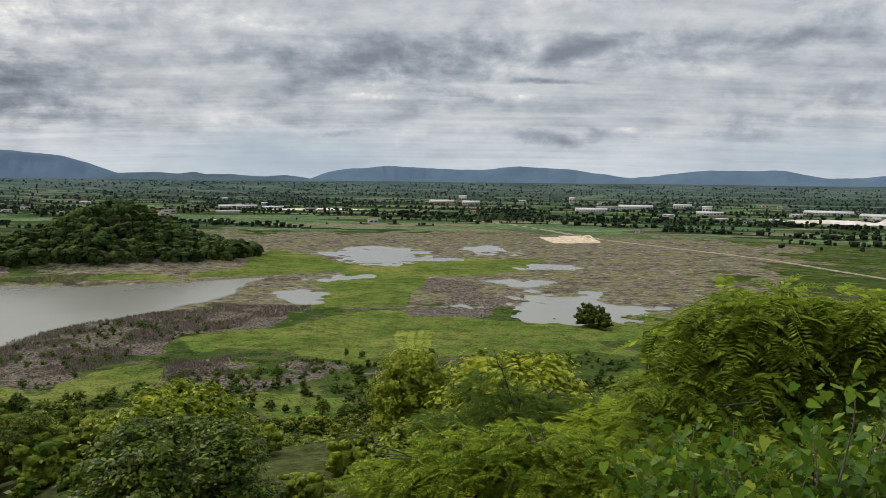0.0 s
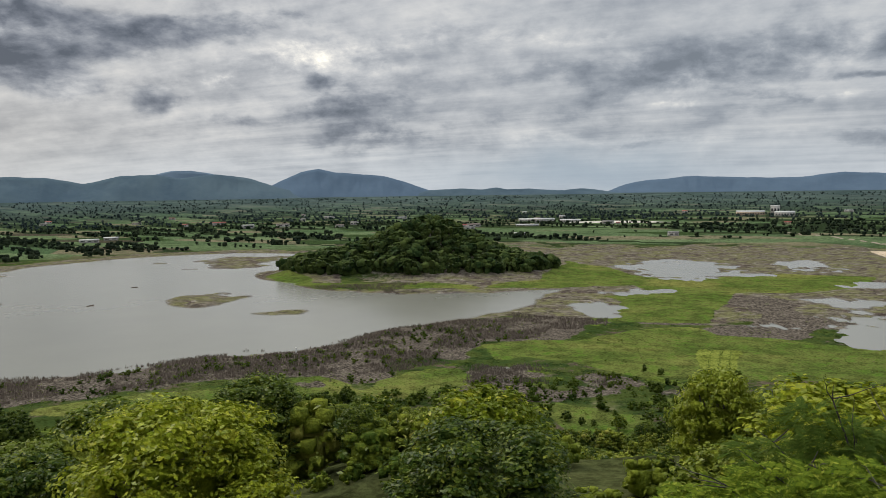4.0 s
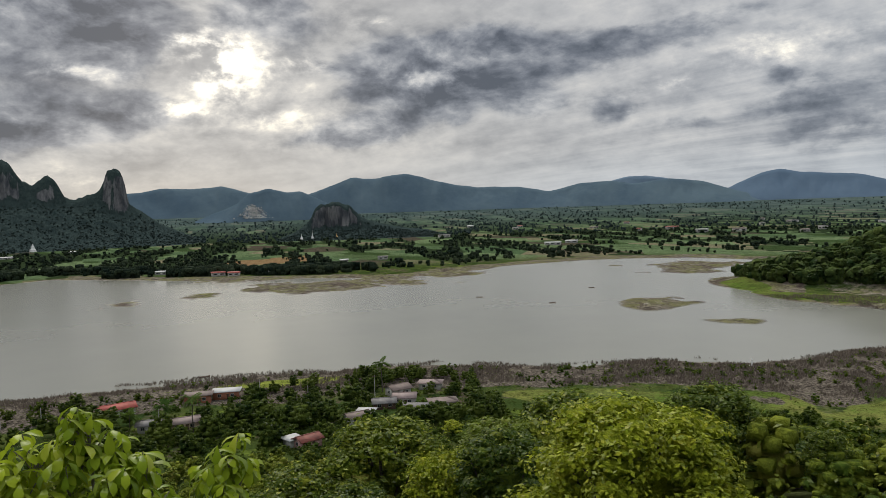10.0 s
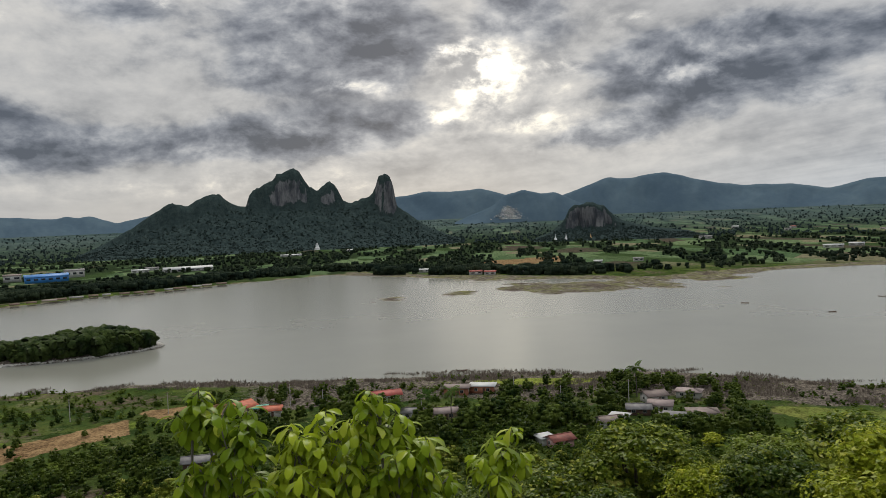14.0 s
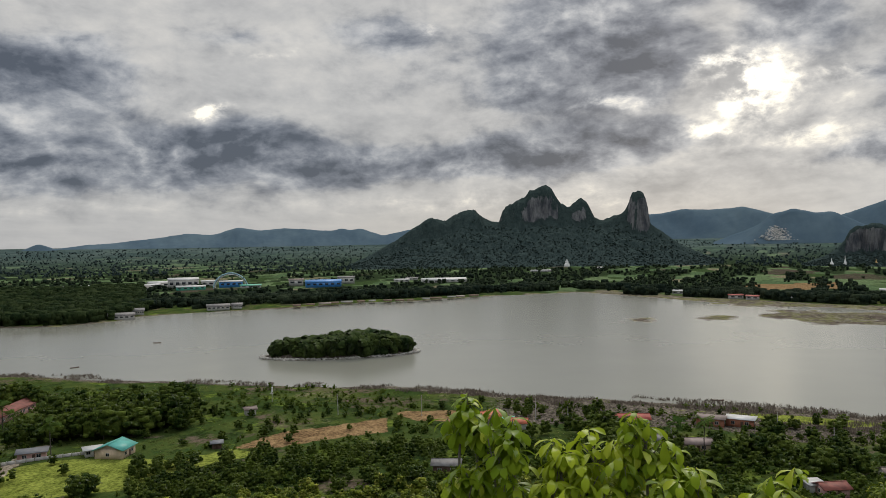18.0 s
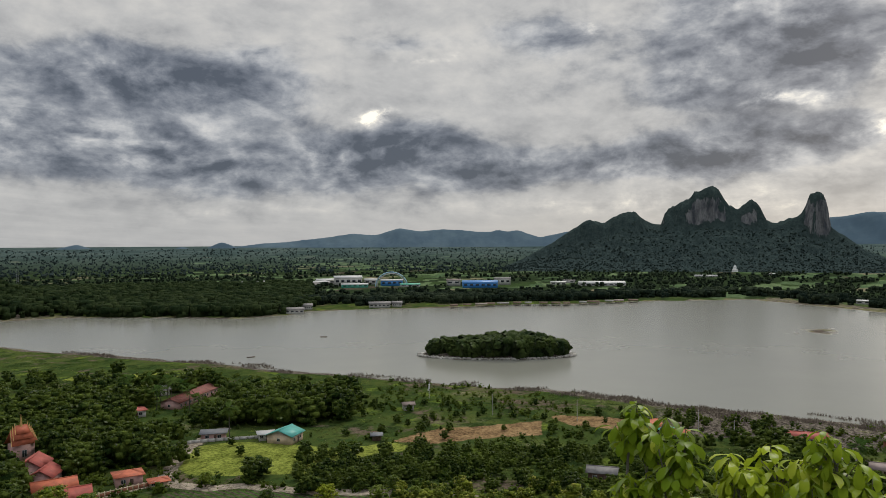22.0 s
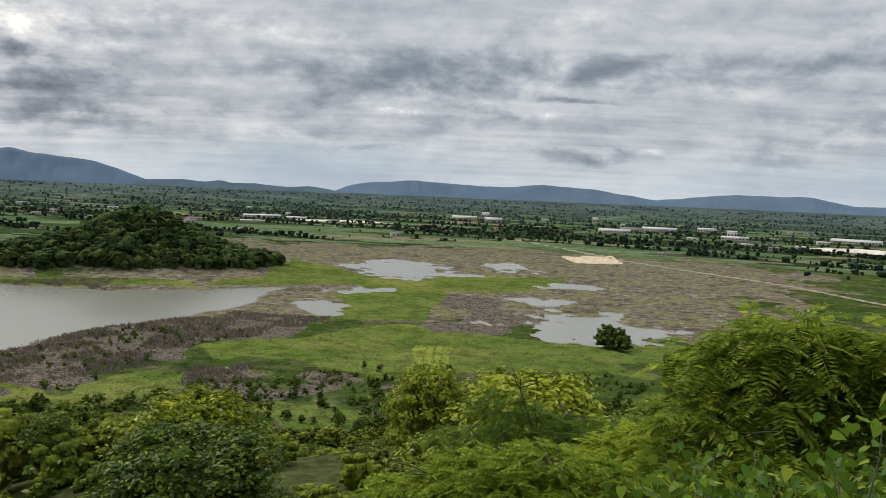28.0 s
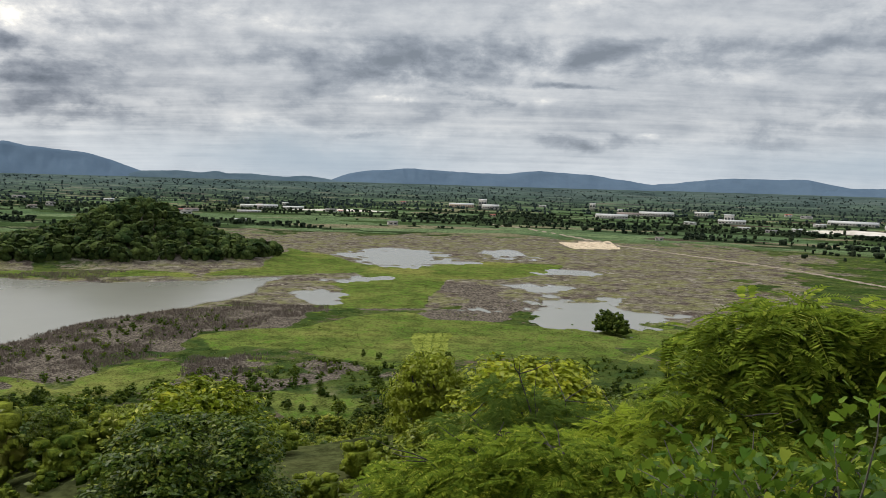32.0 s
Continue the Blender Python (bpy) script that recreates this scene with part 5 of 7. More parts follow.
mass("dead_reeds", "belt of dry grey-brown reeds along the water's edge", "reeds", p_, rs.uniform(0.6, 1.6, len(p_)), blade, M_REED, 7)

# undergrowth on the slope below the look-out
az_, r_ = rs.uniform(-47, 142, 16000), 45 + 205 * rs.rand(16000) ** 0.62
p_ = grounded(az_, r_, 0.25)
room = EYE_Z + r_ * np.tan(np.radians(np.interp(az_, [c[0] for c in CANOPY], [c[1] for c in CANOPY]) - 0.6)) - p_[:, 2]
room = np.where((az_ > 8.0) & (az_ < 13.4) & (r_ < 116), np.minimum(room, EYE_Z - 0.39 * r_ - p_[:, 2]), room)
room = np.where(r_ > 165, np.maximum(room, 3.2), room)
hh = np.minimum(room, rs.uniform(1.2, 3.6, len(p_)))
clear = np.ones(len(p_), bool)
for a, q, k in HOUSES:
    clear &= ~((np.abs(az_ - a) * 0.01745 * r_ < k * 0.9) & (np.abs(r_ - q) < k))
bare = np.max([signed(p_[:, 0], p_[:, 1], q) for q in MEADOW + [CROP]], axis=0)
for q in TRACKS[1:]:
    for c0, c1 in zip(q[:-1], q[1:]):
        t = np.clip(((p_[:, :2] - c0) @ (c1 - c0)) / ((c1 - c0) @ (c1 - c0)), 0, 1)
        clear &= np.linalg.norm(p_[:, :2] - c0 - t[:, None] * (c1 - c0), axis=1) > 4.5
ok = (hh > 0.7) & (np.degrees(np.arctan2(EYE_Z - p_[:, 2] - hh, r_)) < 24.5) & clear & (bare < -1) & ((r_ < 150) | (fbm(p_[:, 0], p_[:, 1], 18, 3, 91) > -0.08))
p_, hh = p_[ok][:5600], hh[ok][:5600]
close = np.hypot(p_[:, 0], p_[:, 1]) < 125
mass("undergrowth", "tangled green undergrowth covering the hillside", "bushes", p_[~close], hh[~close], T_BUSH, M_SCRUB, 16, smooth=True)
T_NEARBUSH = [crown_template(150 + i, 90, 0.14, 12, -0.1, 1.5, 0.25) for i in range(3)]
mass("near_undergrowth", "leafy green bushes on the slope below the look-out", "bushes", p_[close], hh[close], T_NEARBUSH, M_UNDER, 17, smooth=True)

# trees standing close between the singled-out ones on the slope
T_SLOPE = [crown_template(180 + i, 250, 0.1, 24, 0.06, w) for i, w in enumerate((1.0, 1.15, 0.9, 1.25, 1.05))]


def slope_woods():
    rs = np.random.RandomState(91)
    az, v = rs.uniform(-46, 142, 16000), rs.rand(16000)
    r = np.sqrt(55 ** 2 + (205 ** 2 - 55 ** 2) * rs.rand(16000))
    p = grounded(az, r, 0.3)
    lim = np.interp(az, [c[0] for c in CANOPY], [c[1] for c in CANOPY]) - 0.2 - 3.2 * v * v
    lim = np.where((az > 7.8) & (az < 13.6) & (r < 118), np.minimum(lim, -21.8), lim)
    h = np.minimum(EYE_Z + r * np.tan(np.radians(lim)) - p[:, 2], 4.6 + 4.6 * v)
    h = np.where(r > 165, np.maximum(h, 3.0 + 2.5 * v), h)
    ok = (h > 2.4) & (np.degrees(np.arctan2(EYE_Z - p[:, 2] - h, r)) < 24.5) & (signed(p[:, 0], p[:, 1], CROP) < -3)
    for a, q, k in HOUSES:
        ok &= ~((np.abs(az - a) * 0.01745 * r < k) & (np.abs(r - q) < k * 1.3))
    done = np.zeros((4000, 2)) + 1e6
    n_ = len(SPOTS)
    done[:n_] = SPOTS
    pts, hs = [], []
    for q, hh_ in zip(p[ok], h[ok]):
        if ((done[:n_] - q[:2]) ** 2).sum(1).min() < (0.8 + hh_ * 0.3) ** 2:
            continue
        done[n_] = q[:2]
        n_ += 1
        pts.append(q)
        hs.append(hh_)
        if len(pts) >= 1300:
            break
    mass("slope_woods", "close-set leafy trees in mixed greens covering the hillside", "woodland", np.array(pts), np.array(hs), T_SLOPE, M_SLOPE, 19, smooth=True)


groves()
landmark_trees()
wood_on_slope()
slope_woods()
# young plants in rows on the yellow plot
gx_, gy_ = np.meshgrid(np.arange(-40, 5, 3.6), np.arange(280, 385, 1.5))
gx_, gy_ = gx_.ravel() + rs.normal(size=gx_.size) * 0.2, gy_.ravel() + rs.normal(size=gx_.size) * 0.2
ok = signed(gx_, gy_, MEADOW[0]) > 2
p_ = np.stack([gx_[ok], gy_[ok], terrain(gx_[ok], gy_[ok]) - 0.1], -1)
mass("crop_rows", "young green plants set in rows on a yellow-green plot", "crop", p_, rs.uniform(0.5, 0.9, len(p_)), T_TUFT, M_SCRUB, 20)
for t_ in CLOSE + NEAR + MIDT:
    if t_.name not in used:
        plant([t_], 20, 120, 6)



# ---- plants within arm's reach of the look-out ----
M_FROND = foliage("feathery_leaves", (0.065, 0.115, 0.014), (0.26, 0.33, 0.03), (0.34, 0.38, 0.05), through_light=0.4, gloss=0.015)
M_HEART = foliage("heart_leaves", (0.06, 0.125, 0.016), (0.27, 0.37, 0.035), (0.3, 0.36, 0.05), through_light=0.42, gloss=0.01)
M_BROAD = foliage("broad_fresh_leaves", (0.19, 0.28, 0.018), (0.44, 0.52, 0.035), (0.5, 0.55, 0.06), through_light=0.45, gloss=0.03)
M_UMBRELLA = foliage("umbrella_tree_leaves", (0.05, 0.095, 0.014), (0.26, 0.33, 0.034), (0.36, 0.4, 0.06), through_light=0.4, gloss=0.015)
M_FEATHER = foliage("pale_feathery_leaves", (0.0678, 0.115, 0.02), (0.169, 0.21, 0.04), through_light=0.45, gloss=0.01)
M_TWIG = surface("twig_bark", (0.035, 0.03, 0.026), (0.09, 0.078, 0.065), 6, 0.85, 0.4, 60)
M_TWIG_PALE = surface("pale_twigs", (0.12, 0.105, 0.085), (0.2, 0.18, 0.15), 6, 0.85, 0.4, 60)


def frond(rs, length, pairs, leaf, droop):
    """A pinnate leaf along +x from the origin, leaflets in pairs, bending down."""
    vs, fs = [], []
    xs = np.linspace(0.15, 1, pairs) * length
    for x in xs:
        z = -droop * (x / length) ** 2 * length
        s = leaf * (0.75 + 0.5 * math.sin(math.pi * min(0.95, x / length))) * rs.uniform(0.85, 1.15)
        for side in (-1, 1):
            d = np.array([0.42, side, -0.25 + rs.uniform(-0.15, 0.15)])
            d /= np.linalg.norm(d)
            w = np.cross(d, (0, 0, 1))
            w /= np.linalg.norm(w)
            p = np.array([x, 0, z])
            k = len(vs)
            vs += [p, p + d * s * 0.45 + w * s * 0.17, p + d * s, p + d * s * 0.45 - w * s * 0.17]
            fs.append((k, k + 1, k + 2, k + 3))
    k = len(vs)
    e = np.array([length, 0, -droop * length])
    vs += [np.array([0, 0.004, 0]), np.array([0, -0.004, 0]), e + (0, -0.002, 0), e + (0, 0.002, 0)]
    fs.append((k, k + 1, k + 2, k + 3))
    return np.array(vs), np.array(fs)


def turned(vf, where, yaw, pitch, roll, scale=1.0):
    m = (Matrix.Rotation(yaw, 3, "Z") @ Matrix.Rotation(-pitch, 3, "Y") @ Matrix.Rotation(roll, 3, "X"))
    return vf[0] @ np.array(m).T * scale + np.asarray(where), vf[1]


def limb(rs, a, b, r0, r1, sag=0.1, kinks=4):
    a, b = np.asarray(a, float), np.asarray(b, float)
    L = np.linalg.norm(b - a)
    pts = [a + (b - a) * t + rs.normal(size=3) * L * 0.035 * (0 < t < 1) + np.array([0, 0, -sag * L * math.sin(math.pi * t)]) for t in np.linspace(0, 1, kinks + 1)]
    return tube(pts, np.linspace(r0, r1, kinks + 1), 6), pts


def feather_tree(name, label, seed, foot, fork, arms, crown_pts, fronds, length, pairs, leaf, mat, twig=M_TWIG, spread=0.35, thick=0.055, droop=(0.2, 0.5)):
    """A small tree with spreading limbs and feathery leaves. foot, fork: points; arms: limb ends; crown_pts: centres and radii of leaf clouds."""
    rs = np.random.RandomState(seed)
    wood = [limb(rs, foot, fork, thick, thick * 0.75, 0.0)[0]]
    ends = []
    for e in arms:
        t, pts = limb(rs, fork, e, thick * 0.6, thick * 0.22, 0.12)
        wood.append(t)
        for q in pts[2:]:
            for _ in range(3):
                tip = q + rs.normal(size=3) * (spread, spread, spread * 0.4) + np.array([0, 0, spread * 0.5])
                wood.append(limb(rs, q, tip, thick * 0.2, thick * 0.06, 0.0, 3)[0])
                ends.append(tip)
    kinds = [frond(rs, length * rs.uniform(0.8, 1.2), pairs, leaf, rs.uniform(*droop)) for _ in range(5)]
    chunks = []
    total_w = sum(c[3] ** 2 for c in crown_pts)
    for cx, cy, cz, rad in crown_pts:
        count = int(fronds * rad ** 2 / total_w)
        for _ in range(count):
            d = rs.normal(size=3)
            d /= np.linalg.norm(d)
            d[2] = abs(d[2]) if rs.rand() < 0.75 else d[2]
            c = np.array([cx, cy, cz]) + d * rad * (0.35 + 0.65 * rs.rand() ** 0.6) * (1, 1, 0.5)
            yaw = math.atan2(d[1], d[0]) + rs.normal() * 0.9
            chunks.append(turned(kinds[rs.randint(5)], c, yaw, rs.normal() * 0.35 - 0.05, rs.normal() * 0.3, rs.uniform(0.75, 1.2)))
    root = tagged(new(name), label, "tree")
    v, f = join(wood)
    part("trunk", mesh_of("trunk", v, f, [twig], True), root)
    v, f = join(chunks)
    part("crown", mesh_of("crown", v, f, [mat]), root)
    return root


def spot(az, el, r):
    """A point at that azimuth and elevation seen from the look-out, r metres out."""
    c = at(az, r)
    return np.array([c.x, c.y, EYE_Z + r * math.tan(radians(el))])


def cloud_row(rows):
    return [(*spot(a, e, r), rad) for a, e, r, rad in rows]


# umbrella-crowned tree beside the look-out
feather_tree("tree", "umbrella-crowned tree with dark limbs and feathery green leaves", 301, spot(-28, -36, 9.0), spot(-28.5, -19.5, 8.6),
             [spot(-18, -11.5, 8.2), spot(-23, -10, 9.0), spot(-32, -10.8, 8.4), spot(-38, -12.8, 8.2), spot(-46, -13.5, 8.0), spot(-19, -14.5, 7.8), spot(-35, -10, 9.6)],
             cloud_row([(-18.2, -10.8, 8.2, 0.5), (-20.5, -9.2, 8.4, 0.5), (-23, -8.6, 8.6, 0.58), (-26.5, -8.9, 8.8, 0.56), (-29.8, -8.8, 8.6, 0.6), (-33.5, -9.6, 8.4, 0.62), (-37.5, -10.4, 8.2, 0.64), (-42, -11.4, 8.0, 0.75),
                        (-17.6, -14, 8.0, 0.5), (-20.5, -13, 8.2, 0.55), (-23.5, -12, 8.6, 0.5), (-46, -13, 8, 0.9), (-27, -11, 9.2, 0.4), (-40.5, -13.5, 8.0, 0.42), (-17.5, -17, 7.8, 0.5), (-21, -16.6, 7.8, 0.5), (-24, -15.5, 8.6, 0.45), (-22.5, -10.6, 8.4, 0.55), (-26, -13, 8.9, 0.5), (-30, -10.8, 8.6, 0.5), (-34, -11.6, 8.5, 0.45)]),
             2900, 0.32, 10, 0.088, M_UMBRELLA, droop=(0.35, 0.95))
feather_tree("tree", "small feathery-leaved tree on the slope", 302, spot(-3, -40, 11), spot(-3, -24, 10.5),
             [spot(-8, -19, 10), spot(-3, -18, 10.6), spot(2, -20, 10.4), spot(-12, -20, 10)],
             cloud_row([(-2, -20.5, 10.4, 0.85), (-7, -20, 10.2, 0.9), (3, -22, 10.5, 0.7), (-12, -20.5, 10, 0.8)]), 1500, 0.3, 11, 0.075, M_FROND, spread=0.4)
feather_tree("tree", "pale yellow-green feathery tree on the slope", 303, spot(-8, -38, 15), spot(-8, -22, 14.5),
             [spot(-4.5, -13.8, 14), spot(-8, -15.5, 14.5), spot(-12, -16.5, 14.2), spot(-1, -17, 14.8)],
             cloud_row([(-3.5, -15.3, 14, 0.55), (-5.5, -17, 14.2, 0.9), (-9, -17.5, 14.4, 1.1), (-12.5, -18, 14, 1.0), (-1.5, -18.5, 14.6, 0.9), (-6, -20, 13.6, 1.1)]), 1900, 0.36, 12, 0.06, M_FEATHER, spread=0.6)
feather_tree("tree", "feathery green tree with slender twigs on the slope", 304, spot(-15, -38, 13), spot(-15, -24, 12.5),
             [spot(-12, -17, 12.6), spot(-15, -16, 12.4), spot(-19, -17, 12.2)],
             cloud_row([(-12.5, -17.8, 12.6, 0.8), (-16, -17, 12.4, 0.9), (-19.5, -18, 12, 0.9), (-14, -20, 12, 0.9)]), 1500, 0.3, 11, 0.07, M_FROND, spread=0.5)


def heart_leaf(s):
    v = [(0.0, 0, 0.0), (-0.12, 0.22, 0.03), (0.06, 0.42, 0.05), (0.45, 0.36, 0.02), (1.0, 0.0, -0.12), (0.45, -0.36, 0.02), (0.06, -0.42, 0.05), (-0.12, -0.22, 0.03), (0.45, 0, -0.02)]
    return np.array(v) * s, np.array([(0, 1, 2, 8), (8, 2, 3, 4), (0, 8, 6, 7), (8, 4, 5, 6)])


def heart_shrub(name, label, seed, rows, count, size, mat):
    """A thicket of pale twigs and heart-shaped leaves; rows: azimuth, elevation, metres, radius of each leafy mass."""
    rs = np.random.RandomState(seed)
    wood, chunks = [], []
    one = heart_leaf(1.0)
    w = sum(r[3] ** 2 for r in rows)
    for a, e, r, rad in rows:
        c0 = spot(a, e, r)
        g = height_at(c0[0], c0[1]) - 0.3
        base = np.array([c0[0] + rs.normal() * 0.2, c0[1] + rs.normal() * 0.2, g])
        t, pts = limb(rs, base, c0, 0.022, 0.012, 0.0)
        wood.append(t)
        tips = []
        for _ in range(9):
            tip = c0 + rs.normal(size=3) * rad * (0.6, 0.6, 0.45) + (0, 0, rad * 0.25)
            t, pts = limb(rs, c0 - (0, 0, rad * 0.5), tip, 0.01, 0.003, 0.0)
            wood.append(t)
            tips += pts[1:]
        for _ in range(int(count * rad * rad / w)):
            q = tips[rs.randint(len(tips))] + rs.normal(size=3) * rad * 0.2
            chunks.append(turned(one, q, rs.rand() * 6.28, -0.55 + rs.normal() * 0.45, rs.normal() * 0.5, size * rs.uniform(0.6, 1.25)))
    root = tagged(new(name), label, "shrub")
    v, f = join(wood)
    part("stem", mesh_of("stem", v, f, [M_TWIG_PALE], True), root)
    v, f = join(chunks)
    part("foliage", mesh_of("foliage", v, f, [mat]), root)
    return root


heart_shrub("shrub", "climbing shrub with heart-shaped green leaves and pale twigs", 311,
            [(-20, -18.2, 6.4, 0.5), (-28, -17.2, 6.2, 0.45), (-36, -17.4, 6.0, 0.5), (-18, -19.9, 6.0, 0.5), (-22, -18.9, 5.8, 0.55), (-26, -19.9, 5.6, 0.55), (-30, -18.4, 5.7, 0.55), (-34, -19.4, 5.5, 0.6), (-38, -18.9, 5.4, 0.6), (-24, -22.9, 5.2, 0.5), (-32, -22.4, 5.2, 0.5), (-40, -22.4, 5.2, 0.6), (-44, -19.4, 5.2, 0.6), (-16, -23.4, 5.8, 0.45)],
            4600, 0.082, M_HEART)


def broad_leaf(rs):
    """An obovate leaf along +x, folded along the midrib and curling down."""
    st = [(0.0, 0.015, 0.0), (0.3, 0.1, 0.05), (0.6, 0.2, 0.02), (0.84, 0.19, -0.1), (0.98, 0.03, -0.24)]
    v, f = [], []
    for x, w, z in st:
        v += [(x, -w, z + w * 0.28), (x, 0, z), (x, w, z + w * 0.28)]
    for i in range(4):
        f += [(i * 3, i * 3 + 1, i * 3 + 4, i * 3 + 3), (i * 3 + 1, i * 3 + 2, i * 3 + 5, i * 3 + 4)]
    return np.array(v), np.array(f)


def rosette_tree(name, label, seed, foot, tips, size, mat):
    """A sapling whose branch tips each carry whorls of broad leaves. tips: azimuth, elevation, metres, radius."""
    rs = np.random.RandomState(seed)
    one = broad_leaf(rs)
    wood, chunks = [], []
    hub = np.asarray(foot) + np.array([0, 0, 0.5])
    wood.append(limb(rs, foot, hub, 0.03, 0.026, 0)[0])
    for a, e, r, rad in tips:
        c = spot(a, e, r)
        t, pts = limb(rs, hub, c - (0, 0, rad * 0.9), 0.018, 0.009, 0.06)
        wood.append(t)
        for _ in range(max(4, int(rad * 48))):
            q = c + rs.normal(size=3) * rad * (0.4, 0.4, 0.52)
            wood.append(limb(rs, pts[-1], q, 0.007, 0.003, 0, 3)[0])
            a0 = rs.rand() * 6.28
            for k in range(rs.randint(7, 11)):
                chunks.append(turned(one, q + (0, 0, rs.uniform(-0.05, 0.03)), a0 + k * 2.4, rs.uniform(-1.2, 0.05), rs.normal() * 0.25, size * rs.uniform(0.7, 1.2)))
    root = tagged(new(name), label, "tree")
    v, f = join(wood)
    part("trunk", mesh_of("trunk", v, f, [M_TWIG_PALE], True), root)
    v, f = join(chunks)
    part("crown", mesh_of("crown", v, f, [mat], True), root)
    return root


rosette_tree("sapling", "sapling with whorls of broad bright green leaves", 321, spot(79.5, -36, 5.7),
             [(79.6, -13.1, 5.6, 0.16), (80.6, -14.6, 5.6, 0.2), (78.2, -14.8, 5.6, 0.2), (77.3, -15.8, 5.5, 0.2), (76.2, -17.2, 5.5, 0.2), (80.4, -17, 5.6, 0.26), (78.6, -17.6, 5.5, 0.26), (77, -19, 5.5, 0.22), (81.6, -18.8, 5.5, 0.22)], 0.135, M_BROAD)
rosette_tree("sapling", "spreading sapling with whorls of fresh green leaves", 325, spot(84, -36, 5.7),
             [(82.8, -14.2, 5.7, 0.16), (85.4, -15.2, 5.7, 0.17), (84.2, -16.2, 5.6, 0.22), (86.2, -17, 5.6, 0.18), (83.2, -17.8, 5.6, 0.24), (85.2, -18.6, 5.6, 0.22)], 0.135, M_BROAD)
rosette_tree("sapling", "thin sapling with clustered broad green leaves", 322, spot(90.5, -36, 5.8),
             [(91.6, -11.6, 5.8, 0.15), (90.6, -12.8, 5.8, 0.16), (92.4, -12.9, 5.8, 0.12), (88.6, -13.6, 5.7, 0.16), (90, -14.4, 5.7, 0.17), (91, -16, 5.7, 0.16), (89.8, -17.4, 5.7, 0.2), (92.4, -17.4, 5.7, 0.2), (88, -18, 5.7, 0.2)], 0.135, M_BROAD)
rosette_tree("sapling", "slender sapling with a single tuft of broad leaves", 323, spot(71.5, -36, 5.7), [(71.1, -16, 5.6, 0.13), (70.4, -17, 5.6, 0.14), (72.1, -17, 5.6, 0.14), (71.3, -18, 5.6, 0.18)], 0.13, M_BROAD)
rosette_tree("sapling", "low sapling top with broad green leaves", 324, spot(107, -36, 5.8), [(106.4, -20.2, 5.8, 0.14)], 0.12, M_BROAD)



# ---- buildings ----
def paint_mat(name, col, rough=0.7, dirt=0.35, scale=0.6):
    return surface(name, tuple(c * (1 - dirt) for c in col), col, scale, rough, 0.15, 12)


M_ROOF_RED = paint_mat("red_roof_tiles", (0.36, 0.07, 0.05))
M_ROOF_ORANGE = paint_mat("orange_roof_tiles", (0.48, 0.12, 0.055))
M_ROOF_RUST = paint_mat("rusty_red_roofing", (0.22, 0.06, 0.042), dirt=0.5)
M_ROOF_GREY = paint_mat("weathered_grey_roofing", (0.18, 0.17, 0.165), dirt=0.4)
M_ROOF_PINK = paint_mat("faded_pink_roofing", (0.27, 0.205, 0.19), dirt=0.25)
M_ROOF_TAN = paint_mat("faded_brown_roofing", (0.2, 0.15, 0.13), dirt=0.3)
M_ROOF_TEAL = paint_mat("teal_metal_roofing", (0.07, 0.36, 0.31), 0.45, 0.2)
M_ROOF_GREEN = paint_mat("green_roofing", (0.08, 0.4, 0.28), 0.5, 0.25)
M_ROOF_BLUE = paint_mat("blue_metal_roofing", (0.04, 0.2, 0.5), 0.4, 0.15)
M_ROOF_WHITE = paint_mat("white_metal_roofing", (0.46, 0.46, 0.45), 0.5, 0.12)
M_ROOF_DARK = paint_mat("dark_grey_roofing", (0.14, 0.145, 0.16), 0.6, 0.3)
M_WALL_WHITE = paint_mat("white_wall_paint", (0.5, 0.485, 0.45), 0.8, 0.25)
M_WALL_CREAM = paint_mat("cream_wall_paint", (0.6, 0.46, 0.33), 0.8, 0.25)
M_WALL_BRICK = paint_mat("orange_brick_wall", (0.42, 0.17, 0.1), 0.85, 0.3)
M_WALL_PINK = paint_mat("pinkish_wall_paint", (0.55, 0.33, 0.3), 0.8, 0.25)
M_WALL_WOOD = paint_mat("dark_timber_wall", (0.12, 0.07, 0.05), 0.85, 0.4)
M_CONCRETE = paint_mat("pale_concrete", (0.46, 0.44, 0.41), 0.85, 0.3)
M_FRAME = paint_mat("window_frame_paint", (0.5, 0.48, 0.45), 0.6, 0.2)
M_STEEL = surface("grey_steel", (0.25, 0.26, 0.27), (0.36, 0.37, 0.38), 3, 0.45, metal=0.8)
M_GOLD = paint_mat("gilded_trim", (0.6, 0.36, 0.12), 0.45, 0.3)
M_STATUE = paint_mat("white_plaster", (0.78, 0.77, 0.74), 0.7, 0.1)
mat, n = material("dark_window_glass")
finish(n, n.add("ShaderNodeBsdfPrincipled", {"Base Color": (0.03, 0.035, 0.04), "Roughness": 0.08, "IOR": 1.45}))
M_GLASS = mat


def box(x0, x1, y0, y1, z0, z1):
    v = [(x, y, z) for z in (z0, z1) for y in (y0, y1) for x in (x0, x1)]
    f = [(0, 2, 3, 1), (4, 5, 7, 6), (0, 1, 5, 4), (1, 3, 7, 5), (3, 2, 6, 7), (2, 0, 4, 6)]
    return np.array(v, float), np.array(f)


def solid(name, vf, mat_, parent, label="", smooth=False):
    me = mesh_of(name, vf[0], vf[1], [mat_], smooth)
    return part(name, me, parent, label)


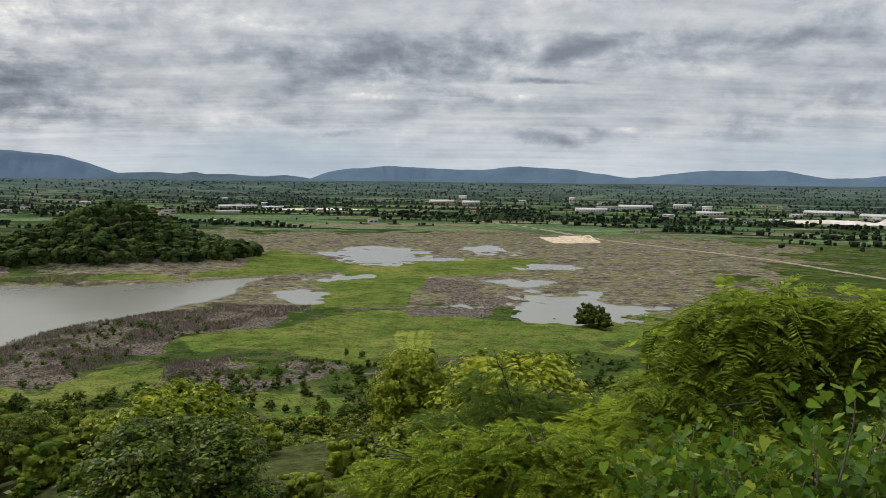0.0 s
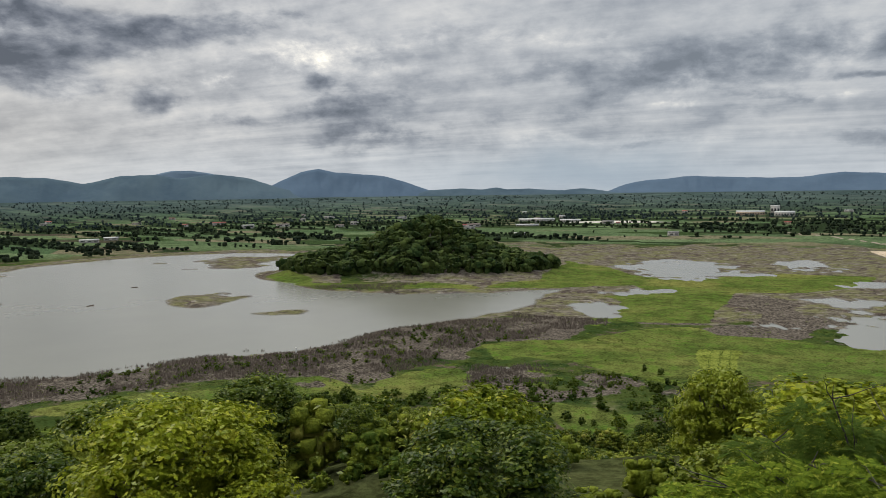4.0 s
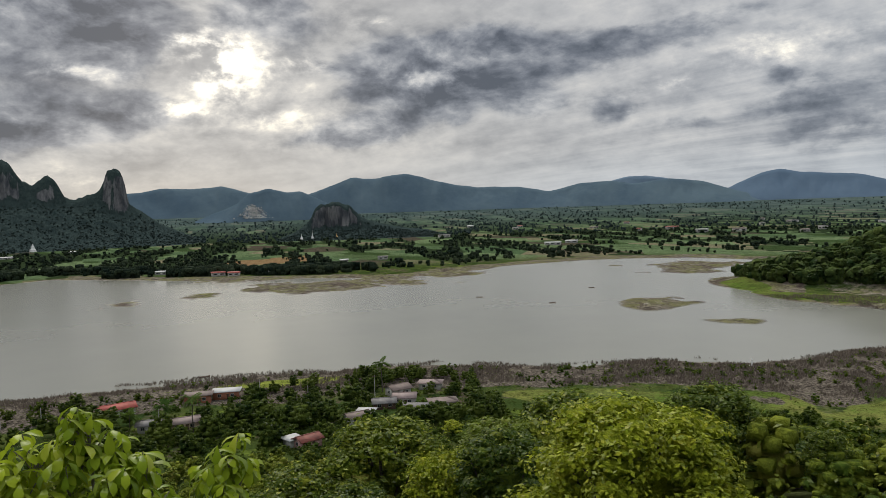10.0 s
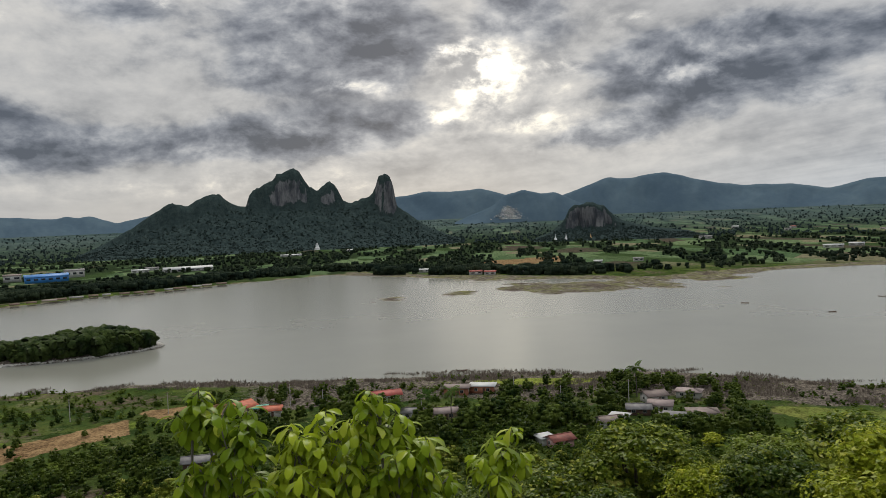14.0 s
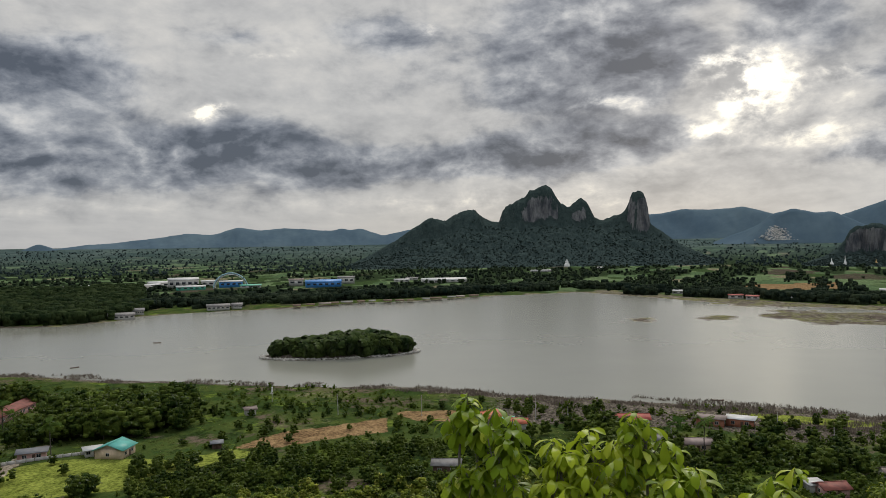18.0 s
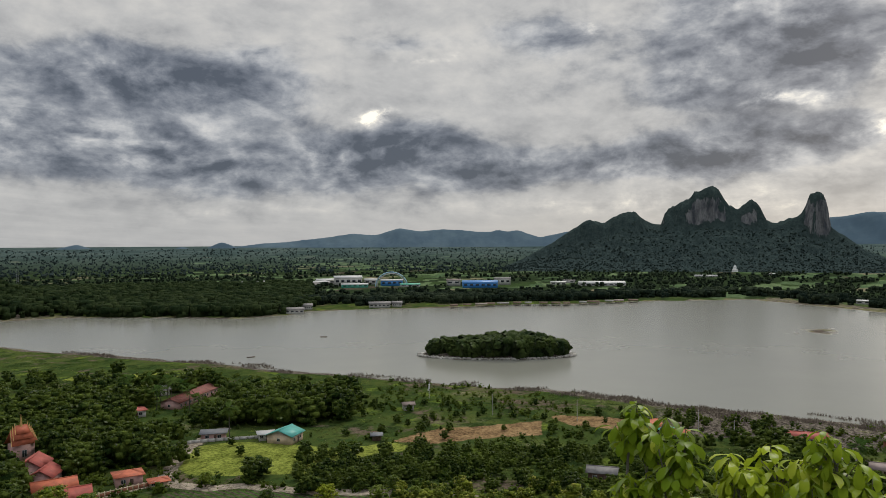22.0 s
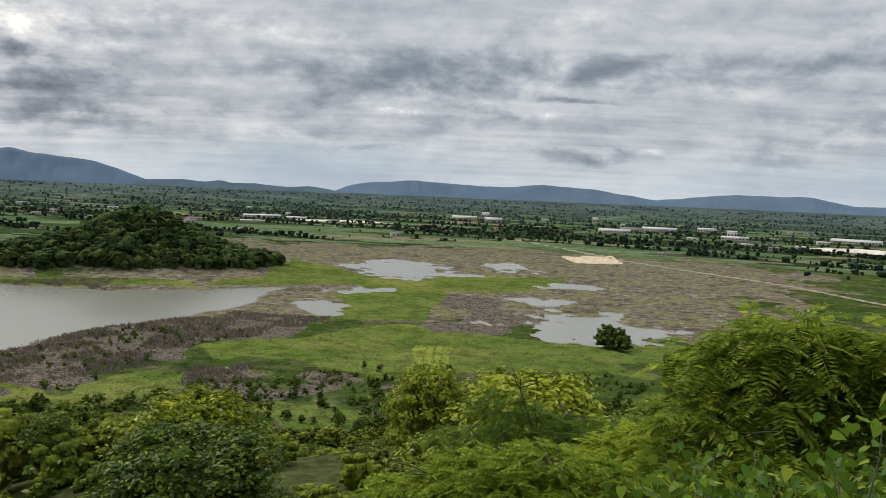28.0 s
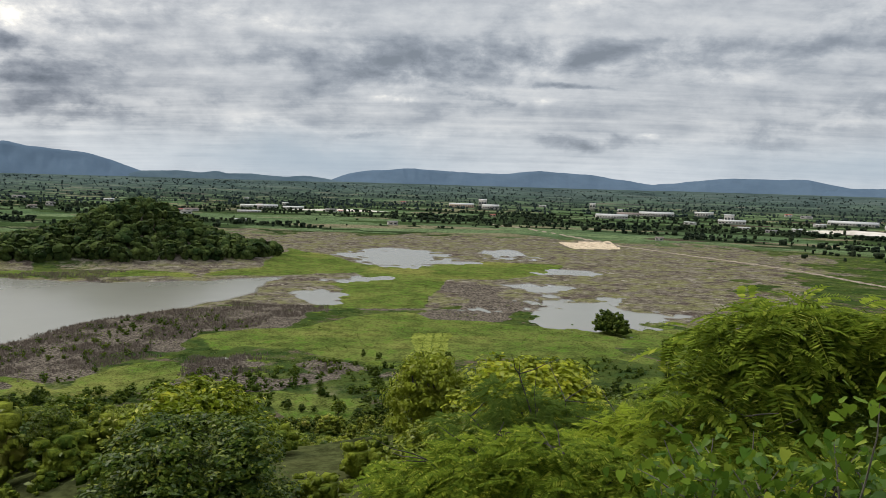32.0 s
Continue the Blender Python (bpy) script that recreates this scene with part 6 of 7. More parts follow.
def slab(a, b, c, d, t):
    """A roof plane through four corners with thickness t."""
    q = [np.array(p, float) for p in (a, b, c, d)]
    nn = np.cross(q[1] - q[0], q[2] - q[0])
    nn = nn / np.linalg.norm(nn)
    if nn[2] < 0:
        nn = -nn
    v = q + [p - nn * t for p in q]
    return np.array(v), np.array([(0, 1, 2, 3), (7, 6, 5, 4), (0, 4, 5, 1), (1, 5, 6, 2), (2, 6, 7, 3), (3, 7, 4, 0)])


def window(root, x, y, z, w, h, face):
    """A window set 4 cm proud of a wall that faces along y (face = +1 or -1) or x (face = +2 or -2)."""
    s = 1 if face > 0 else -1
    fr = []
    if abs(face) == 1:
        for x0, x1, z0, z1 in ((x - w / 2, x + w / 2, z, z + 0.09), (x - w / 2, x + w / 2, z + h - 0.09, z + h), (x - w / 2, x - w / 2 + 0.09, z + 0.09, z + h - 0.09), (x + w / 2 - 0.09, x + w / 2, z + 0.09, z + h - 0.09), (x - 0.03, x + 0.03, z + 0.09, z + h - 0.09)):
            fr.append(box(x0, x1, min(y, y + s * 0.07), max(y, y + s * 0.07), z0, z1))
        pane = box(x - w / 2 + 0.08, x + w / 2 - 0.08, min(y, y + s * 0.03), max(y, y + s * 0.03), z + 0.08, z + h - 0.08)
    else:
        for y0, y1, z0, z1 in ((y - w / 2, y + w / 2, z, z + 0.09), (y - w / 2, y + w / 2, z + h - 0.09, z + h), (y - w / 2, y - w / 2 + 0.09, z + 0.09, z + h - 0.09), (y + w / 2 - 0.09, y + w / 2, z + 0.09, z + h - 0.09), (y - 0.03, y + 0.03, z + 0.09, z + h - 0.09)):
            fr.append(box(min(x, x + s * 0.07), max(x, x + s * 0.07), y0, y1, z0, z1))
        pane = box(min(x, x + s * 0.03), max(x, x + s * 0.03), y - w / 2 + 0.08, y + w / 2 - 0.08, z + 0.08, z + h - 0.08)
    wi = solid("window", join(fr), M_FRAME, root)
    solid("pane", pane, M_GLASS, wi)


def stand(root, az, r, turn, sink=0.4, z=None):
    """Put a thing down at its place; turn 0 faces the look-out with its long side."""
    c = at(az, r)
    root.matrix_basis = Matrix.Translation((c.x, c.y, (height_at(c.x, c.y) if z is None else z) - sink)) @ Matrix.Rotation(radians(az + turn), 4, "Z")
    return root


def house(label, az, r, w, d, h, roof, wall, turn=0.0, kind="gable", pitch=0.42, name="house", category="house", windows=2, porch=False, group="village houses", eave=0.7):
    root = tagged(new(name), label, category, group)
    x, y = w / 2, d / 2
    rise = y * pitch if kind != "flat" else 0.25
    body = [box(-x, x, -y, y, -0.6, h)]
    if kind == "gable":
        body.append((np.array([(-x, -y, h), (-x, y, h), (-x, 0, h + rise), (x, -y, h), (x, y, h), (x, 0, h + rise)], float), np.array([(0, 1, 2, 2), (3, 5, 4, 4), (0, 2, 5, 3), (1, 4, 5, 2)])))
    solid("wall", join(body), wall, root)
    e, t = eave, 0.16
    drop = e * rise / y if y else 0
    if kind == "gable":
        planes = [slab((-x - e, -y - e, h - drop + t), (x + e, -y - e, h - drop + t), (x + e, 0, h + rise + t), (-x - e, 0, h + rise + t), t),
                  slab((-x - e, y + e, h - drop + t), (x + e, y + e, h - drop + t), (x + e, 0.0, h + rise + t), (-x - e, 0.0, h + rise + t), t)]
    elif kind == "hip":
        k = min(y, x * 0.8)
        A, B, C_, D = (-x - e, -y - e, h), (x + e, -y - e, h), (x + e, y + e, h), (-x - e, y + e, h)
        P, Q = (-x + k, 0, h + rise), (x - k, 0, h + rise)
        planes = [slab(A, B, Q, P, t), slab(C_, D, P, Q, t), slab(D, A, P, P[:2] + (P[2] - 0.001,), t), slab(B, C_, Q, Q[:2] + (Q[2] - 0.001,), t)]
    else:
        planes = [slab((-x - e, -y - e, h + 0.05), (x + e, -y - e, h + 0.05), (x + e, y + e, h + 0.25), (-x - e, y + e, h + 0.25), t)]
    roof_ob = solid("roof", join(planes), roof, root)
    if kind == "gable":
        solid("ridge_cap", box(-x - e, x + e, -0.16, 0.16, h + rise + t - 0.06, h + rise + t + 0.06), roof, roof_ob)
    # towards the look-out is -y
    solid("door", box(-0.45 + w * 0.08, 0.45 + w * 0.08, -y - 0.05, -y, 0.05, 2.05), M_WALL_WOOD, root)
    for i in range(windows):
        wx = -x + w * (i + 0.5) / windows
        if abs(wx - w * 0.08) < 1.2:
            wx += 1.6 if wx > 0 else -1.6
        if abs(wx) < x - 0.6:
            window(root, wx, -y, 0.95, 1.3, 1.15, -1)
    if d > 4:
        window(root, x, 0.3, 0.95, 1.2, 1.1, 2)
        window(root, -x, 0.3, 0.95, 1.2, 1.1, -2)
    if porch:
        for px in (-x + 0.2, 0, x - 0.2):
            solid("porch_post", box(px - 0.07, px + 0.07, -y - 2.0, -y - 1.86, -0.4, h - 0.55), M_CONCRETE, root)
        solid("porch_roof", slab((-x, -y - 2.3, h - 0.55), (x, -y - 2.3, h - 0.55), (x, -y - 0.02, h - 0.1), (-x, -y - 0.02, h - 0.1), 0.1), roof, root)
    return stand(root, az, r, turn, 0.1)


HOUSE_ROWS = [
    ("bungalow with faded pink-brown hipped roof and white walls", 56.04, 250, 8.8, 6.4, 2.67, M_ROOF_TAN, M_WALL_WHITE, 8, "hip"),
    ("bungalow with faded pink roof and pale walls", 56.93, 278, 8, 5.6, 2.58, M_ROOF_PINK, M_WALL_WHITE, -10, "hip"),
    ("brown-roofed house with white gable", 59.42, 270, 7.2, 6, 2.76, M_ROOF_TAN, M_WALL_WHITE, 30, "gable"),
    ("house with pale patched metal roof", 58.93, 257, 7.2, 5.6, 2.76, M_ROOF_PINK, M_WALL_WHITE, -6, "gable"),
    ("low shed with weathered grey roofing", 60.52, 253, 7.2, 5.2, 2.39, M_ROOF_GREY, M_WALL_WOOD, 4, "gable"),
    ("open shelter with grey-blue metal roof", 58.13, 245, 8.8, 4.8, 2.39, M_ROOF_GREY, M_CONCRETE, -8, "flat"),
    ("small house with rusty roof and white wall", 62.61, 237, 7, 5, 2.6, M_ROOF_TAN, M_WALL_WHITE, 25, "gable"),
    ("small shed with white roofing", 61.91, 242, 5, 4, 2.5, M_ROOF_WHITE, M_WALL_WHITE, -15, "flat"),
    ("small house with dark red roof and pink wall", 66.39, 217, 6.5, 5, 2.6, M_ROOF_RUST, M_WALL_PINK, 32, "gable"),
    ("lean-to with white metal roof beside a red-roofed house", 67.49, 219, 4, 4, 2.4, M_ROOF_WHITE, M_WALL_WHITE, 32, "flat"),
    ("low house with pale pink metal roof", 75.15, 249, 9, 5.5, 2.6, M_ROOF_PINK, M_WALL_CREAM, 6, "gable"),
    ("small grey-roofed shed near the village", 77.44, 251, 6.5, 5, 2.6, M_ROOF_GREY, M_WALL_WHITE, -12, "gable"),
    ("house with red and white roof among trees", 79.53, 278, 11, 6, 2.7, M_ROOF_RED, M_WALL_WHITE, 10, "gable"),
    ("long low building with orange brick walls", 74.06, 283, 9, 5, 2.9, M_ROOF_TAN, M_WALL_BRICK, -8, "flat"),
    ("long low building with orange brick walls and white canopy", 72.07, 285, 9, 5, 2.9, M_ROOF_WHITE, M_WALL_BRICK, -8, "flat"),
    ("new house with steep orange-red roof", 90.28, 276, 9, 8, 3, M_ROOF_ORANGE, M_WALL_CREAM, 35, "gable"),
    ("small house with orange roof and pale walls", 87.99, 269, 6.5, 5, 2.6, M_ROOF_ORANGE, M_WALL_WHITE, -6, "gable"),
    ("small shelter with bright green roof", 88.79, 274, 4.5, 4, 2.5, M_ROOF_GREEN, M_CONCRETE, 0, "hip"),
    ("wooden house with pale grey roof", 93.37, 217, 7.5, 5, 3, M_ROOF_GREY, M_WALL_WOOD, -6, "gable"),
    ("house with teal metal roof and cream walls", 117.05, 263, 8.5, 9, 3, M_ROOF_TEAL, M_WALL_CREAM, 62, "gable"),
    ("small outbuilding with pale roof beside a teal-roofed house", 118.44, 267, 5, 4, 2.4, M_ROOF_WHITE, M_WALL_WHITE, 5, "flat"),
    ("small house with dark roof and mauve walls", 122.12, 272, 8, 5, 2.6, M_ROOF_DARK, M_WALL_PINK, -5, "flat"),
    ("long low barn with rusty red roof", 123.71, 342, 34, 8, 3, M_ROOF_RUST, M_WALL_PINK, 62, "gable"),
    ("small house with orange-red hipped roof among palms", 127.49, 319, 8, 6, 2.8, M_ROOF_RED, M_WALL_WHITE, 10, "hip"),
    ("house with grey roof among palms", 126, 360, 10, 6, 2.8, M_ROOF_GREY, M_WALL_WHITE, 12, "gable"),
    ("small house with faded pink roof", 127.19, 352, 6, 5, 2.6, M_ROOF_PINK, M_WALL_WHITE, -8, "gable"),
    ("small pavilion with orange-red hipped roof", 127.89, 230, 7, 6, 3, M_ROOF_ORANGE, M_WALL_PINK, 8, "hip"),
    ("low kiosk with orange-red roof", 125.9, 224, 4.5, 4, 1.9, M_ROOF_ORANGE, M_WALL_CREAM, 10, "hip"),
    ("tiny field hut with brown roof", 107.9, 306, 4, 3.5, 2.4, M_ROOF_TAN, M_WALL_WHITE, 12, "gable"),
    ("tin-roofed hut by the field edge", 110.28, 260, 3, 3, 2, M_ROOF_DARK, M_WALL_WOOD, 0, "flat"),
    ("orange-roofed house seen through branches", -31.44, 186, 10, 7, 3, M_ROOF_ORANGE, M_WALL_CREAM, 10, "gable"),
    ("white-roofed shed seen through branches", -35.43, 171, 10, 6, 2.6, M_ROOF_WHITE, M_WALL_WHITE, -6, "flat"),
    ("small house with dark red roof below the slope", -34.93, 93, 5, 4.5, 2.6, M_ROOF_RUST, M_WALL_WHITE, 12, "gable"),
    ("white tin-roofed hut in the trees", 10.7, 120, 8, 6, 2.3, M_ROOF_WHITE, M_WALL_WHITE, 14, "gable"),
    ("small hut with pale roof in the trees", -4.53, 177, 5, 4, 2.4, M_ROOF_WHITE, M_WALL_CREAM, -10, "gable"),
    ("small hut with blue-white roof in the trees", -9.02, 171, 4, 4, 2.4, M_ROOF_GREY, M_WALL_WHITE, 0, "gable"),
]
for row in HOUSE_ROWS:
    house(*row[:8], turn=row[8], kind=row[9], windows=max(1, int(row[3] / 3.6)), pitch=0.3 if row[9] == "hip" else 0.38)

# temple compound below the wood
temple = [("temple hall with pink-red tiered roof", 133.7, 247, 9, 7, 4.6, M_ROOF_RED, M_WALL_PINK, 74), ("pink-walled temple hall with red roof", 133.0, 237, 8, 6, 4.0, M_ROOF_RED, M_WALL_PINK, 70),
          ("temple wing with orange-red roof", 132.5, 226, 10, 5, 3.2, M_ROOF_ORANGE, M_WALL_CREAM, 8), ("low temple wing with bright red roof", 131.8, 217, 11, 6, 2.8, M_ROOF_RED, M_WALL_CREAM, 6)]
for row in temple:
    house(*row[:8], turn=row[8], kind="gable", pitch=0.6, windows=3, category="temple building", name="temple_hall", group="temple halls")


def temple_gate(az, r):
    root = tagged(new("temple_gate"), "ornate red and gold temple gatehouse with steep pointed roof", "temple")
    solid("wall", join([box(-3, 3, -2.5, 2.5, -0.5, 6)]), M_WALL_PINK, root)
    for i, (w, z) in enumerate(((3.9, 6.0), (3.1, 7.6), (2.3, 9.2))):
        rf = solid("roof_tier", join([slab((-w, -w * 0.8, z), (w, -w * 0.8, z), (w * 0.8, 0, z + w * 1.05), (-w * 0.8, 0, z + w * 1.05), 0.15), slab((-w, w * 0.8, z), (w, w * 0.8, z), (w * 0.8, 0, z + w * 1.05), (-w * 0.8, 0, z + w * 1.05), 0.15)]), M_ROOF_ORANGE, root)
        for sx in (-1, 1):
            solid("gable_trim", join([tube([(sx * w, -w * 0.8, z), (sx * w * 0.8, 0, z + w * 1.05), (sx * w * 0.8, 0, z + w * 1.05 + 0.9)], [0.12, 0.12, 0.03], 5)]), M_GOLD, rf)
    solid("spire", tube([(0, 0, 11), (0, 0, 13), (0, 0, 15)], [0.5, 0.22, 0.03], 8), M_GOLD, root, "thin golden spire")
    window(root, 0, -2.5, 2, 1.4, 2.2, -1)
    return stand(root, az, r, 20)


temple_gate(134.4, 270)

# boundary wall with posts and panels
for i in range(13):
    az = 129.9 - i * 0.36
    r = 218.5 + i * 0.55
    seg = tagged(new("boundary_wall"), "cream boundary wall panel with brick-red infill", "wall", "temple boundary wall panels")
    solid("plinth", box(-0.75, 0.75, -0.12, 0.12, -0.6, 0.45), M_WALL_CREAM, seg)
    solid("panel", box(-0.6, 0.6, -0.06, 0.06, 0.45, 1.45), M_WALL_BRICK, seg)
    solid("coping", box(-0.75, 0.75, -0.14, 0.14, 1.45, 1.6), M_WALL_CREAM, seg)
    solid("post", box(-0.95, -0.75, -0.16, 0.16, -0.6, 1.85), M_WALL_CREAM, seg)
    stand(seg, az, r, 22, 0.1)
for i in range(14):
    seg = tagged(new("field_wall"), "low grey concrete wall beside the meadow", "wall", "meadow wall sections")
    solid("panel", box(-1.15, 1.15, -0.06, 0.06, -0.5, 1.1), M_CONCRETE, seg)
    solid("post", box(-1.3, -1.15, -0.1, 0.1, -0.5, 1.25), M_CONCRETE, seg)
    stand(seg, 123.9 - i * 0.55, 268 + i * 0.15, 2, 0.05)

# ---- town across the water ----
def shed(label, az, r, w, d, h, roof, wall=M_WALL_WHITE, turn=0, bays=0, group="town buildings", name="factory_shed", category="building", pitch=0.22):
    root = tagged(new(name), label, category, group)
    x, y = w / 2, d / 2
    rise = y * pitch
    solid("wall", join([box(-x, x, -y, y, -1, h), (np.array([(-x, -y, h), (-x, y, h), (-x, 0, h + rise), (x, -y, h), (x, y, h), (x, 0, h + rise)], float), np.array([(0, 1, 2, 2), (3, 5, 4, 4), (0, 2, 5, 3), (1, 4, 5, 2)]))]), wall, root)
    e, t = 0.8, 0.3
    solid("roof", join([slab((-x - e, s * (y + e), h - e * pitch + t), (x + e, s * (y + e), h - e * pitch + t), (x + e, 0, h + rise + t), (-x - e, 0, h + rise + t), t) for s in (-1, 1)]), roof, root)
    for i in range(bays):
        bx = -x + w * (i + 0.5) / bays
        solid("window", box(bx - w / bays * 0.28, bx + w / bays * 0.28, -y - 0.05, -y, h * 0.45, h * 0.75), M_GLASS, root)
    return stand(root, az, r, turn, 0.2)


TOWN = [("white factory hall", 119.24, 1271, 40, 16, 5, M_ROOF_WHITE, M_WALL_WHITE, 10), ("white factory hall", 118.04, 1295, 34, 16, 5, M_ROOF_WHITE, M_WALL_WHITE, -8), ("white-roofed hall", 116.75, 1249, 34, 18, 6, M_ROOF_WHITE, M_WALL_WHITE, 12),
        ("pale long warehouse", 115.36, 1193, 40, 20, 5, M_ROOF_GREY, M_WALL_WHITE, 45), ("pale long warehouse", 114.66, 1248, 40, 18, 5, M_ROOF_WHITE, M_WALL_WHITE, 45), ("white hall of the town", 114.06, 1282, 30, 20, 7, M_ROOF_WHITE, M_WALL_WHITE, 10),
        ("large white building block", 112.37, 1231, 44, 26, 13, M_ROOF_WHITE, M_WALL_WHITE, 4), ("white building with green roof edge", 111.87, 1167, 40, 14, 5, M_ROOF_WHITE, M_ROOF_GREEN, 6), ("white two-storey building", 110.68, 1256, 20, 14, 8, M_ROOF_WHITE, M_WALL_WHITE, 0),
        ("grandstand building with blue front", 109.09, 1205, 34, 14, 9, M_ROOF_WHITE, M_ROOF_BLUE, 4), ("low building with green roof", 107.7, 1174, 30, 12, 4, M_ROOF_GREEN, M_WALL_WHITE, 3), ("pale building of three storeys", 104.41, 1197, 22, 14, 9, M_ROOF_TAN, M_WALL_WHITE, 0),
        ("big hall with bright blue roof", 102.42, 1145, 52, 26, 8, M_ROOF_BLUE, M_ROOF_BLUE, 3), ("grey-blue office block", 100.73, 1221, 26, 16, 10, M_ROOF_GREY, M_WALL_WHITE, 4), ("low white shed by the fields", 96.55, 1228, 24, 12, 4, M_ROOF_WHITE, M_WALL_WHITE, 5),
        ("long white greenhouse roof", 93.37, 1200, 70, 26, 4, M_ROOF_WHITE, M_WALL_WHITE, 6), ("low white shed by the fields", 95.76, 1276, 20, 10, 4, M_ROOF_GREY, M_WALL_WHITE, 0), ("white farm building", 86, 1520, 60, 14, 4, M_ROOF_WHITE, M_WALL_WHITE, 8),
        ("pale farm building", 81.82, 1628, 30, 14, 5, M_ROOF_WHITE, M_WALL_WHITE, 0), ("low pale building near the shore", 76.15, 919, 14, 8, 3.5, M_ROOF_WHITE, M_WALL_WHITE, 0),
        ("red-roofed lakeside house", 72.27, 853, 14, 8, 4, M_ROOF_RED, M_WALL_WHITE, 8), ("red-roofed lakeside house", 71.17, 842, 12, 8, 4, M_ROOF_RED, M_WALL_WHITE, -8), ("teal-roofed lakeside house", 69.48, 867, 10, 7, 4, M_ROOF_TEAL, M_WALL_WHITE, 0), ("white lakeside house", 68.28, 831, 12, 8, 4, M_ROOF_WHITE, M_WALL_WHITE, 8),
        ("white farmhouse", 63.11, 970, 10, 8, 4, M_ROOF_WHITE, M_WALL_WHITE, 0), ("white farmhouse", 60.22, 1005, 12, 8, 4, M_ROOF_GREY, M_WALL_WHITE, 10), ("white farm sheds", 47.37, 1226, 26, 10, 4, M_ROOF_WHITE, M_WALL_WHITE, 4), ("white farm sheds", 45.98, 1273, 20, 10, 4, M_ROOF_WHITE, M_WALL_WHITE, -6),
        ("white works hall with yellow front", 0.15, 2043, 90, 40, 12, M_ROOF_WHITE, M_WALL_CREAM, 4), ("white works hall", -2.04, 1970, 60, 40, 13, M_ROOF_WHITE, M_WALL_WHITE, 4), ("tall white works block", -1.44, 2093, 30, 20, 30, M_ROOF_WHITE, M_WALL_WHITE, 0),
        ("long white warehouse", 15.2, 1717, 110, 30, 6, M_ROOF_WHITE, M_WALL_WHITE, 6), ("white warehouse", 12.71, 1658, 60, 24, 6, M_ROOF_WHITE, M_WALL_WHITE, 0), ("long low white warehouse", 15.9, 1475, 60, 14, 4, M_ROOF_WHITE, M_WALL_WHITE, 3), ("white shed at the field edge", 16.49, 1169, 16, 8, 3.5, M_ROOF_WHITE, M_WALL_WHITE, 5),
        ("house with grey hipped roof at the marsh edge", 5.33, 1146, 14, 12, 5, M_ROOF_GREY, M_WALL_WHITE, 10), ("red-roofed house", 9.22, 1529, 12, 9, 5, M_ROOF_RED, M_WALL_WHITE, 0), ("red-roofed house", -2.24, 1540, 16, 10, 6, M_ROOF_RED, M_WALL_CREAM, 0),
        ("white tower block", -9.61, 2194, 22, 16, 26, M_ROOF_WHITE, M_WALL_WHITE, 0), ("large white factory roof", -11.01, 1650, 90, 40, 9, M_ROOF_WHITE, M_WALL_WHITE, 6), ("large white factory roof", -14.2, 1877, 110, 44, 10, M_ROOF_WHITE, M_WALL_WHITE, 4), ("white factory roof", -12.21, 1814, 70, 40, 8, M_ROOF_TAN, M_WALL_WHITE, 2),
        ("white plant with tall block", -19.38, 1602, 70, 30, 9, M_ROOF_WHITE, M_WALL_WHITE, 0), ("tall white plant block", -19.18, 1620, 26, 20, 24, M_ROOF_WHITE, M_WALL_WHITE, 0), ("white factory hall", -17.49, 1959, 60, 30, 14, M_ROOF_WHITE, M_WALL_WHITE, 0),
        ("long white factory roofs", -26.96, 1803, 130, 50, 8, M_ROOF_WHITE, M_WALL_WHITE, -6), ("long white factory roofs", -30.45, 1695, 130, 50, 7, M_ROOF_WHITE, M_WALL_WHITE, -8), ("white shed", -24.96, 1643, 30, 16, 8, M_ROOF_WHITE, M_WALL_WHITE, 20), ("pale shed", -21.97, 1338, 24, 14, 5, M_ROOF_GREY, M_WALL_WHITE, 0),
        ("pale works sheds", -36.43, 1469, 60, 24, 7, M_ROOF_PINK, M_WALL_WHITE, 0), ("low pale building", -20.18, 1416, 26, 12, 5, M_ROOF_WHITE, M_WALL_WHITE, 10), ("brown-roofed farm building", -39.92, 977, 26, 14, 4, M_ROOF_RUST, M_WALL_WHITE, 6), ("small farm building", -14.5, 1011, 10, 8, 4, M_ROOF_TAN, M_WALL_WHITE, 0),
        ("white temple building at the crag foot", 65.6, 2060, 16, 9, 12, M_ROOF_WHITE, M_WALL_WHITE, 0), ("orange temple building at the crag foot", 64, 2041, 14, 9, 10, M_ROOF_ORANGE, M_WALL_CREAM, 0)]
for row in TOWN:
    lab = row[0] if len(row[0].split()) >= 4 else row[0] + " among distant trees"
    big = 0.72 if row[2] > 1300 else 1.0
    shed(lab, row[1], row[2], row[3] * big, row[4] * big, row[5] * big, row[6], row[7], turn=row[8], bays=max(2, int(row[3] / 8)))
for i in range(44):
    a_, r_0 = rnd.uniform(-40, 60), rnd.uniform(1250, 2400)
    shed("small pale farm building between distant trees", a_, r_0, rnd.uniform(10, 28), rnd.uniform(8, 14), rnd.uniform(3.5, 7), rnd.choice([M_ROOF_WHITE, M_ROOF_GREY, M_ROOF_TAN, M_ROOF_RED]), turn=rnd.uniform(-30, 30), bays=2, name="farm_building", group="distant farm buildings")

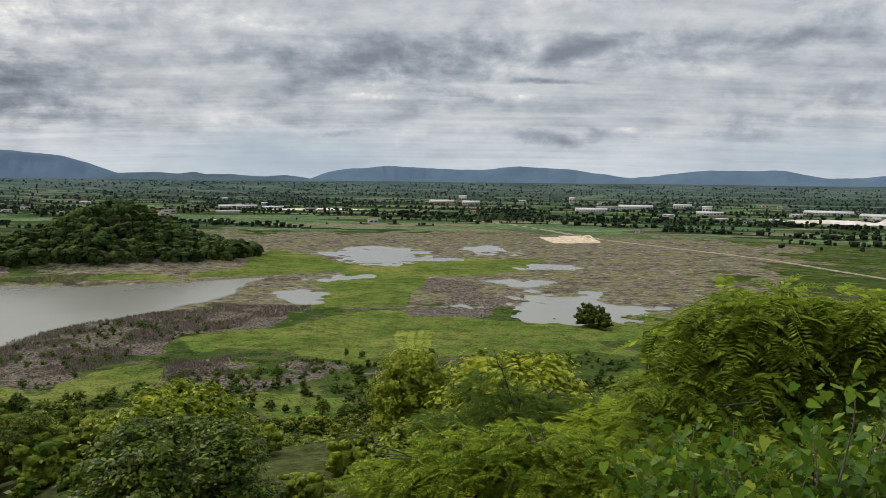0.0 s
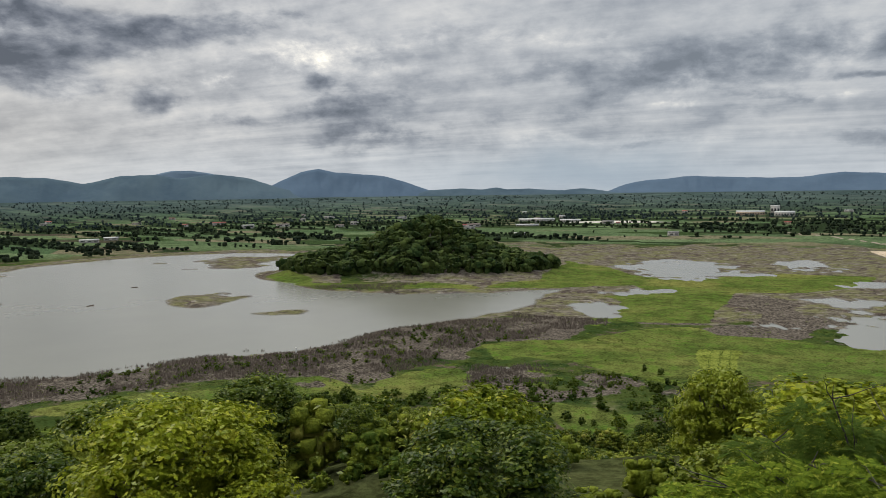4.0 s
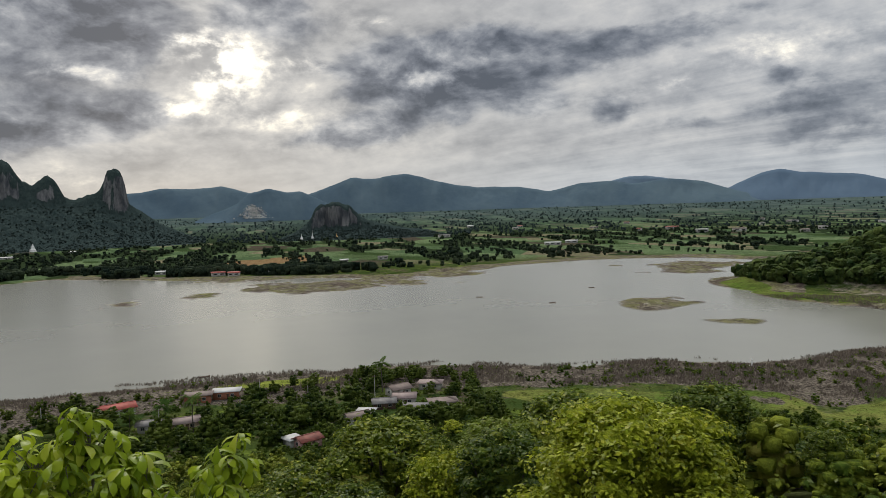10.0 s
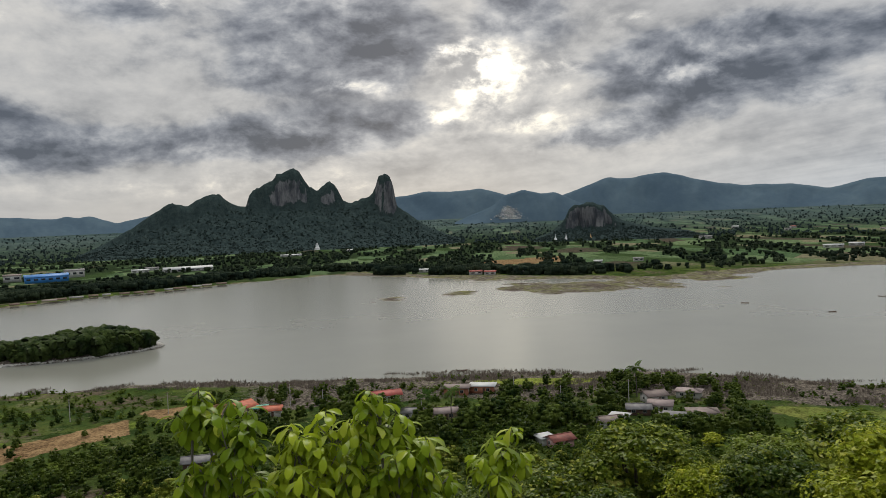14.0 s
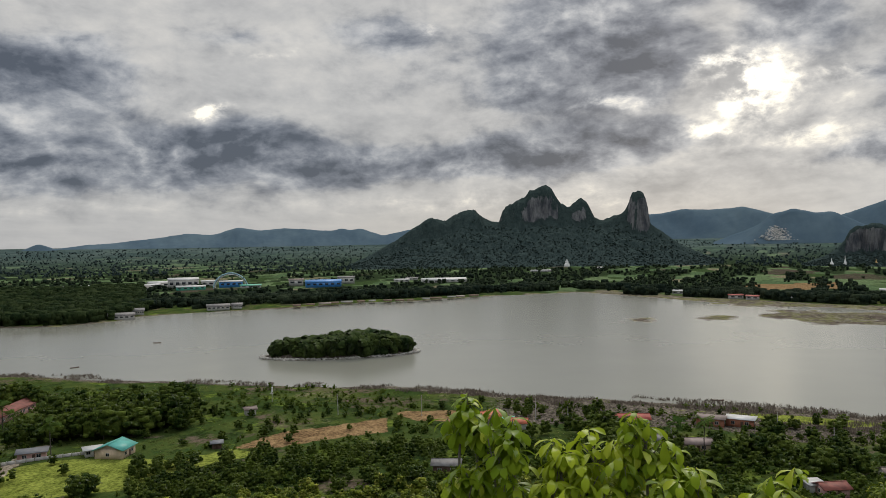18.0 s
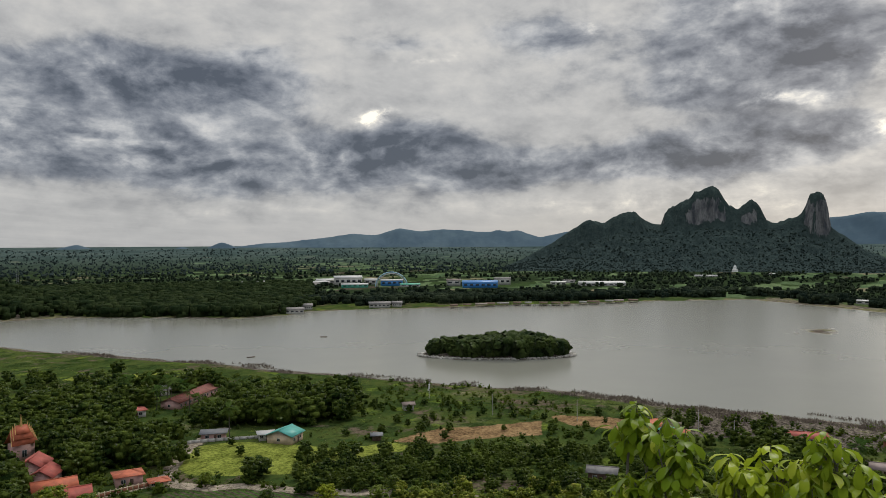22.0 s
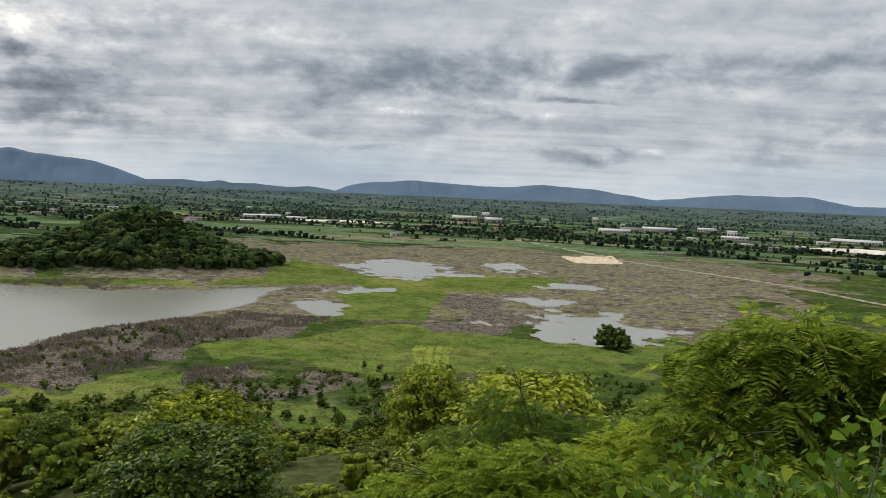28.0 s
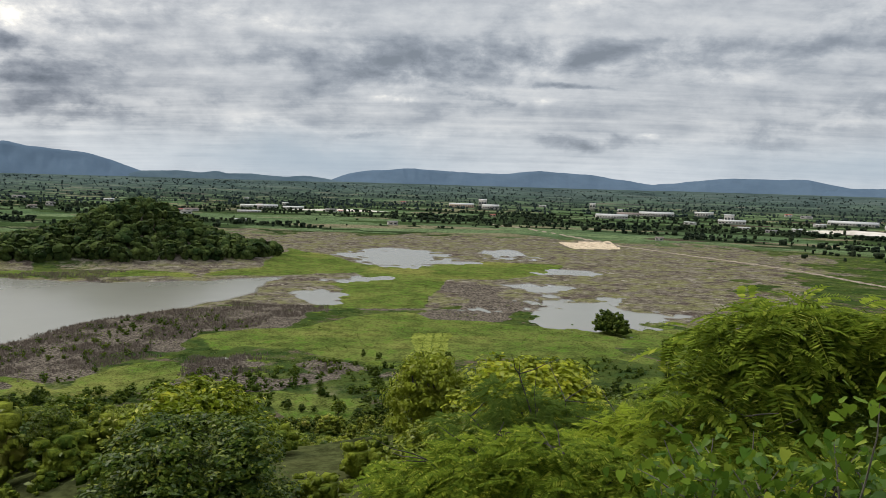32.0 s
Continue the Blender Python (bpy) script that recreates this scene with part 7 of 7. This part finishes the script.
# pavilions on the promenade and huts on stilts along the far shore
for i, (a_, r_0) in enumerate([(116.5, 752), (115.4, 789), (110, 802), (108.7, 805)]):
    shed("grey-roofed lakeside pavilion on the promenade", a_, r_0, 22 if i in (0, 2) else 10, 8, 4, M_ROOF_GREY, M_WALL_WHITE, 4, 5, "lakeside pavilions", "pavilion", "pavilion", 0.5)
for i in range(15):
    a_ = 104.5 - i * 0.95 - rnd.random() * 0.3
    sh_r = float(np.interp(a_, [87, 91.5, 96, 100, 104, 109], [905, 880, 832, 832, 800, 783]))
    hut = tagged(new("stilt_hut"), "brown thatched hut on stilts over the shallows", "hut", "huts along the far shore")
    w_ = rnd.uniform(6, 13)
    solid("floor", box(-w_ / 2, w_ / 2, -2.5, 2.5, 0.7, 0.9), M_WALL_WOOD, hut)
    solid("roof", join([slab((-w_ / 2 - 0.6, s * 3.2, 2.7), (w_ / 2 + 0.6, s * 3.2, 2.7), (w_ / 2 + 0.6, 0, 4.1), (-w_ / 2 - 0.6, 0, 4.1), 0.2) for s in (-1, 1)]), rnd.choice([M_ROOF_TAN, M_WALL_WOOD, M_ROOF_GREY]), hut)
    for sx in (-1, 1):
        for sy in (-1, 1):
            solid("stilt", box(sx * w_ * 0.46 - 0.1, sx * w_ * 0.46 + 0.1, sy * 2.3 - 0.1, sy * 2.3 + 0.1, -2.5, 2.8), M_WALL_WOOD, hut)
    stand(hut, a_, sh_r - 4, 0, 0, z=0.0)


def arch_monument(az, r):
    root = tagged(new("arch"), "pale blue lattice arch over a stadium front", "arch")
    for k, rad in enumerate((25.0, 22.5)):
        pts = [(math.cos(t) * rad, 0, math.sin(t) * rad * 0.92) for t in np.linspace(0, math.pi, 25)]
        solid("arch_rib", tube(pts, [0.8] * 25, 6), M_ROOF_WHITE if k else paint_mat("pale_blue_steel", (0.35, 0.55, 0.68), 0.5, 0.1), root)
    for t in np.linspace(0.15, math.pi - 0.15, 13):
        solid("arch_tie", tube([(math.cos(t) * 22.5, 0, math.sin(t) * 20.7), (math.cos(t) * 25, 0, math.sin(t) * 23)], [0.35, 0.35], 5), M_ROOF_WHITE, root)
    return stand(root, az, r, 0, 0.5)


arch_monument(109.1, 1185)


def mast(label, az, r, h, w0, name="mast", arms=0):
    root = tagged(new(name), label, "mast")
    for sx in (-1, 1):
        for sy in (-1, 1):
            solid("leg", tube([(sx * w0, sy * w0, -1), (sx * w0 * 0.2, sy * w0 * 0.2, h)], [0.22, 0.14], 4), M_STEEL, root)
    for i in range(8):
        z = h * (i + 0.5) / 8
        k = w0 * (1 - 0.8 * z / h)
        solid("brace", tube([(-k, -k, z), (k, -k, z + h / 16), (k, k, z), (-k, k, z + h / 16), (-k, -k, z)], [0.12] * 5, 4), M_STEEL, root)
    for i in range(arms):
        z = h * (0.72 + 0.12 * i)
        solid("crossarm", box(-h * 0.14, h * 0.14, -0.3, 0.3, z, z + 0.5), M_STEEL, root)
    return stand(root, az, r, 0)


mast("red and white telecom mast on the wooded shore", 134.55, 1130, 44, 2.2)
for a_, r_0 in ((-33.5, 1250), (-35.5, 1500), (-36.5, 1150)):
    mast("steel lattice pylon beside the fields", a_, r_0, 38, 2.6, "pylon", 3)


def water_tower(az, r):
    root = tagged(new("silo_tower"), "pale grey silo tower above the works", "tower")
    solid("shaft", tube([(0, 0, -1), (0, 0, 26), (0, 0, 27), (0, 0, 34)], [13, 13, 13.5, 11], 16), M_CONCRETE, root, smooth=False)
    solid("cap", tube([(0, 0, 34), (0, 0, 37)], [11, 0.5], 16), M_ROOF_GREY, root)
    return stand(root, az, r, 0)


water_tower(-34.4, 1950)


def heap(label, az, r, w, d, h, mat_):
    us = np.linspace(-1, 1, 41)
    X, Y = np.meshgrid(us, us, indexing="ij")
    Z = np.clip(1 - np.hypot(X, Y), 0, 1) ** 0.8 * (1 + fbm(X * 10, Y * 10, 3, 3, 5) * 0.7) - 0.05
    ix = np.arange(41 * 41).reshape(41, 41)
    q = np.stack([ix[:-1, :-1], ix[1:, :-1], ix[1:, 1:], ix[:-1, 1:]], -1).reshape(-1, 4)
    ob = tagged(new("spoil_bank", mesh_of("spoil_bank", np.stack([X * w, Y * d, Z * h], -1), q, [mat_], True)), label, "heap", "spoil heaps at the works")
    return stand(ob, az, r, 0, 0)


M_SPOIL = surface("pale_quarry_spoil", (0.42, 0.38, 0.32), (0.62, 0.58, 0.52), 0.05, 0.95)
M_SPOIL_BROWN = surface("brown_spoil", (0.22, 0.17, 0.13), (0.36, 0.29, 0.23), 0.05, 0.95)
heap("white conical heap of crushed stone at the works", -31.54, 1454, 50, 40, 18, M_SPOIL)
heap("long pale spoil bank at the works", -27.16, 1429, 95, 30, 7, M_SPOIL)
heap("long pale spoil bank beside the plant", -33.34, 1454, 60, 30, 7, M_SPOIL)
heap("long brown spoil bank at the works", -38.42, 1354, 110, 40, 13, M_SPOIL_BROWN)
heap("pale bare earth bank between trees", 9.42, 1616, 120, 20, 4, M_SPOIL)


def statue(az, r, h, label):
    """A seated form of stacked rounded masses on a plinth, all one mesh."""
    prof = [(0.42, 0), (0.44, 0.12), (0.36, 0.16), (0.40, 0.2), (0.38, 0.34), (0.24, 0.4), (0.23, 0.6), (0.25, 0.68), (0.1, 0.73), (0.12, 0.8), (0.11, 0.9), (0.05, 0.95), (0.02, 1.0)]
    vf = tube([(0, 0, z * h) for _, z in prof], [w * h * 0.9 for w, _ in prof], 16)
    ob = tagged(new("statue", mesh_of("statue", vf[0], vf[1], [M_STATUE], True)), label, "statue")
    return stand(ob, az, r, 0, 0.3)


statue(84.1, 1790, 17, "big white seated statue at the foot of the mountain")
for a_, h_ in ((66.2, 14), (65.4, 18), (63.6, 12)):
    spire = tagged(new("stupa"), "pale pointed temple stupa at the crag foot", "stupa", "stupas at the crag")
    solid("base", box(-4, 4, -4, 4, -2, 4), M_STATUE, spire)
    solid("spire", tube([(0, 0, 4), (0, 0, 7), (0, 0, h_ * 0.7), (0, 0, h_ + 4)], [3.4, 2.6, 0.9, 0.05], 10), M_GOLD if a_ < 65 else M_STATUE, spire)
    stand(spire, a_, 1740, 0, 0)

# poles, palms, small things on the near plain
for a_, r_0 in ((95.2, 289), (84.2, 267), (69.7, 274), (66.2, 258), (76.8, 245), (120.9, 294), (101.5, 296), (61.2, 268), (86.6, 281), (106.3, 327)):
    pole = tagged(new("utility_pole"), "grey concrete utility pole with a crossarm", "pole", "utility poles in the village")
    solid("post", tube([(0, 0, -1), (0, 0, 8.5)], [0.16, 0.1], 6), M_CONCRETE, pole)
    solid("crossarm", box(-0.9, 0.9, -0.06, 0.06, 7.9, 8.05), M_WALL_WOOD, pole)
    stand(pole, a_, r_0, rnd.uniform(-60, 60))

M_PALM = foliage("palm_fronds", (0.03, 0.07, 0.015), (0.085, 0.13, 0.03), through_light=0.3)


def palm(seed, h):
    rs = np.random.RandomState(seed)
    root = tagged(new("coconut_palm"), "slender coconut palm with drooping fronds", "palm", "coconut palms in the village")
    solid("trunk", tube([(0, 0, -1), (rs.uniform(-0.4, 0.4), 0.2, h * 0.5), (rs.uniform(-0.8, 0.8), 0.3, h)], [0.22, 0.16, 0.13], 6), M_BARK, root, smooth=True)
    top = np.array([0.2, 0.3, h])
    ch = [turned(frond(rs, 3.4, 14, 0.85, rs.uniform(0.15, 0.6)), top, i * 2.4, rs.uniform(-0.5, 0.9), rs.normal() * 0.2) for i in range(18)]
    v, f = join(ch)
    part("crown", mesh_of("crown", v, f, [M_PALM]), root)
    return root


PALMS = [palm(401, 11), palm(402, 8.5), palm(403, 6)]
PALM_AT = [(125, 332), (124.3, 338), (125.7, 340), (126.4, 344), (125.3, 352), (127, 338), (128, 347), (123.8, 324), (128.8, 354), (60.6, 276), (76.4, 248), (78.8, 251), (74.5, 243), (2.1, 222), (117.8, 287), (121, 270), (126, 328), (123.2, 320)]
for i, (a_, r_0) in enumerate(PALM_AT):
    c = at(a_, r_0)
    m = Matrix.Translation((c.x, c.y, height_at(c.x, c.y) - 0.2)) @ Matrix.Rotation(rnd.random() * 6.28, 4, "Z")
    src = PALMS[i % 3]
    if i < 3:
        src.matrix_basis = m
    else:
        copy_thing(src, m)
# stony rim of the small island
rs = np.random.RandomState(88)
th = rs.rand(700) * 6.283
c = at(101.2, 460)
a0 = radians(101.2 + 2)
u_, v_ = np.cos(th) * 46.5 * rs.uniform(0.97, 1.03, 700), np.sin(th) * 18.2 * rs.uniform(0.95, 1.05, 700)
p_ = np.stack([c.x + u_ * math.cos(a0) - v_ * math.sin(a0), c.y + u_ * math.sin(a0) + v_ * math.cos(a0), rs.uniform(-0.2, 0.6, 700)], -1)
stone = []
for k in range(3):
    bm = bmesh.new()
    bmesh.ops.create_icosphere(bm, subdivisions=1, radius=0.5)
    v = np.array([vv.co[:] for vv in bm.verts]) * rs.uniform(0.7, 1.2, (len(bm.verts), 1)) * (1.3, 1, 0.8)
    f = np.array([[q.index for q in fc.verts] for fc in bm.faces])
    bm.free()
    stone.append((v, f))
M_STONE = surface("pale_shore_stone", (0.24, 0.225, 0.2), (0.42, 0.4, 0.36), 0.3, 0.9, object_space=False)
mass("shore_stones", "pale stones edging the small wooded island", "stones", p_, rs.uniform(1.2, 2.6, 700), stone, M_STONE, 12)

M_QUARRY = surface("fresh_quarry_rock", (0.3, 0.29, 0.27), (0.56, 0.54, 0.5), 0.02, 0.95, object_space=False)
# pale quarry face on the wooded hill: rubble lying on its slope
k_ = 420
qe = -0.4 + 1.0 * rs.rand(k_) ** 1.5
qa = 69.6 + 0.35 * qe + rs.normal(size=k_) * 0.42 * (0.95 - qe)
top_z = EYE_Z + 3600 * math.tan(radians(1.4))
qz = EYE_Z + 3470 * np.tan(np.radians(qe))
qr = 3600 - 160 * (1 - np.clip((qz - 20) / (top_z - 20), 0, 1) ** 1.1) - 1
p_ = np.stack([-qr * np.sin(np.radians(qa)), qr * np.cos(np.radians(qa)), qz], -1)
mass("quarry_rubble", "pale broken rock of a quarry face on a far hill", "rocks", p_, rs.uniform(3, 8, k_), stone, M_QUARRY, 13)


def shore_marker(az, r, label):
    """A short white concrete marker at the water's edge, on a low plinth."""
    root = tagged(new("marker_post"), label, "post")
    solid("plinth", box(-0.9, 0.9, -0.9, 0.9, -0.4, 0.25), M_CONCRETE, root)
    solid("shaft", tube([(0, 0, 0.25), (0, 0, 1.6), (0.05, 0, 2.7)], [0.42, 0.32, 0.26], 8), M_STATUE, root, "white painted shaft")
    solid("cap", tube([(0.05, 0, 2.65), (0.05, 0, 2.85), (0.05, 0, 3.0)], [0.42, 0.42, 0.1], 8), M_STATUE, root)
    stand(root, az, r, 10, 0.1)


def punt(az, r, turn, label):
    """A small open boat: hull with raised ends, two thwarts."""
    root = tagged(new("boat"), label, "boat")
    st = [(-2.4, 0.12, 0.5), (-1.6, 0.48, 0.34), (0.0, 0.62, 0.28), (1.6, 0.5, 0.34), (2.5, 0.1, 0.55)]
    v, f = [], []
    for x, w, z in st:
        v += [(x, -w, z), (x, -w * 0.7, -0.1), (x, w * 0.7, -0.1), (x, w, z), (x, w * 0.85, z), (x, w * 0.6, 0.0), (x, -w * 0.6, 0.0), (x, -w * 0.85, z)]
    for i in range(len(st) - 1):
        for k in range(8):
            f.append((i * 8 + k, i * 8 + (k + 1) % 8, i * 8 + 8 + (k + 1) % 8, i * 8 + 8 + k))
    solid("hull", (np.array(v), np.array(f)), M_WALL_WOOD, root)
    for x in (-0.9, 0.9):
        solid("thwart", box(x - 0.12, x + 0.12, -0.45, 0.45, 0.16, 0.2), M_WALL_WOOD, root)
    stand(root, az, r, turn, 0.0, 0.06)


shore_marker(33.5, 323, "white marker post at the edge of the reed belt")
shore_marker(106.3, 345, "small white marker post on the lake shore")
for a_, r_0, tn in ((73.6, 330, 10), (47.5, 520, 30), (44.6, 610, -20), (53, 560, 5), (119.5, 470, 15), (114.2, 560, -10)):
    punt(a_, r_0, tn, "small dark wooden boat lying on the calm water")
